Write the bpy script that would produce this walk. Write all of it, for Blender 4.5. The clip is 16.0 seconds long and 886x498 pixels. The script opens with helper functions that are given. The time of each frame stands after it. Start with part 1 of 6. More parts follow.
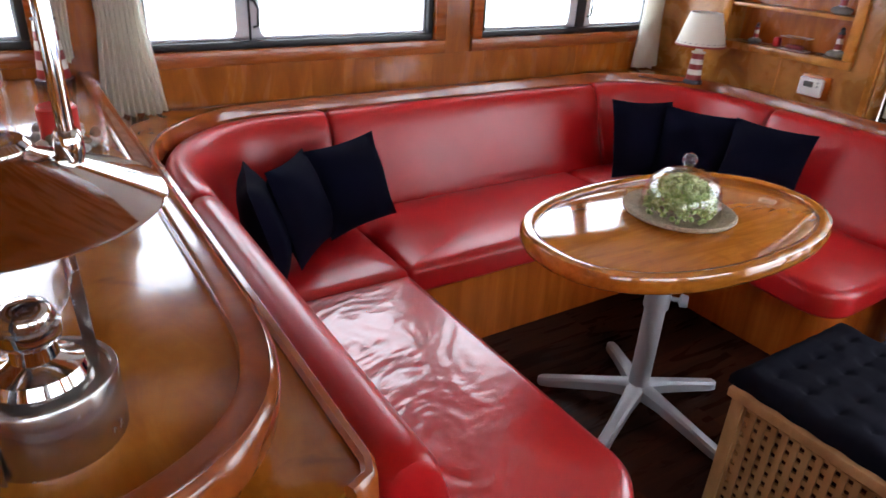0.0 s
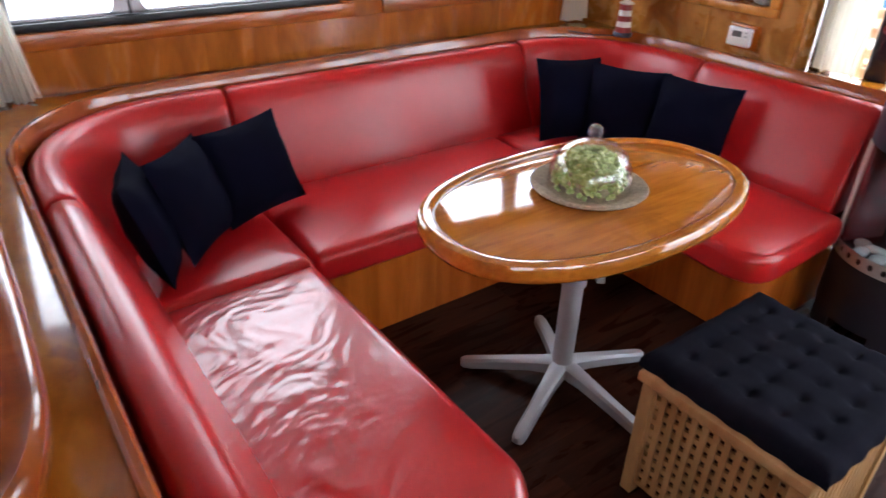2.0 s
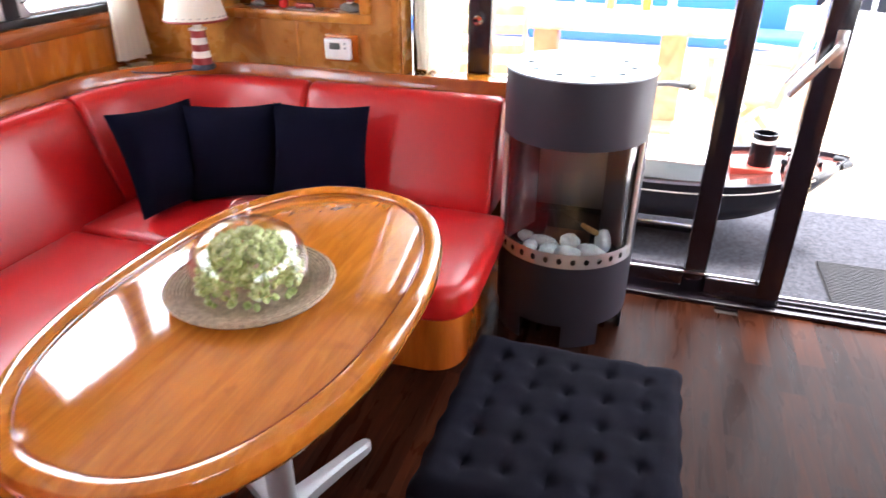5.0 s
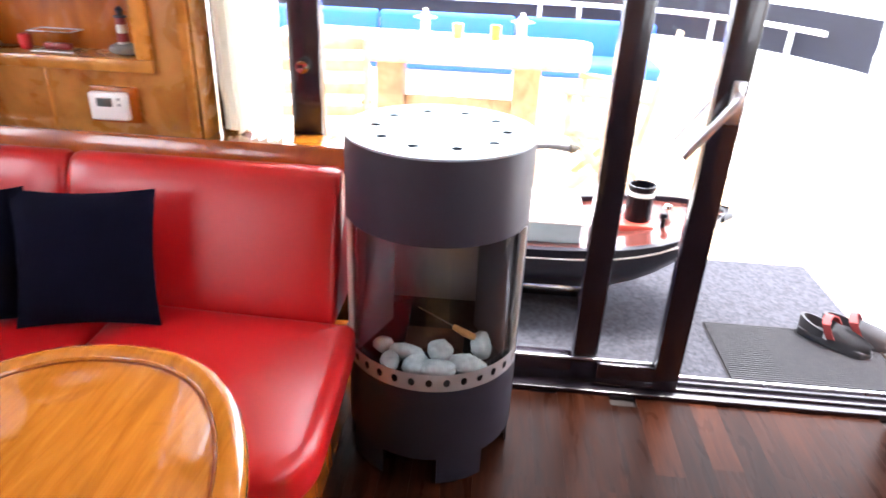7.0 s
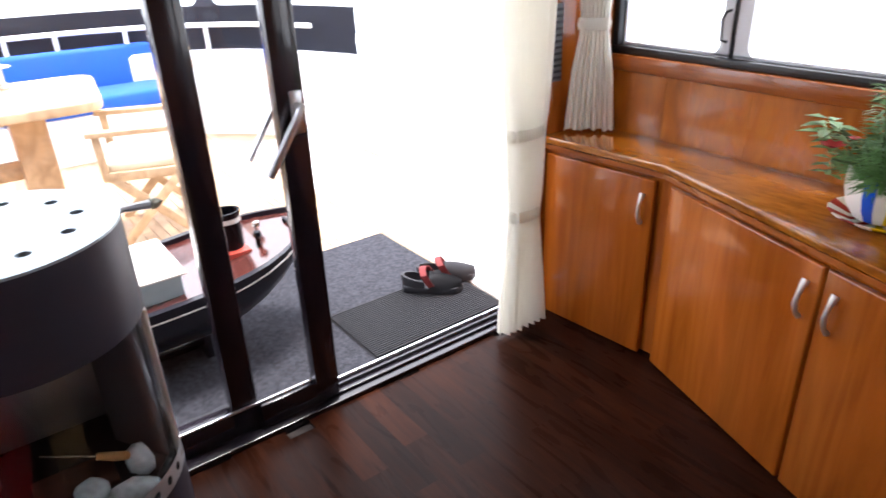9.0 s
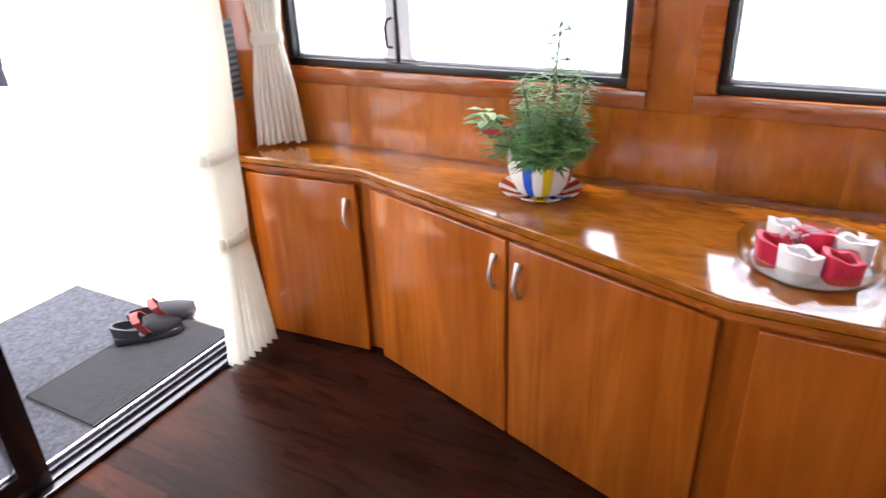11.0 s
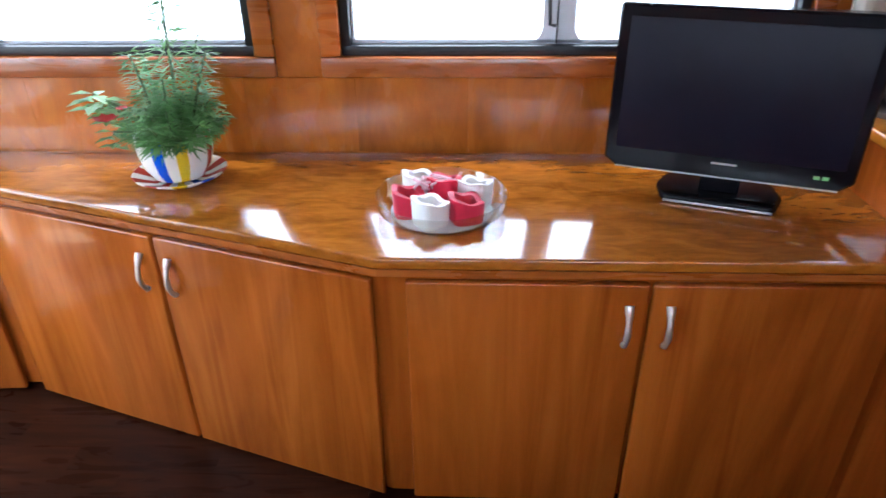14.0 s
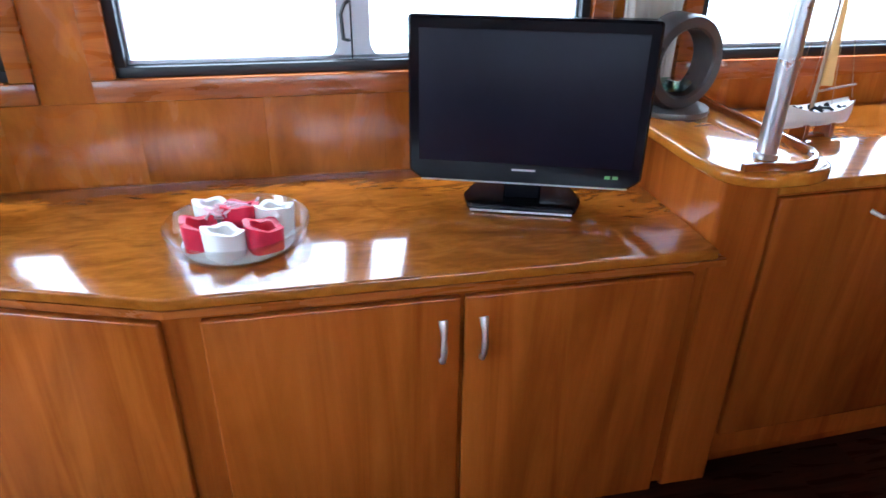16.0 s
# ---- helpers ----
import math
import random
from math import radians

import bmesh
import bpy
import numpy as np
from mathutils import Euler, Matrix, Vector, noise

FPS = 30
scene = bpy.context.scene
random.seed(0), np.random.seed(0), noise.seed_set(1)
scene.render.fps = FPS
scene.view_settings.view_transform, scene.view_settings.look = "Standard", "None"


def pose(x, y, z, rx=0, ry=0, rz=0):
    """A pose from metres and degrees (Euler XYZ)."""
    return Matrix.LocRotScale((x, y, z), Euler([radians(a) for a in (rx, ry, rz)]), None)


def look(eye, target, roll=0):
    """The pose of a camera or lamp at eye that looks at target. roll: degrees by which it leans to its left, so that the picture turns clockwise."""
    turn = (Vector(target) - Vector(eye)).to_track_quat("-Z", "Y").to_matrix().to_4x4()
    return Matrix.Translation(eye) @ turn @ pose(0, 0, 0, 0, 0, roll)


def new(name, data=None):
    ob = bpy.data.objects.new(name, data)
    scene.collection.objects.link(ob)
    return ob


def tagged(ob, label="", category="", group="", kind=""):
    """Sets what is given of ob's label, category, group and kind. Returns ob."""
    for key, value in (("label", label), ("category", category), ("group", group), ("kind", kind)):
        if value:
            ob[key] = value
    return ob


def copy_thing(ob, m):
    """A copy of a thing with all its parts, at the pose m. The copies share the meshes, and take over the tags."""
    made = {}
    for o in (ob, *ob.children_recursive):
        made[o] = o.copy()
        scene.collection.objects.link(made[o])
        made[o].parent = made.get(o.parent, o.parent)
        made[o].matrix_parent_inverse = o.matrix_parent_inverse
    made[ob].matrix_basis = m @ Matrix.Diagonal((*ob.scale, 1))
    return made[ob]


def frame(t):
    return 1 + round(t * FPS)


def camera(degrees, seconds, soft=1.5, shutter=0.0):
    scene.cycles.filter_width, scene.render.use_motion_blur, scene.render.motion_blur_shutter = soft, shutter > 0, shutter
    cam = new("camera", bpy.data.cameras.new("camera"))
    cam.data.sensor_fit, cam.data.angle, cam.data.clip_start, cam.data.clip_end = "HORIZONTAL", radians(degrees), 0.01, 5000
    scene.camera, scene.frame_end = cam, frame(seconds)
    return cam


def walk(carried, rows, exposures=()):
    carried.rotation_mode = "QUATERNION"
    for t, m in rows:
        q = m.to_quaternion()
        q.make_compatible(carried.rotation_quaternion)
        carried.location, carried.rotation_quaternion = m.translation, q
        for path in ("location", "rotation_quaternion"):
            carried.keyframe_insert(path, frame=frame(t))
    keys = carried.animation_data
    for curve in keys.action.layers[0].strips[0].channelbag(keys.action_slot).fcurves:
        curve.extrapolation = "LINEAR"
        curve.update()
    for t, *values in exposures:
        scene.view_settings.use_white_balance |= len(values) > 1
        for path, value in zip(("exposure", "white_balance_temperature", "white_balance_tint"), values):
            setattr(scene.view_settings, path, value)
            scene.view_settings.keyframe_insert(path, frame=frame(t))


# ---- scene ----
cam = camera(67.5, 16.0, shutter=0.4)
PATH = [
    (0, (0.069, 0.026, 1.488), (1.067, 1.519, 0.606), 3.2),
    (0.5, (0.140, 0.018, 1.484), (1.018, 1.537, 0.525), 3.6),
    (1, (0.195, 0.024, 1.486), (1.053, 1.531, 0.490), 2.9),
    (1.5, (0.267, 0.023, 1.494), (1.161, 1.518, 0.512), 1.8),
    (2, (0.326, 0.042, 1.529), (1.358, 1.428, 0.522), 1.5),
    (2.5, (0.368, 0.128, 1.499), (1.578, 1.363, 0.495), -0.3),
    (3, (0.397, 0.213, 1.488), (1.733, 1.319, 0.493), -2.0),
    (3.5, (0.430, 0.256, 1.496), (1.891, 1.259, 0.569), -2.7),
    (3.7, (0.456, 0.267, 1.491), (1.927, 1.252, 0.561), -3.0),
    (5.8, (0.976, 0.553, 1.403), (2.727, 0.883, 0.494), 1.6),
    (6, (1.054, 0.491, 1.407), (2.811, 0.834, 0.513), 1.1),
    (6.5, (1.206, 0.544, 1.392), (3.002, 0.790, 0.547), 3.0),
    (7, (1.318, 0.576, 1.409), (3.109, 0.698, 0.526), 2.5),
    (7.5, (1.397, 0.653, 1.408), (3.151, 0.386, 0.486), -1.6),
    (8, (1.429, 0.718, 1.426), (3.105, 0.155, 0.492), -2.6),
    (8.5, (1.472, 0.716, 1.435), (3.054, -0.129, 0.550), -2.2),
    (9, (1.480, 0.680, 1.438), (2.936, -0.383, 0.572), -2.1),
    (9.5, (1.496, 0.674, 1.445), (2.823, -0.549, 0.583), -2.3),
    (10, (1.496, 0.670, 1.456), (2.672, -0.698, 0.593), -2.1),
    (10.2, (1.485, 0.660, 1.458), (2.604, -0.757, 0.596), -2.2),
    (12.5, (1.369, 0.569, 1.435), (1.786, -1.154, 0.510), -1.7),
    (13, (1.330, 0.540, 1.431), (1.647, -1.192, 0.483), -1.9),
    (13.5, (1.281, 0.521, 1.427), (1.515, -1.219, 0.469), -1.6),
    (14, (1.289, 0.517, 1.439), (1.364, -1.226, 0.461), -0.6),
    (14.5, (1.295, 0.532, 1.442), (1.198, -1.221, 0.485), 0.8),
    (15, (1.253, 0.509, 1.456), (1.073, -1.224, 0.475), 0.6),
    (15.5, (1.221, 0.483, 1.420), (0.946, -1.262, 0.482), 0.7),
    (16, (1.177, 0.461, 1.408), (0.819, -1.277, 0.484), 0.7),
]
walk(cam, [(t, look(eye, target, roll)) for t, eye, target, roll in PATH], [(0.0, 2.65, 6150, 10), (1.5, 2.95, 6150, 10), (2.5, 2.75, 6150, 10), (3.5, 3.0, 6300, 11), (6.0, 3.7, 6400, 14), (7.0, 3.55, 6400, 14), (8.0, 2.9, 6400, 14), (8.5, 2.2, 6400, 14), (9.5, 2.3, 6400, 14), (10.0, 2.45, 6400, 14), (12.5, 3.18, 6200, 12), (14.0, 3.0, 5450, 5), (16.0, 3.08, 5100, 3)])

# ---- light ----
world = bpy.data.worlds.new("overcast_sky")
scene.world = world
world.use_nodes = True
wn = world.node_tree.nodes
sky = wn.new("ShaderNodeTexSky")
sky.sky_type = "NISHITA"
sky.sun_disc = False
sky.sun_elevation, sky.sun_rotation = radians(77), radians(143)
sky.air_density, sky.dust_density = 1.0, 4.0
wash = wn.new("ShaderNodeMix")
wash.data_type = "RGBA"
wash.inputs["Factor"].default_value = 0.75
wash.inputs["B"].default_value = (9.0, 9.3, 9.8, 1)
world.node_tree.links.new(sky.outputs[0], wash.inputs["A"])
world.node_tree.links.new(wash.outputs["Result"], wn["Background"].inputs["Color"])
wn["Background"].inputs["Strength"].default_value = 0.15
sun_data = bpy.data.lights.new("sun", "SUN")
sun_data.energy, sun_data.angle, sun_data.color = 1.5, radians(15), (1.0, 0.97, 0.93)
sun = new("sun", sun_data)
sun.matrix_world = look((1.2, -1.6, 9), (0, 0, 0))


# ---- materials ----
def principled(name):
    m = bpy.data.materials.new(name)
    m.use_nodes = True
    return m, m.node_tree.nodes, m.node_tree.links, m.node_tree.nodes["Principled BSDF"]


def noise_of(nodes, links, coord, scale, detail=4.0, rough=0.55, distort=0.0):
    n = nodes.new("ShaderNodeTexNoise")
    n.inputs["Scale"].default_value, n.inputs["Detail"].default_value = scale, detail
    n.inputs["Roughness"].default_value, n.inputs["Distortion"].default_value = rough, distort
    links.new(coord, n.inputs["Vector"])
    return n.outputs["Fac"]


def ramp_of(nodes, links, fac, stops):
    r = nodes.new("ShaderNodeValToRGB")
    while len(r.color_ramp.elements) < len(stops):
        r.color_ramp.elements.new(0.5)
    for e, (p, c) in zip(r.color_ramp.elements, stops):
        e.position, e.color = p, (*c, 1) if len(c) == 3 else c
    links.new(fac, r.inputs["Fac"])
    return r.outputs["Color"]


def mixed(nodes, links, kind, fac, a, b):
    m = nodes.new("ShaderNodeMix")
    m.data_type, m.blend_type = "RGBA", kind
    for sock, v in (("Factor", fac), ("A", a), ("B", b)):
        s = [i for i in m.inputs if i.name == sock and (i.type == "RGBA" or sock == "Factor" and i.type == "VALUE")][0]
        if isinstance(v, (int, float)):
            s.default_value = v
        elif isinstance(v, tuple):
            s.default_value = (*v, 1)
        else:
            links.new(v, s)
    return [o for o in m.outputs if o.type == "RGBA"][0]


def coords(nodes, links, scale=(1, 1, 1), rot=(0, 0, 0), shift=True):
    tc, mp = nodes.new("ShaderNodeTexCoord"), nodes.new("ShaderNodeMapping")
    mp.inputs["Scale"].default_value = scale
    mp.inputs["Rotation"].default_value = [radians(a) for a in rot]
    links.new(tc.outputs["Object"], mp.inputs["Vector"])
    if shift:
        info, mul = nodes.new("ShaderNodeObjectInfo"), nodes.new("ShaderNodeMath")
        mul.operation = "MULTIPLY"
        mul.inputs[1].default_value = 37.0
        links.new(info.outputs["Random"], mul.inputs[0])
        links.new(mul.outputs[0], mp.inputs["Location"])
    return mp.outputs["Vector"]


def bump_of(nodes, links, bsdf, height, strength, dist=0.002):
    b = nodes.new("ShaderNodeBump")
    b.inputs["Strength"].default_value, b.inputs["Distance"].default_value = strength, dist
    links.new(height, b.inputs["Height"])
    links.new(b.outputs["Normal"], bsdf.inputs["Normal"])
    return b.outputs["Normal"]


def wood(name, dark, mid, light, grain=(1.2, 14, 14), rough=0.28, coat=0.5, figure=0.5, random_tone=0.25, big=1.6, knots=0.0, spec=0.5, tones=None):
    m, n, l, b = principled(name)
    c = coords(n, l, grain)
    c2 = coords(n, l, tuple(0.8 * g + 0.2 * 4 for g in grain))
    fine = noise_of(n, l, c, 3.0, 6, 0.6, 1.2)
    cloud = noise_of(n, l, c2, big, 3, 0.5, 1.5)
    col = ramp_of(n, l, fine, [(0.3, dark), (0.5, mid), (0.72, light)])
    tone = ramp_of(n, l, cloud, [(0.3, (0.55, 0.5, 0.45)), (0.55, (1, 1, 1)), (0.75, (1.25, 1.25, 1.3))])
    col = mixed(n, l, "MULTIPLY", figure, col, tone)
    if knots:
        k = noise_of(n, l, coords(n, l, (1, 1, 1)), 5.5, 2, 0.4, 2.5)
        kn = ramp_of(n, l, k, [(0.27, (0.3, 0.2, 0.15)), (0.34, (1, 1, 1))])
        col = mixed(n, l, "MULTIPLY", knots, col, kn)
    info = n.new("ShaderNodeObjectInfo")
    rt = ramp_of(n, l, info.outputs["Random"], [(p, (v,) * 3) for p, v in tones or ((0, 1 - random_tone), (1, 1 + random_tone))])
    col = mixed(n, l, "MULTIPLY", 1.0, col, rt)
    l.new(col, b.inputs["Base Color"])
    rr = ramp_of(n, l, cloud, [(0.3, (rough * 0.75,) * 3), (0.7, (rough * 1.3,) * 3)])
    l.new(rr, b.inputs["Roughness"])
    b.inputs["Coat Weight"].default_value, b.inputs["Coat Roughness"].default_value = coat, 0.06
    b.inputs["Specular IOR Level"].default_value = spec
    bump_of(n, l, b, fine, 0.06, 0.001)
    return m


def plain(name, colour, rough=0.5, metal=0.0, vary=0.12, scale=6.0, bump=0.0, bscale=120.0, coat=0.0, sheen=0.0, spec=0.5, dist=0.001):
    m, n, l, b = principled(name)
    c = coords(n, l)
    cloud = noise_of(n, l, c, scale, 5, 0.6)
    col = ramp_of(n, l, cloud, [(0.3, tuple(v * (1 - vary) for v in colour)), (0.7, tuple(min(1, v * (1 + vary)) for v in colour))])
    l.new(col, b.inputs["Base Color"])
    rr = ramp_of(n, l, cloud, [(0.3, (rough * 0.85,) * 3), (0.7, (min(1, rough * 1.15),) * 3)])
    l.new(rr, b.inputs["Roughness"])
    b.inputs["Metallic"].default_value, b.inputs["Coat Weight"].default_value = metal, coat
    b.inputs["Sheen Weight"].default_value, b.inputs["Specular IOR Level"].default_value = sheen, spec
    if bump:
        bump_of(n, l, b, noise_of(n, l, c, bscale, 3, 0.6), bump, dist)
    return m


def leather(name, colour, wrinkle):
    m, n, l, b = principled(name)
    c = coords(n, l)
    cloud = noise_of(n, l, c, 3.0, 3)
    col = ramp_of(n, l, cloud, [(0.3, tuple(v * 0.85 for v in colour)), (0.7, tuple(v * 1.12 for v in colour))])
    l.new(col, b.inputs["Base Color"])
    pores = noise_of(n, l, c, 420.0, 2)
    folds = noise_of(n, l, coords(n, l, (1.0, 0.55, 1.0), (0, 0, 25)), 10.0 if wrinkle > 0.3 else 4.0, 3, 0.5, 2.0)
    add = n.new("ShaderNodeMath")
    add.operation = "MULTIPLY_ADD"
    add.inputs[1].default_value = wrinkle * 8
    l.new(folds, add.inputs[0])
    l.new(pores, add.inputs[2])
    low = 0.28 if wrinkle > 0.3 else 0.3
    rr = ramp_of(n, l, cloud, [(0.3, (low,) * 3), (0.7, (low * 1.3,) * 3)])
    l.new(rr, b.inputs["Roughness"])
    bump_of(n, l, b, add.outputs[0], 0.25, 0.0015)
    b.inputs["Coat Weight"].default_value, b.inputs["Coat Roughness"].default_value = (1.0, 0.17) if wrinkle > 0.3 else (0.45, 0.22)
    b.inputs["Specular IOR Level"].default_value = 0.65 if wrinkle > 0.3 else 0.36
    return m


def glass(name, tint=(1, 1, 1), gloss=1.0):
    """Thin clear glass: light goes straight through, with a Fresnel sheen."""
    m, n, l, b = principled(name)
    n.remove(b)
    through_it, shine, mix, fres = n.new("ShaderNodeBsdfTransparent"), n.new("ShaderNodeBsdfGlossy"), n.new("ShaderNodeMixShader"), n.new("ShaderNodeLayerWeight")
    through_it.inputs["Color"].default_value = (*tint, 1)
    shine.inputs["Roughness"].default_value = 0.02
    fres.inputs["Blend"].default_value = 0.5
    power, scaled = n.new("ShaderNodeMath"), n.new("ShaderNodeMath")
    power.operation, scaled.operation = "POWER", "MULTIPLY_ADD"
    power.inputs[1].default_value = 3.5
    scaled.inputs[1].default_value, scaled.inputs[2].default_value = 0.75, 0.035 * gloss
    l.new(fres.outputs["Facing"], power.inputs[0])
    l.new(power.outputs[0], scaled.inputs[0])
    l.new(scaled.outputs[0], mix.inputs[0])
    l.new(through_it.outputs[0], mix.inputs[1])
    l.new(shine.outputs[0], mix.inputs[2])
    l.new(mix.outputs[0], n["Material Output"].inputs["Surface"])
    return m


def woven_light(name, colour, share=0.5):
    """Thin cloth that lets daylight through."""
    m = plain(name, colour, 0.9, vary=0.06, bump=0.3, bscale=400, spec=0.2)
    n, l = m.node_tree.nodes, m.node_tree.links
    b, t, mix = n["Principled BSDF"], n.new("ShaderNodeBsdfTranslucent"), n.new("ShaderNodeMixShader")
    t.inputs["Color"].default_value = (*colour, 1)
    mix.inputs[0].default_value = share
    l.new(b.outputs[0], mix.inputs[1])
    l.new(t.outputs[0], mix.inputs[2])
    l.new(mix.outputs[0], n["Material Output"].inputs["Surface"])
    return m


cherry = wood("cherry_veneer", (0.29, 0.063, 0.006), (0.365, 0.089, 0.009), (0.45, 0.126, 0.014), (4.5, 4.5, 0.26), rough=0.2, coat=0.4, spec=0.3, figure=0.6, random_tone=0.12, big=1.0)
cherry_x = wood("cherry_lengthwise", (0.26, 0.062, 0.007), (0.37, 0.095, 0.012), (0.47, 0.135, 0.018), (1.0, 11, 11), figure=0.35)
cherry_panel = wood("cherry_wall_panel", (0.29, 0.074, 0.006), (0.41, 0.117, 0.010), (0.51, 0.165, 0.017), (4, 4, 1.0), rough=0.24, coat=0.3, spec=0.35, figure=0.6, random_tone=0.12)
cherry_top = wood("varnished_burl_top", (0.35, 0.102, 0.009), (0.47, 0.150, 0.013), (0.57, 0.20, 0.022), (2.6, 8, 5), rough=0.12, coat=1.0, figure=0.55, big=3.2, knots=0.2)
birch = wood("honey_wood_panel", (0.40, 0.145, 0.02), (0.54, 0.22, 0.036), (0.64, 0.30, 0.06), (2.5, 2.5, 2.0), figure=0.75, big=2.2)
bar_wood = wood("honey_bar_top", (0.35, 0.108, 0.008), (0.46, 0.155, 0.012), (0.56, 0.215, 0.021), (3.5, 1.6, 3), rough=0.16, coat=0.7, figure=0.7, knots=0.5, spec=0.3)
table_wood = wood("table_top_wood", (0.40, 0.122, 0.011), (0.49, 0.160, 0.016), (0.57, 0.205, 0.024), (1.4, 12, 12), rough=0.1, coat=1.0, figure=0.45, knots=0.25)
trim_wood = wood("dark_cherry_trim", (0.20, 0.042, 0.006), (0.29, 0.066, 0.009), (0.38, 0.10, 0.014), (1.5, 1.5, 1.5), rough=0.2, coat=0.8)
floor_wood = wood("dark_floor_plank", (0.018, 0.0052, 0.0025), (0.027, 0.0078, 0.0036), (0.039, 0.0115, 0.0050), (1.2, 12, 12), rough=0.3, coat=0.0, random_tone=0.4, figure=0.6, spec=0.05, tones=[(0.0, 0.6), (0.5, 0.85), (0.8, 1.0), (0.93, 1.15), (1.0, 1.28)])
beech = wood("light_stool_wood", (0.40, 0.22, 0.085), (0.52, 0.31, 0.125), (0.62, 0.40, 0.18), (3, 3, 1), rough=0.45, coat=0.05, random_tone=0.1)
teak = wood("outdoor_teak", (0.40, 0.28, 0.17), (0.52, 0.37, 0.23), (0.62, 0.46, 0.30), (3, 3, 3), rough=0.55, coat=0.0)
red_leather = leather("red_leather", (0.47, 0.008, 0.010), 0.10)
red_wrinkled = leather("red_leather_wrinkled", (0.46, 0.008, 0.010), 0.35)
navy = plain("navy_cotton", (0.004, 0.004, 0.011), 0.95, vary=0.3, bump=0.4, bscale=700, spec=0.04)
black_cotton = plain("black_cotton", (0.008, 0.008, 0.0135), 0.9, vary=0.2, bump=0.4, bscale=600, spec=0.05)
curtain_cloth = woven_light("cream_curtain", (0.94, 0.93, 0.88), 0.70)
black_frame = plain("black_lacquer_frame", (0.012, 0.009, 0.014), 0.22, vary=0.3, coat=0.4)
black_rubber = plain("black_gasket", (0.008, 0.008, 0.010), 0.4, vary=0.2)
alu = plain("brushed_aluminium", (0.62, 0.63, 0.65), 0.3, 1.0, vary=0.08)
chrome = plain("polished_chrome", (0.80, 0.79, 0.77), 0.07, 1.0, vary=0.04)
nickel = plain("satin_nickel", (0.70, 0.68, 0.64), 0.36, 0.8, vary=0.06)
grey_paint = plain("grey_metal_paint", (0.36, 0.37, 0.39), 0.38, 0.2, vary=0.1, bump=0.1, bscale=300)
sash_paint = plain("pale_anodised_sash", (0.66, 0.68, 0.72), 0.4, 0.1, vary=0.06)
stove_dark = plain("anthracite_stove_paint", (0.017, 0.016, 0.026), 0.44, 0.0, vary=0.06, bump=0.1, bscale=500)
stove_top_paint = plain("pale_stove_lid", (0.32, 0.39, 0.42), 0.33, 0.4, vary=0.06)
steel = plain("brushed_steel", (0.50, 0.49, 0.48), 0.25, 1.0, vary=0.15, scale=14)
white_plastic = plain("white_plastic", (0.80, 0.80, 0.77), 0.4, vary=0.03)
white_paint = plain("white_boat_paint", (0.80, 0.80, 0.80), 0.35, vary=0.05, scale=2.0)
dark_screen = plain("dark_screen", (0.007, 0.006, 0.014), 0.38, vary=0.2, spec=0.2)
dark_track = plain("dark_anodised_track", (0.05, 0.05, 0.058), 0.45, 0.3, vary=0.2, spec=0.3)
gloss_black = plain("gloss_black_plastic", (0.005, 0.005, 0.007), 0.2, vary=0.2, coat=0.04, spec=0.14)
carpet = plain("grey_carpet_mat", (0.042, 0.043, 0.052), 1.0, vary=0.5, scale=55, bump=1.0, bscale=260, spec=0.1, dist=0.004)
rib_rubber = plain("ribbed_dark_mat", (0.017, 0.017, 0.021), 0.9, vary=0.25, scale=30, bump=0.6, bscale=200)
blue_cloth = plain("blue_canvas", (0.015, 0.10, 0.52), 0.85, vary=0.1, bump=0.3, bscale=300)
black_canvas = plain("dark_canvas", (0.02, 0.022, 0.035), 0.7, vary=0.3, bump=0.4, bscale=60)
cream_cloth = plain("cream_seat_cloth", (0.72, 0.66, 0.5), 0.9, vary=0.08, bump=0.2, bscale=200)
pane_glass = glass("clear_glass")


# ---- mesh tools ----
def finish(name, bm, mat, parent=None, smooth=False, loc=None):
    bmesh.ops.recalc_face_normals(bm, faces=bm.faces)
    me = bpy.data.meshes.new(name)
    bm.to_mesh(me)
    bm.free()
    for x in (mat if isinstance(mat, (list, tuple)) else [mat]):
        me.materials.append(x)
    if smooth:
        for p in me.polygons:
            p.use_smooth = True
        me.set_sharp_from_angle(angle=radians(40))
    ob = new(name, me)
    if loc:
        ob.location = loc
    if parent:
        adopt(parent, ob)
    return ob


def adopt(parent, ob):
    ob.parent = parent
    ob.matrix_parent_inverse = parent.matrix_basis.inverted()
    return ob


def thing(name, loc=(0, 0, 0), rz=0.0, label="", category="", group="", kind=""):
    e = new(name)
    e.matrix_basis = pose(*loc, 0, 0, rz)
    e.empty_display_size = 0.1
    return tagged(e, label, category, group, kind)


def local(parent, ob):
    """A part built in its thing's own coordinates."""
    ob.parent = parent
    return ob


def box_bm(bm, x0, x1, y0, y1, z0, z1, bev=0.0, seg=2):
    vs = [bm.verts.new((x, y, z)) for x in (x0, x1) for y in (y0, y1) for z in (z0, z1)]
    fs = [bm.faces.new([vs[i] for i in f]) for f in ((0, 1, 3, 2), (4, 6, 7, 5), (0, 4, 5, 1), (2, 3, 7, 6), (0, 2, 6, 4), (1, 5, 7, 3))]
    if bev:
        es = list({e for f in fs for e in f.edges})
        bmesh.ops.bevel(bm, geom=es, offset=bev, segments=seg, profile=0.5, affect="EDGES")


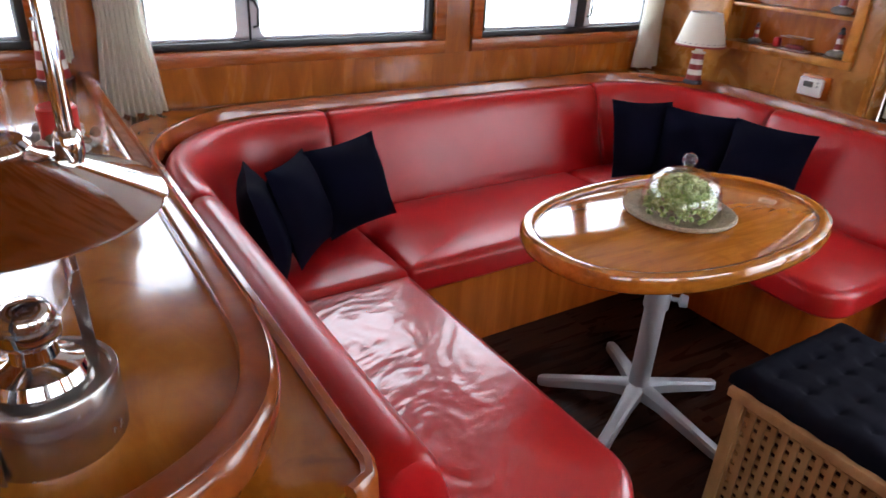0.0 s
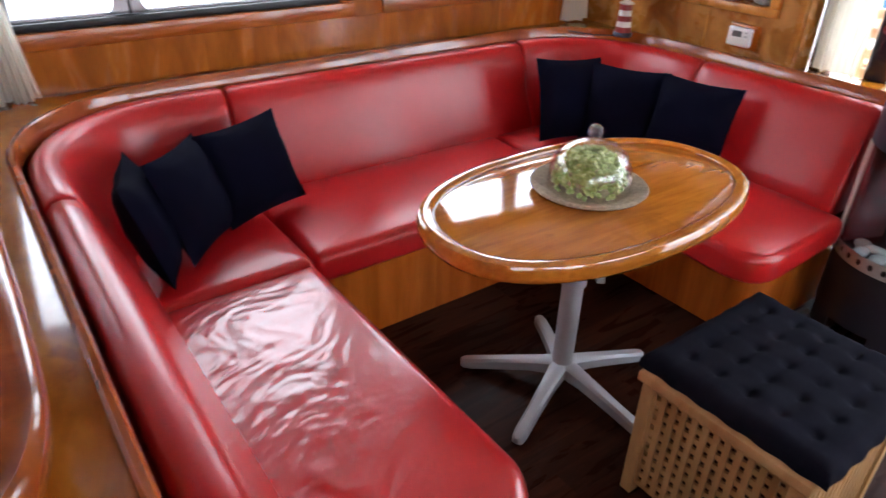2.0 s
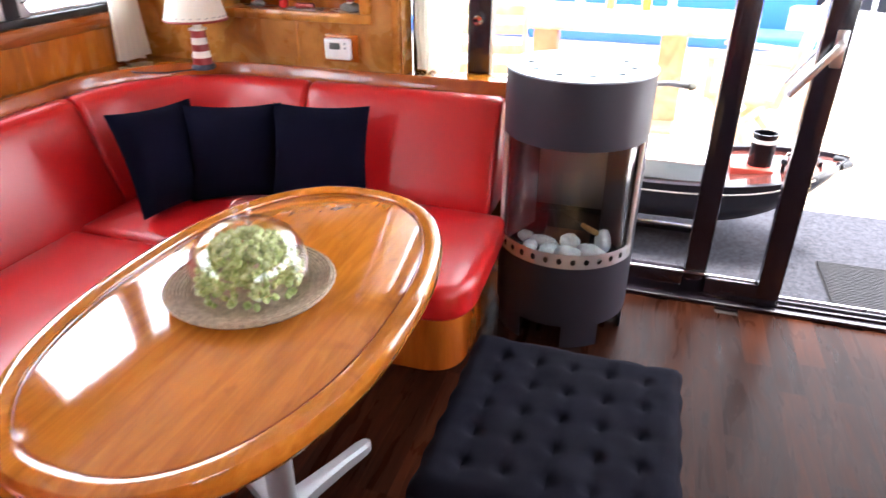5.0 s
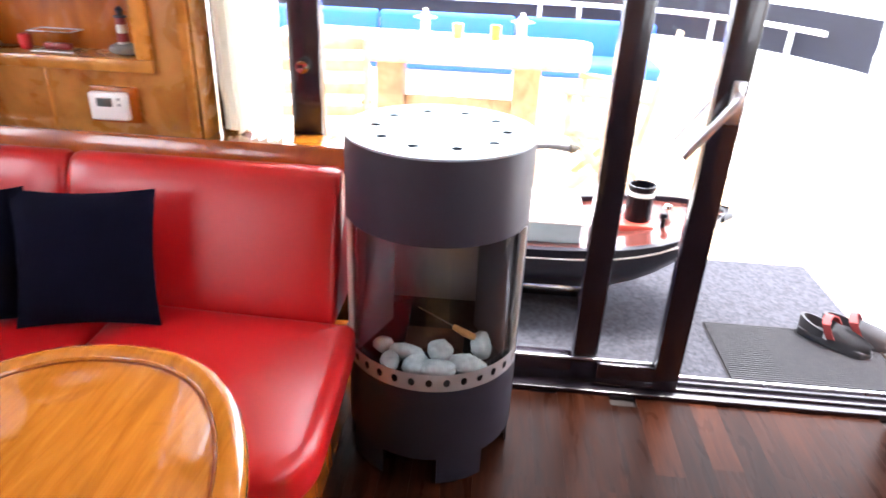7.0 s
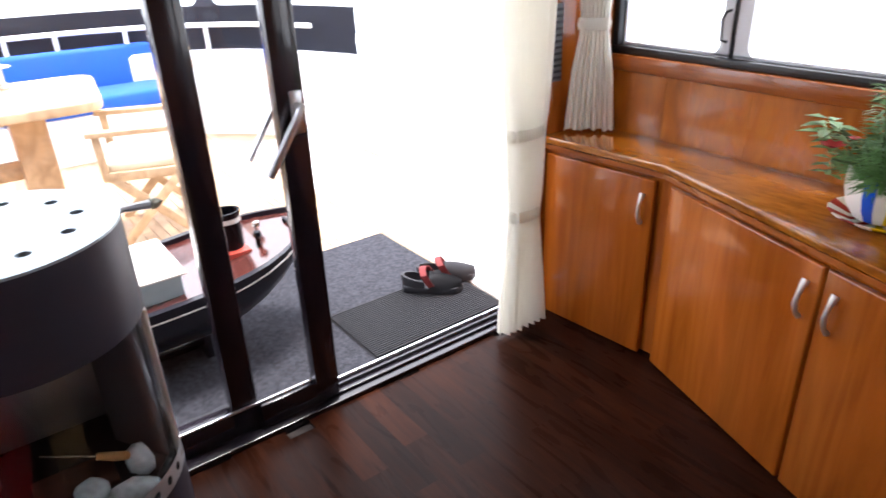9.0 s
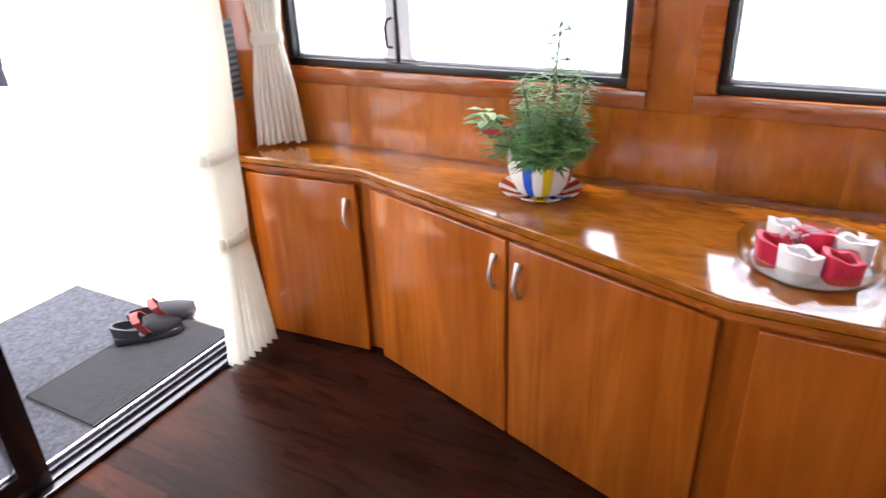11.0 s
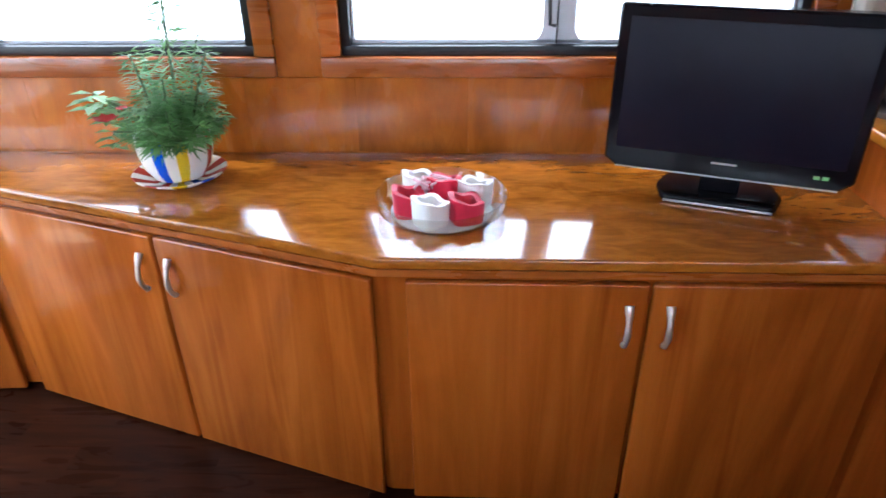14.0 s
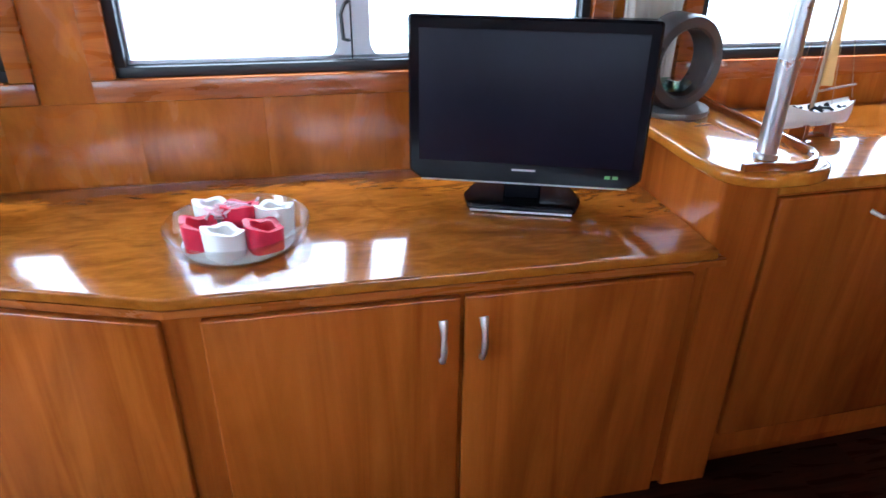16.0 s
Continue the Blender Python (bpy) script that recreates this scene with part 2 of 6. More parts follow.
def box(name, x0, x1, y0, y1, z0, z1, mat, bev=0.003, parent=None, seg=2):
    bm = bmesh.new()
    box_bm(bm, min(x0, x1), max(x0, x1), min(y0, y1), max(y0, y1), min(z0, z1), max(z0, z1), bev, seg)
    return finish(name, bm, mat, parent, smooth=bev > 0)


def offset_line(pts, d, closed=True):
    """Points moved d to the left of the way round (inward for counter-clockwise outlines)."""
    out, n = [], len(pts)
    for i, p in enumerate(pts):
        a = Vector(pts[i - 1]) if closed or i > 0 else Vector(p)
        b = Vector(pts[(i + 1) % n]) if closed or i < n - 1 else Vector(p)
        p = Vector(p)
        e1, e2 = (p - a), (b - p)
        n1 = Vector((-e1.y, e1.x)).normalized() if e1.length > 1e-9 else None
        n2 = Vector((-e2.y, e2.x)).normalized() if e2.length > 1e-9 else None
        n1, n2 = n1 or n2, n2 or n1
        h = (n1 + n2)
        h = h.normalized() if h.length > 1e-6 else n1
        k = max(0.35, h.dot(n1))
        out.append(p + h * (d / k))
    return out


def rounded(pts, radii, seg=8):
    """A closed outline with its corners rounded."""
    out, n = [], len(pts)
    for i in range(n):
        p, a, b = Vector(pts[i]), Vector(pts[i - 1]), Vector(pts[(i + 1) % n])
        r = radii[i] if isinstance(radii, (list, tuple)) else radii
        if r <= 0:
            out.append(p)
            continue
        u, v = (a - p).normalized(), (b - p).normalized()
        half = math.acos(max(-1, min(1, u.dot(v)))) / 2
        t = min(r / math.tan(half), 0.48 * (a - p).length, 0.48 * (b - p).length)
        s, e = p + u * t, p + v * t
        for k in range(seg + 1):
            f = k / seg
            out.append(s * (1 - f) ** 2 + p * 2 * f * (1 - f) + e * f ** 2)
    return out


def slab(name, outline, z0, z1, mat, r=0.004, seg=3, parent=None, r_low=None, crown=0.0):
    """A counter-clockwise outline drawn up from z0 to z1, with edges rounded by r; crown lifts its middle."""
    bm = bmesh.new()
    r_low = r if r_low is None else r_low
    levels = []
    if r_low:
        levels += [(r_low * (1 - math.sin(a)), z0 + r_low * (1 - math.cos(a))) for a in [k * math.pi / 2 / seg for k in range(seg + 1)]]
    else:
        levels.append((0, z0))
    if r:
        levels += [(r * (1 - math.cos(a)), z1 - r + r * math.sin(a)) for a in [k * math.pi / 2 / seg for k in range(seg + 1)]]
    else:
        levels.append((0, z1))
    rings = [[bm.verts.new((p.x, p.y, z)) for p in offset_line(outline, d)] for d, z in levels]
    if crown:
        mid = sum((v.co for v in rings[-1]), Vector()) / len(outline)
        for f, lift in ((0.88, 0.35), (0.7, 0.75), (0.45, 0.95), (0.2, 1.0)):
            rings.append([bm.verts.new(((v.co.x - mid.x) * f + mid.x, (v.co.y - mid.y) * f + mid.y, z1 + crown * lift)) for v in rings[len(levels) - 1]])
    n = len(outline)
    for a, b in zip(rings, rings[1:]):
        for i in range(n):
            bm.faces.new((a[i], a[(i + 1) % n], b[(i + 1) % n], b[i]))
    bm.faces.new(rings[0][::-1])
    bm.faces.new(rings[-1])
    bm.normal_update()
    bmesh.ops.triangulate(bm, faces=[f for f in bm.faces if len(f.verts) > 4])
    return finish(name, bm, mat, parent, smooth=True)


def sweep(name, line, profile, mat, parent=None, closed=False, smooth=True, caps=True):
    """A profile of (inward, z) drawn along a plan line."""
    bm = bmesh.new()
    cols = [offset_line(line, d, closed) for d, _ in profile]
    n, k = len(line), len(profile)
    vs = [[bm.verts.new((cols[j][i].x, cols[j][i].y, profile[j][1])) for j in range(k)] for i in range(n)]
    for i in range(n if closed else n - 1):
        for j in range(k):
            bm.faces.new((vs[i][j], vs[(i + 1) % n][j], vs[(i + 1) % n][(j + 1) % k], vs[i][(j + 1) % k]))
    if caps and not closed:
        bm.faces.new(vs[0])
        bm.faces.new(vs[-1][::-1])
    return finish(name, bm, mat, parent, smooth)


def lathe_bm(bm, profile, seg=32, at=(0, 0, 0), axis=None):
    base = Vector(at)
    turn = axis if axis else Matrix.Identity(3)
    rings = []
    for r, z in profile:
        if r < 1e-5:
            rings.append([bm.verts.new(base + turn @ Vector((0, 0, z)))])
        else:
            rings.append([bm.verts.new(base + turn @ Vector((r * math.cos(2 * math.pi * i / seg), r * math.sin(2 * math.pi * i / seg), z))) for i in range(seg)])
    for a, b in zip(rings, rings[1:]):
        for i in range(seg):
            j = (i + 1) % seg
            if len(a) == 1 and len(b) == 1:
                continue
            if len(a) == 1:
                bm.faces.new((a[0], b[j], b[i]))
            elif len(b) == 1:
                bm.faces.new((a[i], a[j], b[0]))
            else:
                bm.faces.new((a[i], a[j], b[j], b[i]))


def lathe(name, profile, mat, seg=32, at=(0, 0, 0), parent=None):
    bm = bmesh.new()
    lathe_bm(bm, profile, seg, at)
    return finish(name, bm, mat, parent, smooth=True)


def tube_bm(bm, pts, radii, seg=8):
    pts = [Vector(p) for p in pts]
    rings, prev = [], None
    for i, p in enumerate(pts):
        d = (pts[min(i + 1, len(pts) - 1)] - pts[max(i - 1, 0)]).normalized()
        u = d.orthogonal().normalized() if prev is None else (prev - d * prev.dot(d)).normalized()
        prev = u
        v = d.cross(u)
        r = radii[i] if isinstance(radii, (list, tuple)) else radii
        rings.append([bm.verts.new(p + (u * math.cos(2 * math.pi * k / seg) + v * math.sin(2 * math.pi * k / seg)) * r) for k in range(seg)])
    for a, b in zip(rings, rings[1:]):
        for k in range(seg):
            bm.faces.new((a[k], a[(k + 1) % seg], b[(k + 1) % seg], b[k]))
    bm.faces.new(rings[0][::-1])
    bm.faces.new(rings[-1])


def tube(name, pts, radii, mat, seg=10, parent=None):
    bm = bmesh.new()
    tube_bm(bm, pts, radii, seg)
    return finish(name, bm, mat, parent, smooth=True)


def holed_wall(name, axis, at, thick, u0, u1, z0, z1, holes, mat, label=""):
    """A wall in the plane axis = at, thick metres deep, with holes (u0, u1, z0, z1) through it."""
    us = sorted({u0, u1, *[h[0] for h in holes], *[h[1] for h in holes]})
    zs = sorted({z0, z1, *[h[2] for h in holes], *[h[3] for h in holes]})
    solid = lambda a, b: not any(h[0] < a < h[1] and h[2] < b < h[3] for h in holes)
    bm = bmesh.new()
    cell = {(i, j) for i in range(len(us) - 1) for j in range(len(zs) - 1) if solid((us[i] + us[i + 1]) / 2, (zs[j] + zs[j + 1]) / 2)}
    put = (lambda u, z, d: (at + d, u, z)) if axis == "x" else (lambda u, z, d: (u, at + d, z))
    cache = {}

    def v(i, j, d):
        if (i, j, d) not in cache:
            cache[i, j, d] = bm.verts.new(put(us[i], zs[j], d))
        return cache[i, j, d]
    for i, j in cell:
        for d in (0.0, thick):
            bm.faces.new((v(i, j, d), v(i + 1, j, d), v(i + 1, j + 1, d), v(i, j + 1, d)))
        for (di, dj), (a, b) in {(-1, 0): ((i, j), (i, j + 1)), (1, 0): ((i + 1, j), (i + 1, j + 1)), (0, -1): ((i, j), (i + 1, j)), (0, 1): ((i, j + 1), (i + 1, j + 1))}.items():
            if (i + di, j + dj) not in cell:
                bm.faces.new((v(*a, 0.0), v(*b, 0.0), v(*b, thick), v(*a, thick)))
    return tagged(finish(name, bm, mat), label, kind="structure")


def arc(cx, cy, r, a0, a1, n=10):
    return [Vector((cx + r * math.cos(radians(a0 + (a1 - a0) * k / n)), cy + r * math.sin(radians(a0 + (a1 - a0) * k / n)))) for k in range(n + 1)]


def eased(pts, n=5):
    """A smooth line through plan points."""
    pts = [Vector(p) for p in pts]
    out = []
    for k in range(1, len(pts) - 2):
        a, b, c, d = pts[k - 1:k + 3]
        for i in range(n):
            t = i / n
            out.append(0.5 * (2 * b + (c - a) * t + (2 * a - 5 * b + 4 * c - d) * t * t + (3 * b - a - 3 * c + d) * t ** 3))
    return out + [pts[-2]]


# ---- the saloon's shell ----
PORT, STAR, AFT, DOOR, FWD, CEIL = 2.56, -1.29, 3.08, 3.225, -1.75, 1.98
SILL, HEAD = 1.03, 1.72
box("floor", FWD - 0.1, DOOR - 0.02, STAR - 0.1, PORT + 0.1, -0.10, -0.012, plain("floor_bed", (0.02, 0.012, 0.01), 0.6), 0)
tagged(bpy.data.objects["floor"], "dark brown wooden strip floor with a satin finish", kind="structure")
box("ceiling", FWD - 0.12, DOOR + 0.06, STAR - 0.12, PORT + 0.12, CEIL, CEIL + 0.06, plain("cream_ceiling_panel", (0.66, 0.63, 0.58), 0.6, vary=0.04), 0)
beam = box("ceiling_panel", FWD, 0.95, STAR, PORT, CEIL - 0.03, CEIL - 0.004, cherry_x, 0.004)
tagged(beam, "dark varnished cherry ceiling board over the bar", kind="structure")
tagged(bpy.data.objects["ceiling"], "plain cream saloon ceiling panel", kind="structure")
port_holes = [(0.47, 1.65, SILL, HEAD), (1.90, 3.00, SILL, HEAD), (-1.20, 0.145, 1.06, HEAD)]
star_holes = [(1.87, 3.10, SILL - 0.01, HEAD), (0.42, 1.635, SILL - 0.01, HEAD), (-1.30, 0.10, SILL - 0.01, HEAD)]
holed_wall("wall_port", "y", PORT, 0.09, FWD, AFT + 0.14, 0, CEIL, port_holes, cherry_panel, "varnished cherry veneer side wall with wide windows")
holed_wall("wall_starboard", "y", STAR, -0.09, FWD, DOOR + 0.05, 0, CEIL, star_holes, cherry_panel, "varnished cherry veneer side wall above the cabinets")
box("wall_forward", FWD - 0.08, FWD, STAR, PORT, 0, CEIL, cherry_panel, 0)
tagged(bpy.data.objects["wall_forward"], "plain varnished cherry bulkhead", kind="structure")
NICHE = (1.545, 2.13, 1.045, 1.56)
holed_wall("wall_aft", "x", AFT, 0.11, 1.385, PORT, 0, CEIL, [NICHE], birch, "honey coloured varnished wood wall with an open shelf niche")
box("wall_aft_niche_back", AFT + 0.11, AFT + 0.125, NICHE[0] - 0.03, NICHE[1] + 0.03, NICHE[2] - 0.03, NICHE[3] + 0.03, cherry_panel, 0)
tagged(bpy.data.objects["wall_aft_niche_back"], "wood back of the shelf niche", kind="structure")
box("wall_aft_low", DOOR - 0.03, DOOR + 0.03, 0.93, 1.385, 0, 0.80, black_frame, 0)
tagged(bpy.data.objects["wall_aft_low"], "dark low wall behind the sofa", kind="structure")
box("wall_aft_head", DOOR - 0.02, DOOR + 0.05, -1.0, 1.385, HEAD + 0.12, CEIL, black_frame, 0)
tagged(bpy.data.objects["wall_aft_head"], "dark head above the sliding door", kind="structure")
box("wall_aft_side", 3.18, DOOR + 0.05, STAR, -0.98, 0, CEIL, cherry, 0)
tagged(bpy.data.objects["wall_aft_side"], "reddish varnished wood pillar beside the door", kind="structure")


def filleted_post(name, parent, put, a, b, d0, d1, z0, z1, mat, r=0.045):
    """An upright that widens at head and foot into the rounded corners of the panes beside it; put(along, depth, z) places it."""
    curve = [(r * (1 - math.sin(t)), r * (1 - math.cos(t))) for t in [k * math.pi / 16 for k in range(9)]]
    right = [(b + dx, z0 + dz) for dx, dz in curve] + [(b + dx, z1 - dz) for dx, dz in curve[::-1]]
    bm = bmesh.new()
    quads = [[bm.verts.new(put(x, d, z)) for x, d in ((a - (u - b), d0), (u, d0), (u, d1), (a - (u - b), d1))] for u, z in right]
    for p, q in zip(quads, quads[1:]):
        for k in range(4):
            bm.faces.new((p[k], p[(k + 1) % 4], q[(k + 1) % 4], q[k]))
    bm.faces.new(quads[0][::-1])
    bm.faces.new(quads[-1])
    return finish(name, bm, mat, parent)


def window(number, y, inward, x0, x1, stiles, z0, label):
    """A sliding window: wooden surround, black gasket frame, panes and a grey meeting stile."""
    w = thing(f"window_{number}", ((x0 + x1) / 2, y, z0), 0, label, kind="structure")
    s = inward
    o = 0.055
    for n, a in (("frame", (x0 - o, x1 + o, z0 - o, z0)), ("frame", (x0 - o, x1 + o, HEAD, HEAD + o)), ("frame", (x0 - o, x0, z0, HEAD)), ("frame", (x1, x1 + o, z0, HEAD))):
        box(n, a[0], a[1], y, y + s * 0.018, a[2], a[3], cherry_x, 0.005, w)
    g = 0.026
    for a in ((x0, x1, z0, z0 + g), (x0, x1, HEAD - g, HEAD), (x0, x0 + g, z0 + g, HEAD - g), (x1 - g, x1, z0 + g, HEAD - g)):
        box("gasket", a[0], a[1], y - s * 0.055, y - s * 0.002, a[2], a[3], black_rubber, 0.003, w)
    edges = [x0 + g - 0.01] + [e for a, b in stiles for e in (a + 0.012, b - 0.012)] + [x1 - g + 0.01]
    for a, b in stiles:
        filleted_post("stile", w, lambda u, d, z: (u, d, z), a, b, y - s * 0.0365, y - s * 0.030, z0 + g, HEAD - g, sash_paint)
        box("stile", a + 0.046, b - 0.036, y - s * 0.030, y - s * 0.024, z0 + g, HEAD - g, black_rubber, 0.002, w)
        tube("latch", [(b - 0.030, y - s * 0.016, z0 + 0.075), (b - 0.016, y - s * 0.004, z0 + 0.08), (b - 0.012, y - s * 0.004, z0 + 0.14), (b - 0.022, y - s * 0.004, z0 + 0.165), (b - 0.032, y - s * 0.016, z0 + 0.17)], 0.005, black_rubber, 8, w)
    for a in ((x0 + g, x1 - g, z0 + g, z0 + g + 0.012), (x0 + g, x0 + g + 0.008, z0 + g + 0.012, HEAD - g), (x1 - g - 0.008, x1 - g, z0 + g + 0.012, HEAD - g)):
        box("sash_edge", a[0], a[1], y - s * 0.05, y - s * 0.03, a[2], a[3], sash_paint, 0.003, w)
    for a, b in zip(edges[::2], edges[1::2]):
        p = box("pane", a, b, y - s * 0.042, y - s * 0.037, z0 + g, HEAD - g, pane_glass, 0, w)
        p.visible_shadow = False
    return w


window(1, PORT, -1, 0.47, 1.65, [(0.81, 0.90)], SILL, "wide sliding window with black gasket and grey stile")
window(2, PORT, -1, 1.90, 3.00, [(2.45, 2.59)], SILL, "wide sliding window with black gasket and grey stile")
window(3, PORT, -1, -1.20, 0.145, [(-0.55, -0.47)], 1.06, "wide sliding window over the galley")
window(4, STAR, 1, 1.87, 3.10, [(2.598, 2.692)], SILL - 0.01, "wide sliding window with black gasket and grey stile")
window(5, STAR, 1, 0.42, 1.635, [(1.010, 1.096)], SILL - 0.01, "wide sliding window with black gasket and dark stile")
window(6, STAR, 1, -1.30, 0.10, [(-0.66, -0.58)], SILL - 0.01, "wide sliding window above the sideboard")


# ---- aft glass door ----
door = thing("door_1", (DOOR, 0.3, 0), 0, "black framed glass sliding door standing open, steel track", kind="structure")
TOP = HEAD + 0.12
box("post", DOOR - 0.03, DOOR + 0.03, 1.075, 1.166, 0.80, TOP, black_frame, 0.006, door)
box("post", DOOR - 0.02, DOOR + 0.035, 0.168, 0.251, 0.02, TOP, black_frame, 0.006, door)
box("post", DOOR - 0.045, DOOR, -0.107, -0.022, 0.02, TOP, black_frame, 0.006, door)
box("post", DOOR - 0.03, DOOR + 0.03, 1.31, 1.385, 0.80, TOP, black_frame, 0.004, door)
box("rail", DOOR - 0.025, DOOR + 0.03, 0.251, 0.93, 0.012, 0.105, black_frame, 0.006, door)
box("rail", DOOR - 0.043, DOOR - 0.003, -0.035, 0.168, 0.02, 0.105, black_frame, 0.006, door)
box("rail", DOOR - 0.028, DOOR - 0.018, -0.035, 0.93, 0.105, 0.113, alu, 0.002, door)
box("sill", DOOR - 0.075, DOOR + 0.05, -0.98, 0.93, -0.02, 0.018, black_frame, 0.006, door)
for dx, m in ((-0.045, black_frame), (-0.005, dark_track), (0.03, alu)):
    box("track", DOOR + dx, DOOR + dx + 0.01, -0.98, 0.16, 0.018, 0.030, m, 0.002, door)
for a, b, z, dx in ((0.251, 1.075, 0.1, 0.0), (-0.035, 0.168, 0.1, -0.022), (1.166, 1.31, 0.82, 0.0)):
    p = box("pane", DOOR + dx - 0.003, DOOR + dx + 0.003, a, b, z, TOP, pane_glass, 0, door)
    p.visible_shadow = False
box("handle_plate", DOOR - 0.056, DOOR - 0.045, -0.095, -0.06, 0.94, 1.06, alu, 0.004, door)
tube("handle", [(DOOR - 0.05, -0.078, 1.02), (DOOR - 0.085, -0.076, 1.02), (DOOR - 0.095, -0.06, 1.0), (DOOR - 0.095, 0.045, 0.85)], [0.011, 0.012, 0.013, 0.012], alu, 8, door)
tube("handle", [(DOOR, -0.078, 1.02), (DOOR + 0.05, -0.07, 1.02), (DOOR + 0.055, -0.055, 1.0), (DOOR + 0.055, 0.04, 0.86)], [0.009, 0.009, 0.009, 0.009], alu, 8, door)
lathe("lock_knob", [(0, 0.03), (0.018, 0.028), (0.02, 0.01), (0.012, 0.0)], chrome, 16, (0, 0, 0), None)
knob = bpy.data.objects["lock_knob"]
knob.matrix_basis = pose(DOOR - 0.03, 1.12, 1.03, 0, -90, 0)
adopt(door, knob)

# ---- sofa ----
sofa = thing("corner_sofa", (1.7, 2.0, 0), 0, "u-shaped built-in sofa in glossy red leather on cherry plinth", "sofa")
U = [(0.42, 0.70), (1.0, 0.70), (1.0, 1.79), (2.42, 1.79), (2.42, 0.965), (2.985, 0.965), (2.985, 2.45), (0.42, 2.45)]
slab("plinth", rounded([Vector(p) for p in U], [0, 0.1, 0, 0, 0.14, 0, 0, 0]), 0.0, 0.325, cherry, 0.0, parent=sofa, r_low=0)
slab("plinth_trim", rounded([Vector(p) for p in [(2.39, 1.79), (2.39, 0.94), (2.95, 0.94), (2.95, 1.79)]], [0, 0.15, 0, 0]), 0.318, 0.334, trim_wood, 0.005, parent=sofa)
for pts, rr, m in (
    ([(0.555, 1.703), (1.07, 1.703), (1.07, 2.265), (0.86, 2.265), (0.60, 2.05)], 0.03, red_leather),
    ([(1.078, 1.715), (2.25, 1.715), (2.25, 2.265), (1.078, 2.265)], 0.035, red_leather),
    ([(2.258, 1.56), (2.83, 1.56), (2.83, 2.0), (2.6, 2.265), (2.258, 2.265)], 0.03, red_leather),
    ([(2.215, 0.88), (2.80, 0.90), (2.83, 1.552), (2.258, 1.552)], [0.15, 0.03, 0.02, 0.02], red_leather),
):
    slab("seat_cushion", rounded([Vector(p) for p in pts], rr), 0.334, 0.445, m, 0.035, 4, sofa, r_low=0.02, crown=0.012)


def worn_seat(x0, x1, y0, y1, z0, z1, r, corner):
    """A long seat cushion whose stretched cover lies in folds."""
    bm = bmesh.new()
    NX, NY = 84, 160
    grid = []
    for j in range(NY + 1):
        row = []
        for i in range(NX + 1):
            u, v = i / NX, j / NY
            x, y = x0 + (x1 - x0) * u, y0 + (y1 - y0) * v
            cx, cy = x1 - corner, y0 + corner
            if x > cx and y < cy:
                a, b = (x - cx) / corner, (cy - y) / corner
                m = max(a, b)
                k = m / max(1e-6, math.hypot(a, b))
                x, y = cx + (x - cx) * k, cy - (cy - y) * k
                edge = (1 - m) * corner
            else:
                edge = min(x - x0, x1 - x, y - y0, y1 - y)
            fall = r * (1 - math.sqrt(max(0.0, 1 - (1 - min(1.0, edge / r)) ** 2)))
            p = Vector((x * 0.9 + y * 0.25, y - 0.35 * x, 0))
            warp = Vector((noise.noise(p * 5.0), noise.noise(p * 5.0 + Vector((9, 4, 0))), 0)) * 0.10
            q = Vector(((p.x + warp.x) * 17.0, (p.y + warp.y) * 34.0, 1.7))
            crumple = noise.noise(Vector((p.x * 38, p.y * 52, 2.2)))
            folds = 1 - 2.2 * abs(noise.noise(q))
            deep = 1 - 2.4 * abs(noise.noise(Vector((q.x * 0.55 + 3, q.y * 0.45, 5.1))))
            spread = min(1.0, edge / 0.09) * min(1.0, 0.25 + 1.1 * (x1 - x) / (x1 - x0))
            h = spread * (0.0014 * folds + 0.0015 * max(-0.6, deep) + 0.0008 * crumple) + 0.010 * min(1.0, edge / 0.2)
            row.append(bm.verts.new((x, y, z1 - fall + h)))
        grid.append(row)
    for j in range(NY):
        for i in range(NX):
            bm.faces.new((grid[j][i], grid[j][i + 1], grid[j + 1][i + 1], grid[j + 1][i]))
    loop = grid[0][:-1] + [grid[j][NX] for j in range(NY)] + grid[NY][:0:-1] + [grid[j][0] for j in range(NY, 0, -1)]
    low = [bm.verts.new((v.co.x, v.co.y, z0)) for v in loop]
    for k in range(len(loop)):
        w = (k + 1) % len(loop)
        bm.faces.new((loop[k], low[k], low[w], loop[w]))
    bm.faces.new(low)
    bmesh.ops.remove_doubles(bm, verts=bm.verts, dist=0.00005)
    return finish("seat_cushion", bm, red_wrinkled, sofa, smooth=True)


worn_seat(0.555, 1.06, 0.61, 1.695, 0.336, 0.447, 0.04, 0.15)


def dense(a, b, step=0.08):
    a, b = Vector(a), Vector(b)
    n = max(2, int((b - a).length / step))
    return [a + (b - a) * k / n for k in range(n + 1)]


BACK = [(0.015, 0.40), (0.01, 0.74), (0.016, 0.785), (0.034, 0.806), (0.06, 0.811), (0.085, 0.803), (0.103, 0.782), (0.122, 0.73), (0.165, 0.60), (0.205, 0.49), (0.222, 0.44), (0.215, 0.40)]


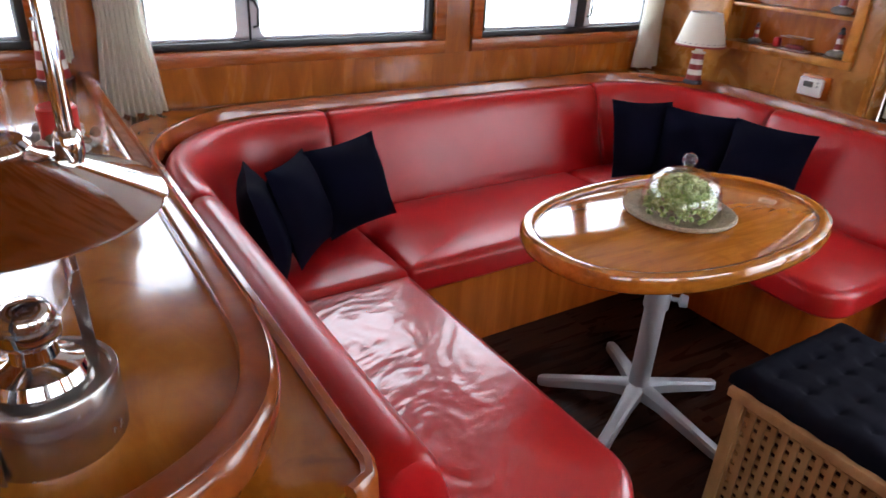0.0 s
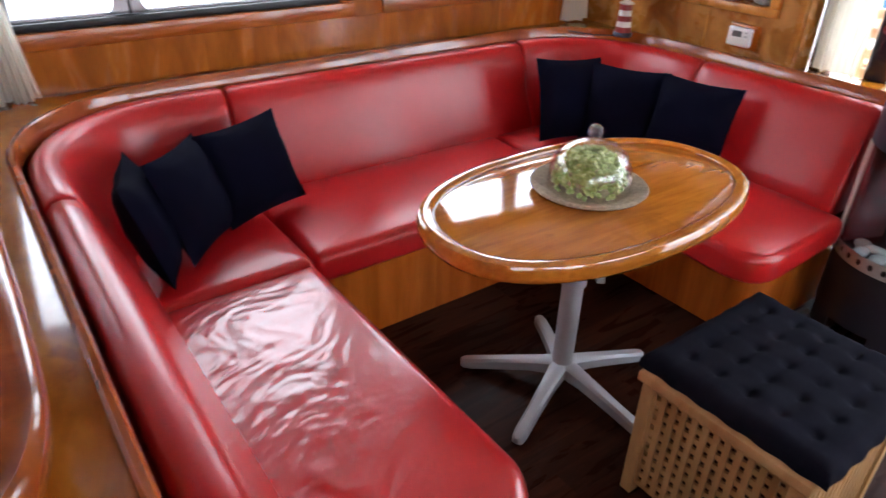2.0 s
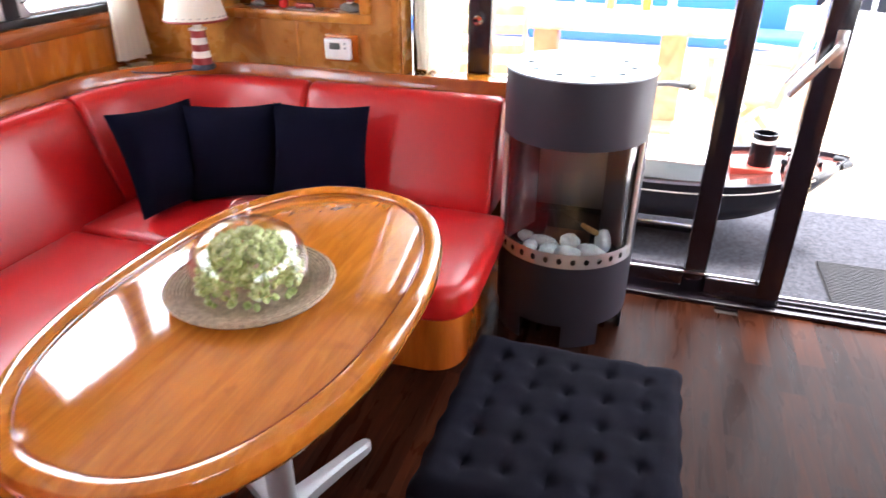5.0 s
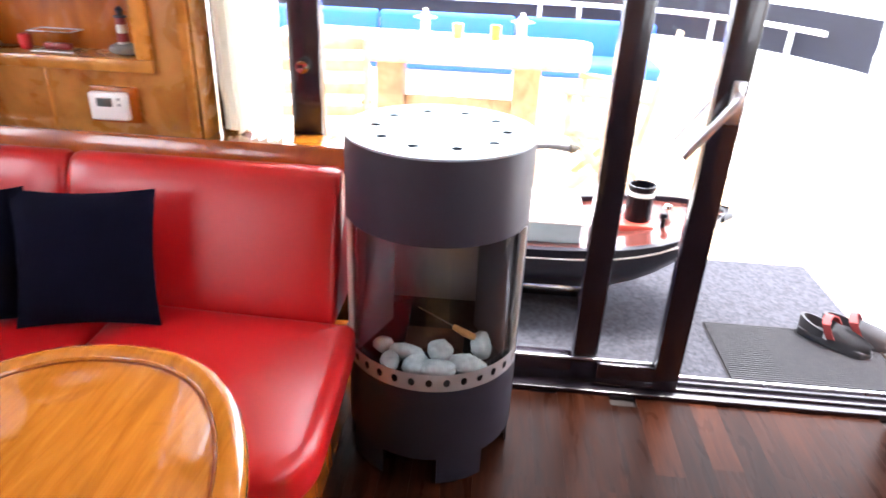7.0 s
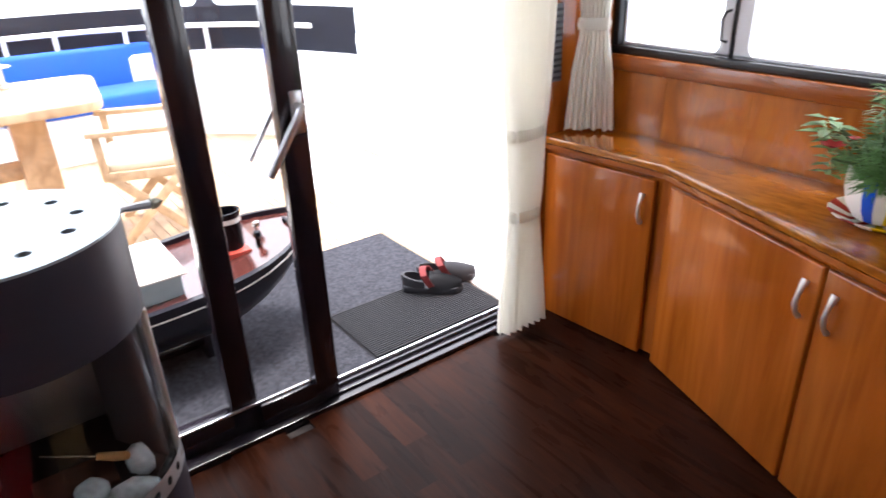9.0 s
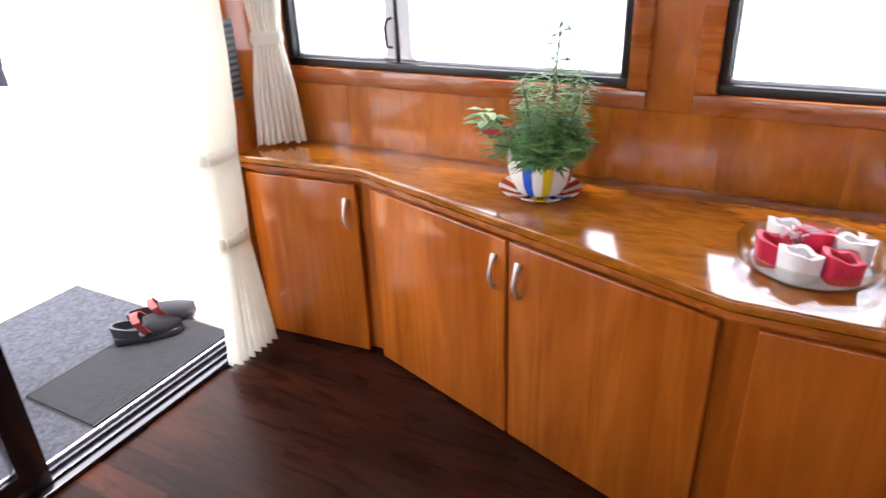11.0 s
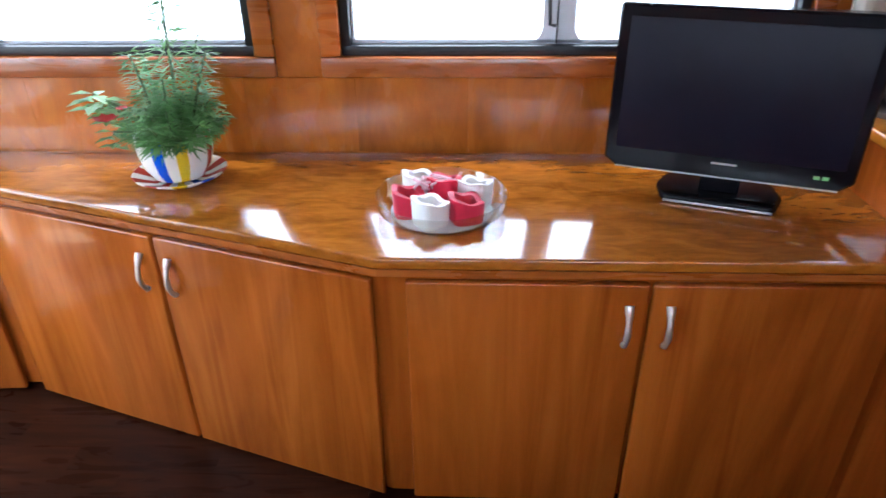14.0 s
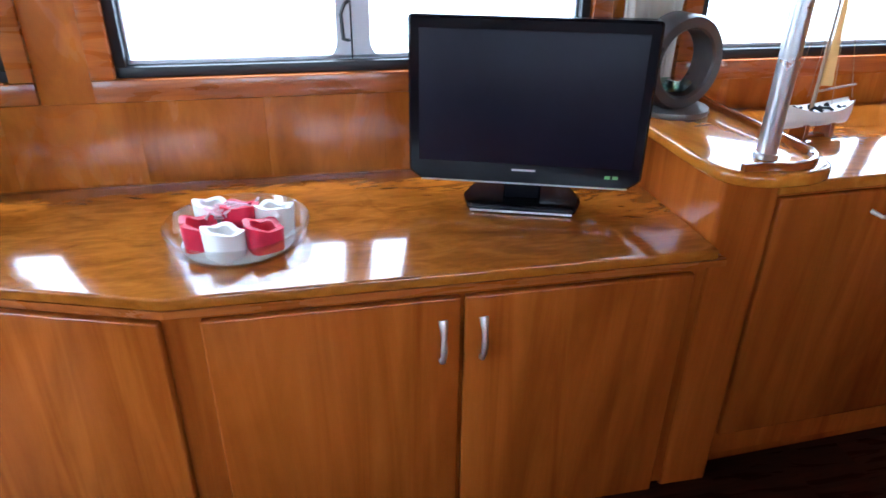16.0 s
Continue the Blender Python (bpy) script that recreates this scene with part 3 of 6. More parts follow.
def back_cushion(line):
    """A padded backrest along a plan line, its ends rounded in."""
    line = [Vector(p) for p in line]
    start, end = (line[1] - line[0]).normalized(), (line[-1] - line[-2]).normalized()
    ring = [line[0], line[0] + start * 0.006, line[0] + start * 0.02] + line[1:-1] + [line[-1] - end * 0.02, line[-1] - end * 0.006, line[-1]]
    shrink = [0.022, 0.007, 0.0] + [0.0] * (len(line) - 2) + [0.0, 0.007, 0.022]
    cx, cz = 0.11, 0.60
    bm = bmesh.new()
    cols = [offset_line(ring, d, False) for d, _ in BACK]
    rows = []
    for i, p in enumerate(ring):
        c = Vector((sum(cols[j][i].x for j in range(len(BACK))), sum(cols[j][i].y for j in range(len(BACK))))) / len(BACK)
        row = []
        for j, (d, z) in enumerate(BACK):
            q = cols[j][i]
            to = Vector((c.x - q.x, c.y - q.y, cz - z))
            to = to.normalized() * shrink[i] if to.length > 1e-6 else to
            row.append(bm.verts.new((q.x + to.x, q.y + to.y, z + to.z)))
        rows.append(row)
    k = len(BACK)
    for a, b in zip(rows, rows[1:]):
        for j in range(k):
            bm.faces.new((a[j], b[j], b[(j + 1) % k], a[(j + 1) % k]))
    bm.faces.new(rows[0])
    bm.faces.new(rows[-1][::-1])
    return finish("backrest", bm, red_leather, sofa, smooth=True)


XL, YB, XR, RAD = 0.382, 2.47, 3.03, 0.50
arc_r, arc_l = arc(XR - RAD, YB - RAD, RAD, 0, 90), arc(XL + RAD, YB - RAD, RAD, 90, 180)
back_cushion(dense((XR, 0.965), (XR, 1.716)))
back_cushion(dense((XR, 1.722), (XR, YB - RAD - 0.02)) + arc_r + [Vector((2.497, YB))])
back_cushion(dense((2.491, YB), (1.081, YB)))
back_cushion([Vector((1.075, YB)), Vector((0.95, YB))] + arc_l + dense((XL, YB - RAD - 0.03), (XL, 1.752)))
back_cushion(dense((XL, 1.746), (XL, 0.62)))
rim_line = [Vector((XR, 0.95)), Vector((XR, 1.5))] + arc_r + [Vector((1.8, YB))] + arc_l + [Vector((XL, 1.3)), Vector((XL, 0.63)), Vector((XL - 0.012, 0.598)), Vector((XL - 0.05, 0.582))]
LEDGE = 0.832
sweep("ledge_rim", rim_line, [(-0.022, LEDGE - 0.04), (-0.022, LEDGE + 0.006), (-0.016, LEDGE + 0.013), (-0.006, LEDGE + 0.013), (0.0, LEDGE + 0.006), (0.002, LEDGE - 0.05)], trim_wood)
tagged(bpy.data.objects["ledge_rim"], "rounded glossy wood rim along the sofa back", kind="structure")
inner = [p for p in offset_line(rim_line, -0.02, False)]
slab("ledge", [Vector((3.075, 0.95)), Vector((3.19, 0.95)), Vector((3.19, 1.38)), Vector((AFT, 1.38)), Vector((AFT, PORT)), Vector((0.27, PORT)), Vector((0.20, 1.0)), Vector((0.06, 0.70)), Vector((0.06, 0.585)), Vector((0.30, 0.585))] + inner[::-1], LEDGE - 0.035, LEDGE, bar_wood, 0.003, 2)
tagged(bpy.data.objects["ledge"], "varnished wood ledge behind the sofa back", kind="structure")
slab("sofa_outer_panel", [Vector((0.07, 0.61)), Vector((0.36, 0.61)), Vector((0.36, 1.9)), Vector((0.30, 1.9)), Vector((0.07, 0.70))], 0.0, LEDGE - 0.036, cherry, 0.0, r_low=0)
tagged(bpy.data.objects["sofa_outer_panel"], "cherry side panel of the sofa", kind="structure")

# ---- table ----
def oval(cx, cy, a, b, p=2.3, n=64):
    out = []
    for k in range(n):
        t = 2 * math.pi * k / n
        c, s = math.cos(t), math.sin(t)
        out.append(Vector((cx + a * math.copysign(abs(c) ** (2 / p), c), cy + b * math.copysign(abs(s) ** (2 / p), s))))
    return out


table = thing("oval_table", (1.755, 1.20, 0), 0, "oval varnished wood table on grey five-legged pedestal", "table")
TX, TY = 1.678, 1.16
slab("table_top", oval(TX, TY, 0.50, 0.285), 0.70, 0.736, table_wood, 0.002, 2, table)
sweep("edge_rim", oval(TX, TY, 0.54, 0.325), [(0.0, 0.712), (0.0, 0.73), (0.006, 0.742), (0.016, 0.746), (0.030, 0.745), (0.040, 0.741), (0.043, 0.735), (0.043, 0.70), (0.02, 0.688), (0.006, 0.697)], table_wood, table, closed=True)
sweep("inlay_line", oval(TX, TY, 0.4965, 0.2815), [(0.0, 0.7362), (0.0, 0.7380), (0.003, 0.7380), (0.003, 0.7362)], trim_wood, table, closed=True)
PX, PY = 1.697, 1.196
lathe("column", [(0.048, 0.075), (0.036, 0.09), (0.034, 0.12), (0.034, 0.46), (0.0, 0.46)], grey_paint, 24, (PX, PY, 0), table)
lathe("column", [(0.026, 0.4), (0.026, 0.66), (0.08, 0.665), (0.09, 0.70), (0, 0.70)], steel, 24, (PX, PY, 0), table)
lathe("collar", [(0.036, 0.40), (0.041, 0.402), (0.041, 0.475), (0.036, 0.48), (0.026, 0.48)], grey_paint, 24, (PX, PY, 0), table)
tube("clamp_screw", [(PX, PY, 0.44), (PX + 0.04, PY - 0.05, 0.44), (PX + 0.044, PY - 0.055, 0.44), (PX + 0.058, PY - 0.072, 0.44)], [0.008, 0.008, 0.022, 0.02], grey_paint, 12, table)
for k in range(5):
    a = radians(-13 + 72 * k)
    d, s = Vector((math.cos(a), math.sin(a), 0)), Vector((-math.sin(a), math.cos(a), 0))
    bm = bmesh.new()
    rows = []
    for r, w, zt, zb in ((0.02, 0.03, 0.10, 0.05), (0.10, 0.024, 0.085, 0.045), (0.22, 0.02, 0.06, 0.022), (0.31, 0.021, 0.04, 0.006), (0.335, 0.017, 0.034, 0.004), (0.345, 0.008, 0.028, 0.008)):
        c = Vector((PX, PY, 0)) + d * r
        rows.append([bm.verts.new(c + s * u + Vector((0, 0, z))) for u, z in ((-w, zb), (w, zb), (w, zt - 0.008), (w * 0.6, zt), (-w * 0.6, zt), (-w, zt - 0.008))])
    for p, q in zip(rows, rows[1:]):
        for j in range(6):
            bm.faces.new((p[j], p[(j + 1) % 6], q[(j + 1) % 6], q[j]))
    bm.faces.new(rows[0][::-1])
    bm.faces.new(rows[-1])
    finish("foot", bm, grey_paint, table, smooth=True)

# ---- stool ----
stool = thing("lattice_stool", (1.80, 0.56, 0), 0, "light wood storage stool with square lattice sides", "stool")
X0, X1, Y0, Y1, ZT = 1.525, 2.03, 0.345, 0.778, 0.425
for x, y in ((X0, Y0), (X0, Y1), (X1, Y0), (X1, Y1)):
    sx, sy = (1 if x == X0 else -1), (1 if y == Y0 else -1)
    box("leg", x, x + sx * 0.035, y, y + sy * 0.035, 0, ZT - 0.03, beech, 0.003, stool)
box("top_board", X0 - 0.012, X1 + 0.012, Y0 - 0.012, Y1 + 0.012, ZT - 0.03, ZT, beech, 0.006, stool)


def lattice(axis, at, u0, u1, z0, z1, nu, nz):
    bm = bmesh.new()
    pu, pz = (u1 - u0) / nu, (z1 - z0) / nz
    def bar(a, b, c, d, e0, e1):
        if axis == "x":
            box_bm(bm, at + e0, at + e1, a, b, c, d)
        else:
            box_bm(bm, a, b, at + e0, at + e1, c, d)
    for i in range(nu + 1):
        bar(u0 + i * pu - 0.0085, u0 + i * pu + 0.0085, z0, z1, 0.001, 0.008)
    for j in range(nz + 1):
        bar(u0, u1, z0 + j * pz - 0.0085, z0 + j * pz + 0.0085, 0.004, 0.011)
    return tagged(finish("lattice", bm, beech, stool), kind="stuff")


lattice("x", X0 + 0.006, Y0 + 0.035, Y1 - 0.035, 0.05, ZT - 0.045, 12, 10)
lattice("x", X1 - 0.018, Y0 + 0.035, Y1 - 0.035, 0.05, ZT - 0.045, 12, 10)
lattice("y", Y0 + 0.006, X0 + 0.035, X1 - 0.035, 0.05, ZT - 0.045, 14, 10)
lattice("y", Y1 - 0.018, X0 + 0.035, X1 - 0.035, 0.05, ZT - 0.045, 14, 10)
box("liner", X0 + 0.04, X1 - 0.04, Y0 + 0.04, Y1 - 0.04, 0.05, ZT - 0.035, plain("dark_basket_lining", (0.05, 0.022, 0.012), 0.9, vary=0.6, scale=12), 0.004, stool)


def tufted(name, x0, x1, y0, y1, z0, thick, nx, ny, mat, label, cat):
    """A square seat pad drawn in by rows of buttons."""
    bm = bmesh.new()
    N, M = nx * 8, ny * 8
    top, bot = [], []
    for j in range(M + 1):
        rt, rb = [], []
        for i in range(N + 1):
            u, v = i / N, j / M
            edge = min(u * nx, (1 - u) * nx, v * ny, (1 - v) * ny)
            round_off = min(1.0, (max(0.0, edge) / 0.35)) ** 0.5
            fu, fv = (u * nx) % 1.0 - 0.5, (v * ny) % 1.0 - 0.5
            bu, bv = 0.5 - abs(fu), 0.5 - abs(fv)
            dist = math.hypot(bu, bv)
            inside = edge > 0.3
            dip = math.exp(-(dist / 0.17) ** 2) * (1.0 if inside else 0.3) + 0.24 * math.exp(-(bv / 0.09) ** 2) + 0.08 * math.exp(-(bu / 0.08) ** 2) * (1 if inside else 0.5)
            wav = 0.006 * noise.noise(Vector((u * 7, v * 7, 3)))
            x, y = x0 + (x1 - x0) * u + 0.0025 * math.sin(v * ny * 2 * math.pi) * (1 if i in (0, N) else 0), y0 + (y1 - y0) * v + 0.0025 * math.sin(u * nx * 2 * math.pi) * (1 if j in (0, M) else 0)
            h = thick * (0.45 + 0.55 * round_off) - dip * thick * 0.24 * round_off + wav
            rt.append(bm.verts.new((x, y, z0 + h)))
            rb.append(bm.verts.new((x, y, z0 + thick * 0.45 * (1 - round_off))) if i in (0, N) or j in (0, M) else None)
        top.append(rt)
        bot.append(rb)
    for j in range(M):
        for i in range(N):
            bm.faces.new((top[j][i], top[j][i + 1], top[j + 1][i + 1], top[j + 1][i]))
    ringi = [(0, i) for i in range(N)] + [(j, N) for j in range(M)] + [(M, i) for i in range(N, 0, -1)] + [(j, 0) for j in range(M, 0, -1)]
    low = [bm.verts.new((top[j][i].co.x, top[j][i].co.y, z0)) for j, i in ringi]
    for r in bot:
        for v in r:
            if v:
                bm.verts.remove(v)
    n = len(ringi)
    for k in range(n):
        a, b = ringi[k], ringi[(k + 1) % n]
        bm.faces.new((top[a[0]][a[1]], low[k], low[(k + 1) % n], top[b[0]][b[1]]))
    bm.faces.new(low)
    ob = finish(name, bm, mat, smooth=True)
    return tagged(ob, label, cat)


tufted("seat_pad", X0 + 0.005, X1 + 0.025, Y0 - 0.03, Y1 + 0.025, ZT + 0.001, 0.046, 6, 6, black_cotton, "black quilted cotton seat pad on the lattice stool", "cushion")

# ---- stove ----
SX, SY, SR = 2.925, 0.703, 0.241
stove = thing("oil_stove", (SX, SY, 0), 0, "round anthracite metal stove with pale lid and pebbles inside", "stove")


def drum(name, r, z0, z1, a0, a1, mat, thick=0.006, seg=40, zcut=None):
    """Part of an upright drum between two bearings."""
    bm = bmesh.new()
    n = max(3, int(seg * (a1 - a0) / 360))
    full = abs(a1 - a0) >= 359.9
    rows = []
    for k in range(n if full else n + 1):
        a = radians(a0 + (a1 - a0) * k / n)
        c, s = math.cos(a), math.sin(a)
        rows.append([bm.verts.new((SX + q * c, SY + q * s, z)) for q, z in ((r, z0), (r, z1), (r - thick, z1), (r - thick, z0))])
    m = len(rows)
    for i in range(m if full else m - 1):
        a, b = rows[i], rows[(i + 1) % m]
        for j in range(4):
            bm.faces.new((a[j], b[j], b[(j + 1) % 4], a[(j + 1) % 4]))
    if not full:
        bm.faces.new(rows[0])
        bm.faces.new(rows[-1][::-1])
    return finish(name, bm, mat, stove, smooth=True)


FRONT = 183
HALF = 67
drum("upper_drum", SR, 0.735, 0.944, 0, 360, stove_dark)
drum("lower_drum", SR, 0.09, 0.335, 0, 360, stove_dark)
drum("side_shell", SR, 0.335, 0.735, FRONT + HALF, FRONT + 360 - HALF, stove_dark)
for k in range(5):
    drum("leg_plate", SR - 0.004, 0.0, 0.09, 190 + 72 * k, 223 + 72 * k, stove_dark)
lathe("base_plate", [(0, 0.084), (SR - 0.008, 0.084), (SR - 0.008, 0.09), (0, 0.09)], black_rubber, 32, (SX, SY, 0), stove)
zinc = plain("dull_zinc_plate", (0.27, 0.265, 0.28), 0.34, 0.9, vary=0.04, scale=3)
box("glow_shield", SX + 0.070, SX + 0.075, SY - 0.115, SY + 0.125, 0.42, 0.734, zinc, 0.001, stove)
side_grey = plain("grey_firebox_side", (0.055, 0.055, 0.065), 0.45, 0.4, vary=0.1)
for sgn in (-1, 1):
    a = radians(FRONT + sgn * (HALF - 1))
    p0 = Vector((SX + (SR - 0.02) * math.cos(a), SY + (SR - 0.02) * math.sin(a)))
    p1 = Vector((SX + 0.072, SY + (0.127 if sgn < 0 else -0.117)))
    t = (p1 - p0).normalized()
    t = Vector((-t.y, t.x)) * 0.004
    ring = [p0, p1, p1 + t, p0 + t]
    slab("firebox_side", ring, 0.338, 0.734, side_grey, 0, parent=stove, r_low=0)
drum("inner_wall", SR - 0.02, 0.338, 0.735, FRONT + HALF + 4, FRONT + 360 - HALF - 4, plain("soot_dark_metal", (0.03, 0.03, 0.034), 0.5, 0.1), 0.004)
lathe("hearth_plate", [(0, 0.325), (SR - 0.008, 0.325), (SR - 0.008, 0.335), (0, 0.337)], plain("black_hearth", (0.012, 0.011, 0.012), 0.6), 40, (SX, SY, 0), stove)
lathe("ceiling_plate", [(0, 0.735), (SR - 0.01, 0.735), (SR - 0.01, 0.745), (0, 0.745)], stove_dark, 40, (SX, SY, 0), stove)
g = drum("curved_glass", SR - 0.004, 0.37, 0.74, FRONT - HALF, FRONT + HALF, pane_glass, 0.003)
g.visible_shadow = False
# steel rim with a row of round holes
bm = bmesh.new()
nh, z0, z1 = 13, 0.325, 0.378
for h in range(nh):
    a0, a1 = FRONT - HALF - 3 + (2 * HALF + 6) * h / nh, FRONT - HALF - 3 + (2 * HALF + 6) * (h + 1) / nh
    outer, ringv = [], []
    for k in range(16):
        t = 2 * math.pi * k / 16
        c, s = math.cos(t), math.sin(t)
        m = max(abs(c), abs(s))
        for store, u, v in ((outer, c / m * 0.5, s / m * 0.5), (ringv, c * 0.19, s * 0.22)):
            a = radians((a0 + a1) / 2 + u * (a1 - a0))
            store.append(bm.verts.new((SX + (SR + 0.004) * math.cos(a), SY + (SR + 0.004) * math.sin(a), (z0 + z1) / 2 + v * (z1 - z0))))
    for k in range(16):
        bm.faces.new((outer[k], outer[(k + 1) % 16], ringv[(k + 1) % 16], ringv[k]))
bmesh.ops.remove_doubles(bm, verts=bm.verts, dist=0.0004)
finish("holed_rim", bm, plain("satin_steel_rim", (0.62, 0.62, 0.63), 0.42, 0.8, vary=0.1), stove, smooth=True)
for sgn in (-1, 1):
    a = radians(FRONT + sgn * (HALF + 1))
    x, y = SX + (SR - 0.003) * math.cos(a), SY + (SR - 0.003) * math.sin(a)
    tube("glass_rod", [(x, y, 0.335), (x, y, 0.7345)], 0.0075, nickel, 10, stove)
# lid with round holes
bm = bmesh.new()
lid_z, holes = 0.95, [(SX + 0.155 * math.cos(2 * math.pi * (k + 0.5) / 10), SY + 0.155 * math.sin(2 * math.pi * (k + 0.5) / 10)) for k in range(10)]
n = 10
ro, ri, hr = SR + 0.002, 0.08, 0.0135
for k in range(n):
    a0, a1 = 2 * math.pi * k / n, 2 * math.pi * (k + 1) / n
    out, mid, low = [], [], []
    for q in range(16):
        t = 2 * math.pi * q / 16
        c, s = math.cos(t), math.sin(t)
        m = max(abs(c), abs(s))
        r = (ro + ri) / 2 + c / m * (ro - ri) / 2
        a = (a0 + a1) / 2 + s / m * (a1 - a0) / 2
        out.append(bm.verts.new((SX + r * math.cos(a), SY + r * math.sin(a), lid_z)))
        am = (a0 + a1) / 2
        hx, hy = SX + 0.165 * math.cos(am), SY + 0.165 * math.sin(am)
        px, py = hx + hr * (c * math.cos(am) - s * math.sin(am)), hy + hr * (c * math.sin(am) + s * math.cos(am))
        mid.append(bm.verts.new((px, py, lid_z)))
        low.append(bm.verts.new((px, py, lid_z - 0.012)))
    for q in range(16):
        w = (q + 1) % 16
        bm.faces.new((out[q], out[w], mid[w], mid[q]))
        bm.faces.new((mid[q], mid[w], low[w], low[q]))
lathe_bm(bm, [(0, lid_z), (ri, lid_z)], 40, (SX, SY, 0))
lathe_bm(bm, [(ro, lid_z), (ro, 0.9445), (SR - 0.012, 0.9445)], 40, (SX, SY, 0))
bmesh.ops.remove_doubles(bm, verts=bm.verts, dist=0.0003)
finish("lid", bm, stove_top_paint, stove)
lathe("lid_core", [(0, 0.915), (SR - 0.02, 0.915), (SR - 0.02, 0.92), (0, 0.92)], black_rubber, 32, (SX, SY, 0), stove)

# ---- starboard cabinets ----
CT = 0.745
FRONTLINE = [Vector((0.305, -0.678)), Vector((1.484, -0.676)), Vector((2.676, -1.072)), Vector((3.18, -1.032))]
counter = slab("sideboard_top", [Vector((0.325, STAR)), Vector((3.178, STAR)), FRONTLINE[3], FRONTLINE[2], FRONTLINE[1], Vector((0.325, -0.678))], CT - 0.028, CT, cherry_top, 0.006, 3)
sideboard = thing("sideboard", (1.7, -1.0, 0), 0, "long low varnished cherry sideboard with angled doors", "cabinet")
adopt(sideboard, counter)
counter.name = "top"
inset = offset_line(FRONTLINE[::-1], 0.03, False)[::-1]
back_pts = [Vector((0.325, STAR + 0.003)), Vector((3.178, STAR + 0.003))]
slab("carcass", back_pts + [Vector((3.178, inset[3].y)), inset[2], inset[1], Vector((0.325, inset[0].y))], 0.02, CT - 0.029, cherry, 0, parent=sideboard, r_low=0)
toe = offset_line(FRONTLINE[::-1], 0.09, False)[::-1]
slab("toe_kick", back_pts + [Vector((3.178, toe[3].y)), toe[2], toe[1], Vector((0.325, toe[0].y))], 0.0, 0.02, black_rubber, 0, parent=sideboard, r_low=0)
sweep("counter_edge", [Vector((3.178, FRONTLINE[3].y)), FRONTLINE[2], FRONTLINE[1], Vector((0.30, -0.678))], [(0.001, CT - 0.0285), (0.001, CT - 0.045), (0.012, CT - 0.05), (0.03, CT - 0.05), (0.03, CT - 0.0285)], cherry_x, sideboard, smooth=False)


def bow_handle(parent, p, d, out):
    """A bow-shaped satin handle, drawn down from p along d, standing off along out."""
    pts, rad = [], []
    for k in range(9):
        f = k / 8
        pts.append(Vector(p) + Vector(d) * f + Vector(out) * (0.004 + 0.019 * math.sin(math.pi * f ** 1.25) ** 0.7))
        rad.append((0.0100, 0.0092, 0.0068, 0.0060, 0.0068, 0.0074, 0.0068, 0.0056, 0.0078)[k])
    return tube("handle", pts, rad, nickel, 10, parent)


def cabinet_door(a, b, z0, z1, handle_end):
    """A door leaf along the front from a to b (going aft), with its handle near one end."""
    a, b = Vector(a), Vector(b)
    u = (b - a).normalized()
    nrm = Vector((-u.y, u.x))
    bm = bmesh.new()
    L = (b - a).length
    box_bm(bm, 0, L, 0, 0.02, 0, z1 - z0, 0.006, 3)
    leaf = finish("door", bm, cherry, None, smooth=True)
    leaf.matrix_basis = pose(a.x, a.y, z0, 0, 0, math.degrees(math.atan2(u.y, u.x)))
    adopt(sideboard, leaf)
    hp = (b - u * 0.040) if handle_end == "b" else (a + u * 0.040)
    hp = hp + nrm * 0.019
    h = bow_handle(None, (hp.x, hp.y, z1 - 0.052), (0, 0, -0.105), (nrm.x, nrm.y, 0))
    h.parent = leaf
    h.matrix_parent_inverse = (sideboard.matrix_basis @ sideboard.matrix_basis.inverted() @ leaf.matrix_basis).inverted()


def along(p, q, f):
    return p + (q - p) * f


Z0, Z1 = 0.010, CT - 0.065
i0, i1, i2, i3 = Vector((0.325, inset[0].y)), inset[1], inset[2], inset[3]
cabinet_door((0.362, i0.y), (0.890, i0.y), Z0, Z1, "b")
cabinet_door((0.899, i0.y), (1.424, i0.y), Z0, Z1, "a")
cabinet_door(along(i1, i2, 0.014), along(i1, i2, 0.484), Z0, Z1, "b")
cabinet_door(along(i1, i2, 0.491), along(i1, i2, 0.972), Z0, Z1, "a")
cabinet_door(along(i2, i3, 0.07), along(i2, i3, 0.97), Z0, Z1, "a")

# ---- forward podium and galley side sideboard ----
podium = thing("podium", (0.2, -0.95, 0), 0, "raised varnished wood end block with rounded top and rail", "cabinet")
slab("body", rounded([Vector(p) for p in [(0.185, STAR + 0.003), (0.322, STAR + 0.003), (0.322, -0.71), (0.185, -0.71)]], 0.01), 0.0, 0.885, cherry, 0.0, parent=podium, r_low=0)
pod = rounded([Vector(p) for p in [(0.055, STAR + 0.003), (0.345, STAR + 0.003), (0.345, -0.66), (0.055, -0.66)]], [0, 0, 0.13, 0.13])
slab("top", pod, 0.886, 0.918, bar_wood, 0.01, 3, podium)
sweep("fiddle_rail", offset_line([Vector((0.30, -0.69))] + arc(0.185, -0.79, 0.11, 70, 180, 8) + [Vector((0.075, -1.0)), Vector((0.075, STAR + 0.005))], 0.0, False), [(0.0, 0.917), (0.0, 0.93), (0.004, 0.934), (0.012, 0.934), (0.016, 0.93), (0.016, 0.917)], trim_wood, podium)
galley = thing("galley_sideboard", (-0.7, -1.0, 0), 0, "varnished cherry sideboard with drawer and flat front", "cabinet")
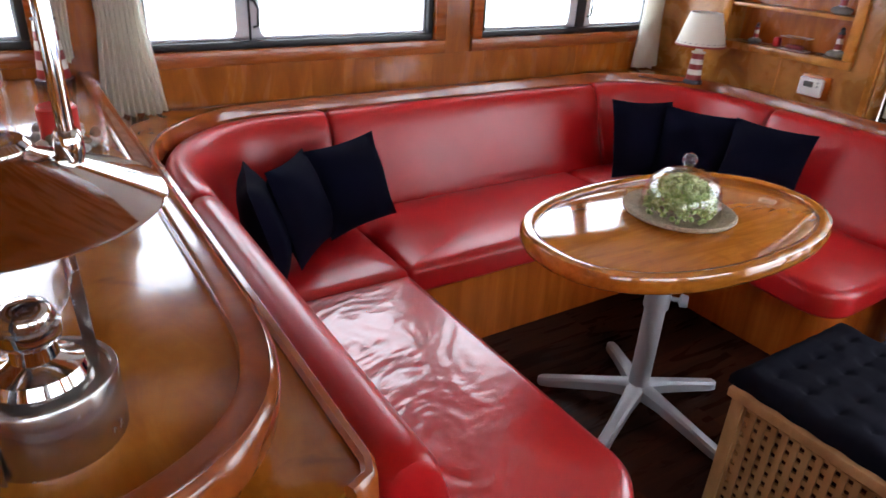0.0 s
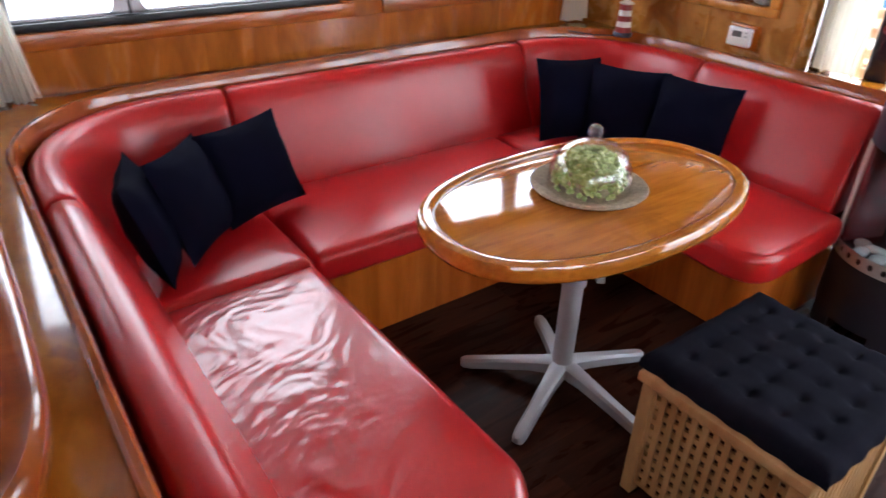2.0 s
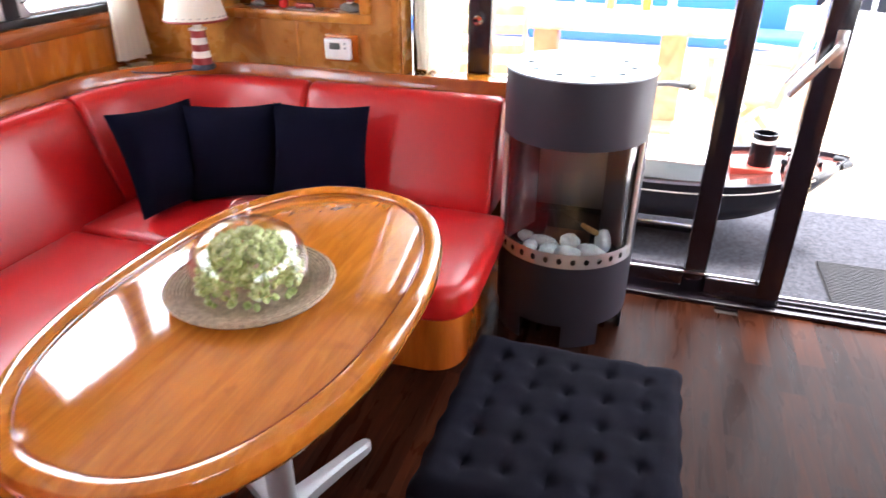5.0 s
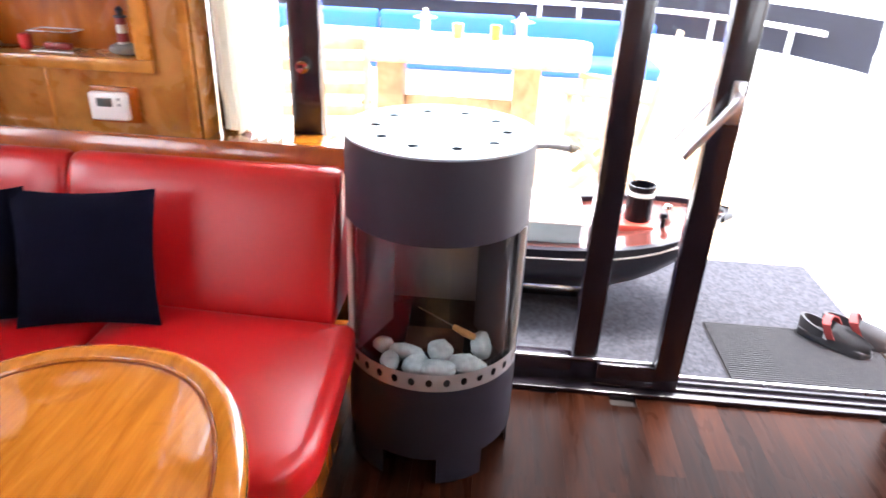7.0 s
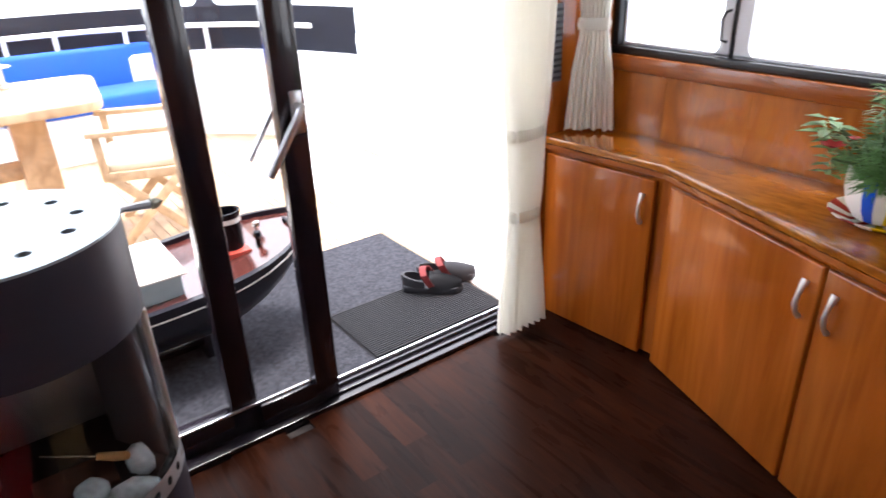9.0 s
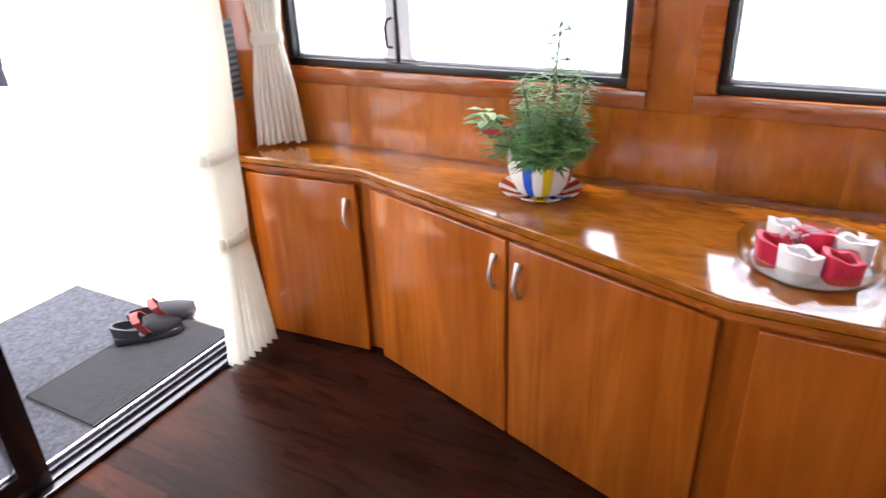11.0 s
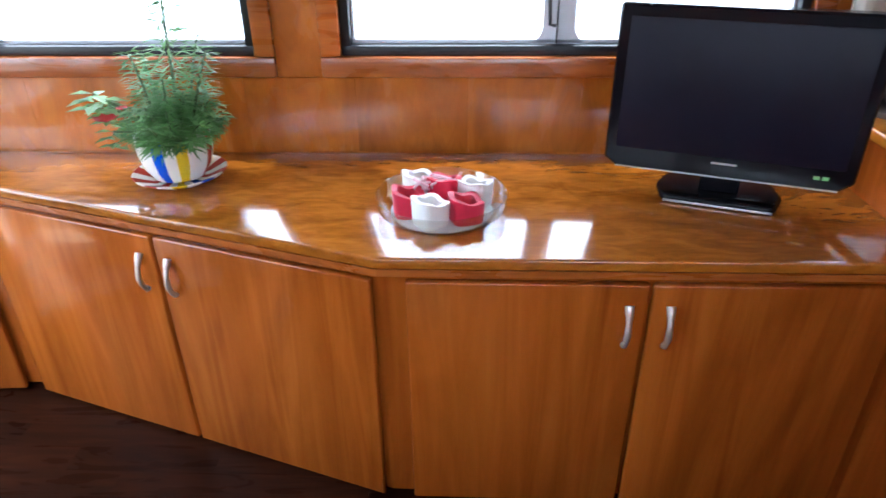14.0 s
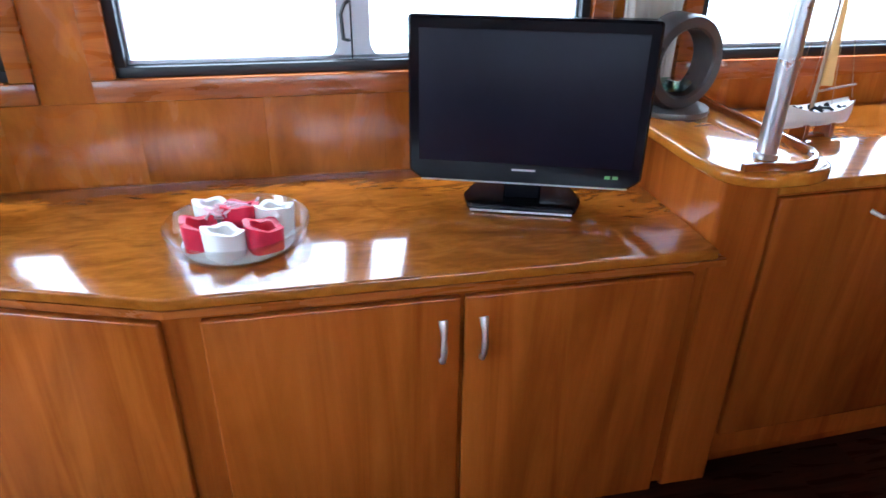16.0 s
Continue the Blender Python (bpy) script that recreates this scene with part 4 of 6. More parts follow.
slab("body", [Vector((-1.70, STAR + 0.003)), Vector((0.182, STAR + 0.003)), Vector((0.182, -0.735)), Vector((-0.45, -0.76)), Vector((-1.70, -0.80))], 0.06, 0.843, cherry, 0.0, parent=galley, r_low=0)
slab("top", [Vector((-1.70, STAR + 0.003)), Vector((0.182, STAR + 0.003)), Vector((0.182, -0.715)), Vector((-0.45, -0.74)), Vector((-1.70, -0.78))], 0.845, 0.875, cherry_top, 0.006, 3, galley)
slab("toe_kick", [Vector((-1.70, STAR + 0.003)), Vector((0.182, STAR + 0.003)), Vector((0.182, -0.765)), Vector((-1.70, -0.85))], 0.0, 0.06, cherry, 0.0, parent=galley, r_low=0)
bm = bmesh.new()
box_bm(bm, -0.60, 0.0, 0, 0.018, 0.14, 0.835, 0.006, 3)
front = finish("door", bm, cherry, None, smooth=True)
front.matrix_basis = pose(0.168, -0.738, 0, 0, 0, 2.3)
adopt(galley, front)
hh = tube("handle", [(-0.09, -0.728, 0.782), (-0.095, -0.70, 0.779), (-0.14, -0.693, 0.775), (-0.185, -0.70, 0.779), (-0.19, -0.732, 0.782)], [0.006, 0.005, 0.006, 0.005, 0.006], nickel, 8, galley)

# ---- bar on the port side ----
bar = thing("bar_counter", (0.1, 1.5, 0), 0, "honey wood bar counter with rounded end and dark rail", "counter")
BZ = 0.972
bar_line = [Vector((-0.45, 0.56))] + eased([(-0.2, 0.530), (-0.02, 0.528), (0.085, 0.542), (0.18, 0.588), (0.243, 0.66), (0.276, 0.76), (0.284, 0.88), (0.285, 1.1), (0.284, 1.4)]) + [Vector((0.284, 1.8)), Vector((0.284, PORT - 0.003))]
bar_out = bar_line + [Vector((-0.045, PORT - 0.003)), Vector((-0.05, 1.9)), Vector((-0.06, 1.25)), Vector((-0.14, 1.08)), Vector((-0.45, 1.0))]
slab("top", bar_out, BZ - 0.03, BZ, bar_wood, 0.004, 2, bar)
sweep("edge_rail", bar_line, [(-0.018, BZ - 0.045), (-0.022, BZ - 0.01), (-0.018, BZ + 0.006), (-0.01, BZ + 0.012), (0.004, BZ + 0.008), (0.016, BZ + 0.012), (0.026, BZ + 0.010), (0.030, BZ), (0.030, BZ - 0.045)], trim_wood, bar)
sweep("edge_rail", [Vector((-0.045, PORT - 0.003)), Vector((-0.05, 1.9)), Vector((-0.06, 1.25)), Vector((-0.14, 1.08)), Vector((-0.45, 1.0))], [(-0.014, BZ - 0.045), (-0.014, BZ + 0.006), (-0.006, BZ + 0.012), (0.010, BZ + 0.011), (0.018, BZ + 0.004), (0.018, BZ - 0.045)], trim_wood, bar)
slab("body", offset_line(bar_out, 0.03), 0.0, BZ - 0.046, cherry, 0.0, parent=bar, r_low=0)

# ---- television ----
tv = thing("television", (0.685, -0.978, CT), 341.2, "black flat screen television on a gloss black foot", "television")
W, H = 0.555, 0.386
def tv_part(name, x0, x1, y0, y1, z0, z1, mat, bev):
    bm = bmesh.new()
    box_bm(bm, x0, x1, y0, y1, z0, z1, bev, 3)
    return local(tv, finish(name, bm, mat, smooth=True))
TB = 0.062
bm = bmesh.new()
shape = rounded([Vector(p) for p in [(-W / 2 + 0.03, TB), (W / 2 - 0.03, TB), (W / 2, TB + 0.022), (W / 2, TB + H), (-W / 2, TB + H), (-W / 2, TB + 0.022)]], 0.012, 4)
edge = offset_line(shape, 0.006)
rows = [[bm.verts.new((p.x, yy, p.y)) for p in line] for line, yy in ((edge, -0.034), (shape, -0.026), (shape, 0.006), (edge, 0.012))]
for p, q in zip(rows, rows[1:]):
    for k in range(len(shape)):
        bm.faces.new((p[k], p[(k + 1) % len(shape)], q[(k + 1) % len(shape)], q[k]))
bm.faces.new(rows[0][::-1])
bm.faces.new(rows[-1])
local(tv, finish("casing", bm, gloss_black, smooth=True))
tv_part("casing", -W / 2 + 0.06, W / 2 - 0.06, -0.07, -0.034, TB + 0.06, TB + H - 0.05, gloss_black, 0.015)
tv_part("screen", -W / 2 + 0.026, W / 2 - 0.026, 0.0115, 0.0135, TB + 0.052, TB + H - 0.028, dark_screen, 0.0005)
tv_part("neck", -0.045, 0.045, -0.035, 0.004, 0.018, TB + 0.05, gloss_black, 0.008)
local(tv, slab("foot", rounded([Vector(p) for p in [(-0.125, -0.10), (0.125, -0.10), (0.145, -0.02), (0.128, 0.052), (-0.128, 0.052), (-0.145, -0.02)]], 0.035), 0.0, 0.022, gloss_black, 0.008, 3))
tv_part("foot_strip", -0.122, 0.122, 0.050, 0.0535, 0.003, 0.009, alu, 0.001)

# ---- aft deck ----
box("ground", -60, 60, -60, 60, -1.4, -1.2, plain("grey_harbour_water", (0.30, 0.34, 0.36), 0.25, vary=0.15, scale=0.4), 0)
tagged(bpy.data.objects["ground"], "pale harbour water under an overcast sky", kind="structure")
box("aft_deck", DOOR + 0.05, 7.5, -1.7, 2.9, -0.08, -0.02, teak, 0)
tagged(bpy.data.objects["aft_deck"], "pale teak planked aft deck", kind="structure")

# ---- soft things on the sofa ----
def pillow(name, centre, facing, tilt, size, label, spin=0.0):
    """A square scatter cushion, plump in the middle, with drawn-out corners."""
    bm = bmesh.new()
    N = 12
    side = []
    for s in (1, -1):
        grid = []
        for j in range(N + 1):
            row = []
            for i in range(N + 1):
                u, v = 2 * i / N - 1, 2 * j / N - 1
                pinch = 1 - 0.07 * (1 - u * u) * abs(v) ** 4 - 0.07 * (1 - v * v) * abs(u) ** 4
                puff = (max(0, 1 - abs(u) ** 2.4) * max(0, 1 - abs(v) ** 2.4)) ** 0.55
                dent = 0.012 * noise.noise(Vector((u * 1.7 + centre[0] * 9, v * 1.7, s)))
                row.append(bm.verts.new((u * size / 2 * pinch, s * (0.062 * puff + dent * puff), v * size / 2 * pinch)))
            grid.append(row)
        side.append(grid)
        for j in range(N):
            for i in range(N):
                bm.faces.new((grid[j][i], grid[j][i + 1], grid[j + 1][i + 1], grid[j + 1][i]))
    bmesh.ops.remove_doubles(bm, verts=bm.verts, dist=0.0005)
    ob = finish(name, bm, navy, smooth=True)
    ob.matrix_basis = pose(*centre, 0, 0, facing) @ pose(0, 0, 0, tilt, 0, 0) @ pose(0, 0, 0, 0, spin, 0)
    return tagged(ob, label, "cushion", "scatter cushions on the sofa")


for c, f, tl, sz, sp in (
    ((0.650, 1.915, 0.615), 76, -16, 0.33, 3),
    ((0.800, 1.975, 0.620), 50, -20, 0.33, 4),
    ((1.040, 2.095, 0.620), 15, -23, 0.325, -3),
    ((2.530, 2.065, 0.620), -8, -20, 0.36, 5),
    ((2.660, 1.870, 0.615), -58, -20, 0.34, 2),
    ((2.715, 1.565, 0.620), -79, -20, 0.35, 0),
):
    pillow("scatter_cushion", c, f, tl, sz, "dark navy cotton scatter cushion leaning on red leather", sp)

# ---- centrepiece ----
TZ = 0.7365
tray = thing("wicker_plate", (1.675, 1.175, TZ), 0, "round grey-brown woven wicker plate on the table", "plate")
wicker = plain("grey_wicker", (0.40, 0.31, 0.215), 0.7, vary=0.4, scale=90, bump=0.8, bscale=160)
bm = bmesh.new()
lathe_bm(bm, [(0, 0.002), (0.10, 0.002), (0.11, 0.004), (0.158, 0.021), (0.163, 0.024), (0.166, 0.021), (0.16, 0.014), (0.11, 0.0), (0, 0.0)], 48)
local(tray, finish("plate", bm, wicker, smooth=True))
bm = bmesh.new()
for k in range(9):
    r = 0.108 + k * 0.0062
    z = 0.0055 + (r - 0.11) * 0.37
    pts = [(r * math.cos(2 * math.pi * i / 40), r * math.sin(2 * math.pi * i / 40), z + 0.0012 * (i % 2)) for i in range(41)]
    tube_bm(bm, pts, 0.0026, 5)
local(tray, finish("woven_rings", bm, wicker, smooth=True))
DX, DY, DZ = 1.672, 1.172, TZ + 0.006
dome = thing("glass_dome", (DX, DY, DZ), 0, "clear glass dome with a round knob over green flowers", "dome")
prof = [(0.117, 0.0), (0.118, 0.02), (0.116, 0.053), (0.108, 0.085), (0.092, 0.111), (0.067, 0.130), (0.037, 0.140), (0.013, 0.144)]
knob_prof = [(0.011, 0.150), (0.016, 0.156), (0.020, 0.164), (0.0205, 0.172), (0.017, 0.182), (0.009, 0.188), (0, 0.189)]
inner = [(max(0, r - 0.003), z - 0.003) for r, z in prof[::-1]]
bm = bmesh.new()
lathe_bm(bm, [(0.0, 0.140)] + [(r, z) for r, z in inner[1:-1]] + [(0.114, 0.0)] + prof + knob_prof, 40)
d = local(dome, finish("glass", bm, glass("dome_glass", gloss=1.6), smooth=True))
d.visible_shadow = False
bm = bmesh.new()
rnd = random.Random(4)
for k in range(520):
    a, f = rnd.uniform(0, 2 * math.pi), rnd.random()
    zz = 0.012 + 0.104 * f
    rmax = 0.100 * math.sqrt(max(0.05, 1 - (max(0, zz - 0.02) / 0.10) ** 2.2))
    r = rmax * (1 - 0.35 * rnd.random() ** 2)
    m = Matrix.Translation((DX + r * math.cos(a), DY + r * math.sin(a), DZ + zz)) @ Matrix.Rotation(rnd.uniform(0, 6), 4, (rnd.random(), rnd.random(), 0.3)) @ Matrix.Diagonal((1, 1, 0.8, 1))
    bmesh.ops.create_icosphere(bm, subdivisions=1, radius=rnd.uniform(0.0058, 0.0098), matrix=m)
for k in range(40):
    a, zz = rnd.uniform(0, 6.28), rnd.uniform(0.01, 0.08)
    tube_bm(bm, [(DX, DY, DZ + 0.004), (DX + 0.05 * math.cos(a), DY + 0.05 * math.sin(a), DZ + zz)], 0.002, 4)
m_, n_, l_, b_ = principled("green_petals")
c_ = coords(n_, l_)
l_.new(ramp_of(n_, l_, noise_of(n_, l_, c_, 75, 2), [(0.3, (0.24, 0.33, 0.09)), (0.5, (0.46, 0.56, 0.20)), (0.7, (0.68, 0.74, 0.42))]), b_.inputs["Base Color"])
b_.inputs["Roughness"].default_value = 0.6
tagged(finish("green_flowers", bm, m_, smooth=True), "heap of small pale green dried flowers under glass", "flowers")

# ---- aft wall details ----
red_paint = plain("dark_red_paint", (0.26, 0.02, 0.02), 0.35, vary=0.1)
white_gloss = plain("white_gloss_paint", (0.78, 0.76, 0.70), 0.3, vary=0.05)
dark_base = plain("dark_blue_base", (0.02, 0.022, 0.04), 0.4, vary=0.2)


def striped(thing_ob, x, y, z, h, r0, r1, bands):
    for k in range(bands):
        a, b = k / bands, (k + 1) / bands
        ra, rb = r0 + (r1 - r0) * a, r0 + (r1 - r0) * b
        lathe("band", [(0, z + h * a), (ra, z + h * a), (rb, z + h * b), (0, z + h * b)], red_paint if k % 2 == 0 else white_gloss, 24, (x, y, 0), thing_ob)


LX, LY = 2.94, 2.165
lamp = thing("lighthouse_lamp", (LX, LY, LEDGE), 0, "lighthouse table lamp with red bands and cream shade", "lamp")
lathe("base", [(0, LEDGE), (0.045, LEDGE), (0.046, LEDGE + 0.012), (0.04, LEDGE + 0.02), (0, LEDGE + 0.02)], dark_base, 8, (LX, LY, 0), lamp)
striped(lamp, LX, LY, LEDGE + 0.02, 0.125, 0.037, 0.027, 5)
lathe("gallery", [(0.024, LEDGE + 0.145), (0.034, LEDGE + 0.147), (0.034, LEDGE + 0.153), (0.018, LEDGE + 0.155), (0.017, LEDGE + 0.185), (0.008, LEDGE + 0.20), (0.006, LEDGE + 0.24), (0, LEDGE + 0.24)], white_gloss, 16, (LX, LY, 0), lamp)
cream_shade = plain("cream_lamp_shade", (0.74, 0.70, 0.60), 0.9, vary=0.05, bump=0.2, bscale=300)
lathe("shade", [(0.118, LEDGE + 0.185), (0.075, LEDGE + 0.335), (0.073, LEDGE + 0.335), (0.116, LEDGE + 0.185)], cream_shade, 32, (LX, LY, 0), lamp)
lathe("shade_trim", [(0.1195, LEDGE + 0.183), (0.121, LEDGE + 0.187), (0.119, LEDGE + 0.192), (0.117, LEDGE + 0.19)], red_paint, 32, (LX, LY, 0), lamp)
bm = bmesh.new()
for k in range(26):
    a = 2 * math.pi * k / 26
    q = 0.1145 + 0.0015
    p0 = Vector((LX + q * math.cos(a), LY + q * math.sin(a), LEDGE + 0.199))
    t = Vector((-math.sin(a), math.cos(a), 0)) * 0.006
    tube_bm(bm, [p0 - t, p0 + t + Vector((0, 0, 0.004))], 0.0013, 4)
tagged(finish("stitching", bm, dark_base, lamp), kind="stuff")
cord = tube("lamp_cord", [(LX - 0.04, LY + 0.01, LEDGE + 0.004), (LX - 0.12, LY + 0.08, LEDGE + 0.004), (LX - 0.16, LY + 0.2, LEDGE + 0.004), (LX - 0.06, LY + 0.30, LEDGE + 0.004), (LX - 0.02, PORT - 0.01, LEDGE + 0.02)], 0.003, black_rubber, 6)
tagged(cord, "thin black lamp cord lying on the ledge", "cord")

niche = thing("shelf_niche", (AFT, 1.84, NICHE[2]), 0, "open display niche with wood frame and one shelf", "shelf")
y0, y1, z0, z1 = NICHE
for a in ((y0 - 0.045, y1 + 0.045, z0 - 0.035, z0), (y0 - 0.045, y1 + 0.045, z1, z1 + 0.035), (y0 - 0.045, y0, z0, z1), (y1, y1 + 0.045, z0, z1)):
    box("frame", AFT - 0.016, AFT - 0.001, a[0], a[1], a[2], a[3], birch, 0.004, niche)
box("shelf_board", AFT - 0.006, AFT + 0.108, y0 + 0.002, y1 - 0.002, 1.205, 1.221, birch, 0.003, niche)
box("shelf_board", AFT - 0.004, AFT + 0.108, y0 + 0.002, y1 - 0.002, 1.385, 1.40, birch, 0.003, niche)
box("wall_aft_seam", AFT - 0.003, AFT + 0.001, 1.815, 1.822, LEDGE + 0.01, z0 - 0.036, birch, 0.001)
tagged(bpy.data.objects["wall_aft_seam"], "thin wooden joint cover on the wall", kind="structure")
ft = box("fascia", AFT - 0.012, AFT - 0.001, 1.392, 1.42, LEDGE + 0.002, CEIL, birch, 0.004)
ft.name = "trim"
tagged(ft, "honey wood edge trim of the wall", kind="structure")

grey_stone = plain("rough_grey_stone", (0.22, 0.21, 0.19), 0.8, vary=0.35, scale=40, bump=0.5, bscale=60)


def mini_lighthouse(x, y, z, s, label):
    t = thing("lighthouse_figurine", (x, y, z), 0, label, "figurine", "lighthouse figurines")
    bm = bmesh.new()
    bmesh.ops.create_icosphere(bm, subdivisions=2, radius=0.03 * s, matrix=Matrix.Translation((0, 0, 0.012 * s)) @ Matrix.Diagonal((0.9, 1.35, 0.55, 1)))
    for v in bm.verts:
        v.co += v.normal * 0.004 * noise.noise(v.co * 60)
        v.co.z = max(0, v.co.z)
    local(t, finish("rock", bm, grey_stone, smooth=True))
    prof = [(0.014, 0.012), (0.013, 0.03), (0.012, 0.05), (0.011, 0.07), (0.010, 0.085)]
    for k, (a, b) in enumerate(zip(prof, prof[1:])):
        bm = bmesh.new()
        lathe_bm(bm, [(0, a[1] * s), (a[0] * s, a[1] * s), (b[0] * s, b[1] * s), (0, b[1] * s)], 14)
        local(t, finish("tower", bm, (red_paint if k % 2 else white_gloss), smooth=True))
    bm = bmesh.new()
    lathe_bm(bm, [(0.014 * s, 0.085 * s), (0.014 * s, 0.089 * s), (0.007 * s, 0.09 * s), (0.007 * s, 0.1 * s), (0.009 * s, 0.102 * s), (0, 0.112 * s)], 14)
    local(t, finish("lantern", bm, dark_base, smooth=True))
    return t


mini_lighthouse(3.135, 1.61, NICHE[2], 1.15, "small lighthouse figurine on a grey rock")
mini_lighthouse(3.135, 2.01, NICHE[2], 0.85, "tiny red and white lighthouse figurine on the shelf")
mini_lighthouse(3.135, 1.64, 1.221, 1.2, "small lighthouse figurine with dark lantern on the shelf")
glass_box = thing("glass_case", (3.13, 1.80, NICHE[2]), 0, "small clear glass case with a red model inside", "box")
for a in ((3.10, 3.103, 1.74, 1.86), (3.157, 3.16, 1.74, 1.86), (3.103, 3.157, 1.74, 1.743), (3.103, 3.157, 1.857, 1.86)):
    box("pane", a[0], a[1], a[2], a[3], NICHE[2] + 0.003, NICHE[2] + 0.055, pane_glass, 0, glass_box)
for x in (3.099, 3.161):
    for z in (NICHE[2] + 0.002, NICHE[2] + 0.056):
        tube("edge", [(x, 1.739, z), (x, 1.861, z)], 0.0018, alu, 5, glass_box)
for y in (1.739, 1.861):
    for z in (NICHE[2] + 0.002, NICHE[2] + 0.056):
        tube("edge", [(3.099, y, z), (3.161, y, z)], 0.0018, alu, 5, glass_box)
box("model", 3.12, 3.14, 1.76, 1.84, NICHE[2] + 0.003, NICHE[2] + 0.022, red_paint, 0.006, glass_box)
rm = box("red_toy", 3.11, 3.14, 1.875, 1.905, NICHE[2], NICHE[2] + 0.045, plain("bright_red", (0.55, 0.02, 0.02), 0.4), 0.01)
tagged(rm, "small bright red ornament on the shelf", "ornament")
for y, h in ((1.78, 0.06), (1.93, 0.05)):
    v = lathe("small_bottle", [(0, 0), (0.016, 0), (0.018, h * 0.4), (0.006, h * 0.7), (0.007, h), (0, h)], pane_glass, 16, (3.13, y, 1.221))
    tagged(v, "little clear glass bottle on the upper shelf", "bottle", "bottles on the upper shelf")

thermo = thing("thermostat", (AFT, 1.635, 0.88), 0, "white wall thermostat with small grey display", "thermostat")
box("back_board", AFT - 0.012, AFT - 0.001, 1.560, 1.695, 0.868, 0.968, cherry, 0.004, thermo)
box("housing", AFT - 0.036, AFT - 0.0125, 1.581, 1.690, 0.878, 0.957, white_plastic, 0.008, thermo, 3)
box("display", AFT - 0.0385, AFT - 0.035, 1.622, 1.665, 0.918, 0.942, plain("lcd_grey", (0.10, 0.11, 0.10), 0.3), 0.001, thermo)
for z in (0.940, 0.924):
    box("button", AFT - 0.039, AFT - 0.035, 1.597, 1.606, z - 0.004, z + 0.004, plain("button_grey", (0.35, 0.36, 0.36), 0.5), 0.002, thermo)

grille = thing("speaker_grille", (3.17, -1.13, 0.95), 0, "narrow dark grey speaker grille on the pillar", "speaker")
box("frame", 3.165, 3.179, -1.105, -1.045, 0.935, 1.20, plain("grey_plastic", (0.13, 0.13, 0.13), 0.5), 0.003, grille)
for k in range(12):
    box("slat", 3.161, 3.166, -1.10, -1.05, 0.945 + k * 0.021, 0.955 + k * 0.021, black_rubber, 0.001, grille)


# ---- curtains ----
def curtain(label, a, b, z0, z1, width, folds, amp, ties=(), out=(0, 0), lean=0.0, top_narrow=1.0):
    """A gathered curtain between plan points a and b; width(f) narrows it, f from the foot up."""
    a, b = Vector(a), Vector(b)
    mid, u = (a + b) / 2, (b - a)
    nrm = Vector((-u.y, u.x)).normalized()
    bm = bmesh.new()
    NU, NV = folds * 8, 36
    rnd = random.Random(int(a.x * 100) + folds)
    ph = [rnd.uniform(-0.5, 0.5) for _ in range(folds + 2)]
    rows = []
    for j in range(NV + 1):
        f = j / NV
        w = width(f)
        row = []
        for i in range(NU + 1):
            s = i / NU
            k = min(int(s * folds), folds - 1)
            wob = amp * (0.6 + 0.4 * w) * math.sin(2 * math.pi * s * folds + ph[k] * 0.4) * (1 + 0.3 * ph[k + 1])
            q = mid + u * (s - 0.5) * w + nrm * wob + Vector(out) * (1 - f) + nrm * 0.006 * noise.noise(Vector((s * 5, f * 4, a.x)))
            zz = z0 + (z1 - z0) * f + (0.012 * noise.noise(Vector((s * 9, 0, a.y))) if j == 0 else 0)
            row.append(bm.verts.new((q.x, q.y, zz)))
        rows.append(row)
    for p, q in zip(rows, rows[1:]):
        for i in range(NU):
            bm.faces.new((p[i], p[i + 1], q[i + 1], q[i]))
    bmesh.ops.recalc_face_normals(bm, faces=bm.faces)
    bmesh.ops.solidify(bm, geom=bm.faces[:], thickness=0.003)
    t = thing("curtain", (mid.x, mid.y, z0), 0, label, "curtain", "saloon curtains")
    finish("cloth", bm, curtain_cloth, t, smooth=True)
    for zt in ties:
        f = (zt - z0) / (z1 - z0)
        w = width(f)
        L = u.length * w / 2 + 0.005
        ring = [mid + Vector(out) * (1 - f) + u.normalized() * (L * math.cos(q)) + nrm * ((amp * 1.1 + 0.006) * math.sin(q)) for q in [2 * math.pi * k / 20 for k in range(20)]]
        sweep("tie_band", ring, [(0, zt - 0.02), (-0.004, zt), (0, zt + 0.02), (0.004, zt + 0.02), (0.003, zt - 0.02)], curtain_cloth, t, closed=True)
    return t


def tied(points):
    return lambda f: float(np.interp(f, [p[0] for p in points], [p[1] for p in points]))


curtain("long cream curtain gathered beside the open door", (3.105, -0.765), (3.105, -0.985), 0.02, 1.84, tied([(0, 1.0), (0.06, 0.92), (0.18, 0.70), (0.26, 0.56), (0.31, 0.66), (0.38, 0.70), (0.43, 0.68), (0.48, 0.82), (0.6, 0.95), (1, 1.05)]), 7, 0.026, (0.80, 0.50))
curtain("short cream curtain gathered in the window corner", (3.03, -1.245), (3.15, -1.115), CT + 0.012, 1.74, tied([(0, 1.0), (0.2, 0.82), (0.36, 0.55), (0.42, 0.56), (0.6, 0.8), (1, 1.0)]), 8, 0.011, (CT + 0.385,))
curtain("cream curtain tied back against the door glass", (3.165, 1.365), (3.165, 1.18), LEDGE + 0.006, 1.80, tied([(0, 0.9), (0.08, 0.92), (0.13, 1.0), (0.3, 1.0), (1, 1.05)]), 6, 0.016)
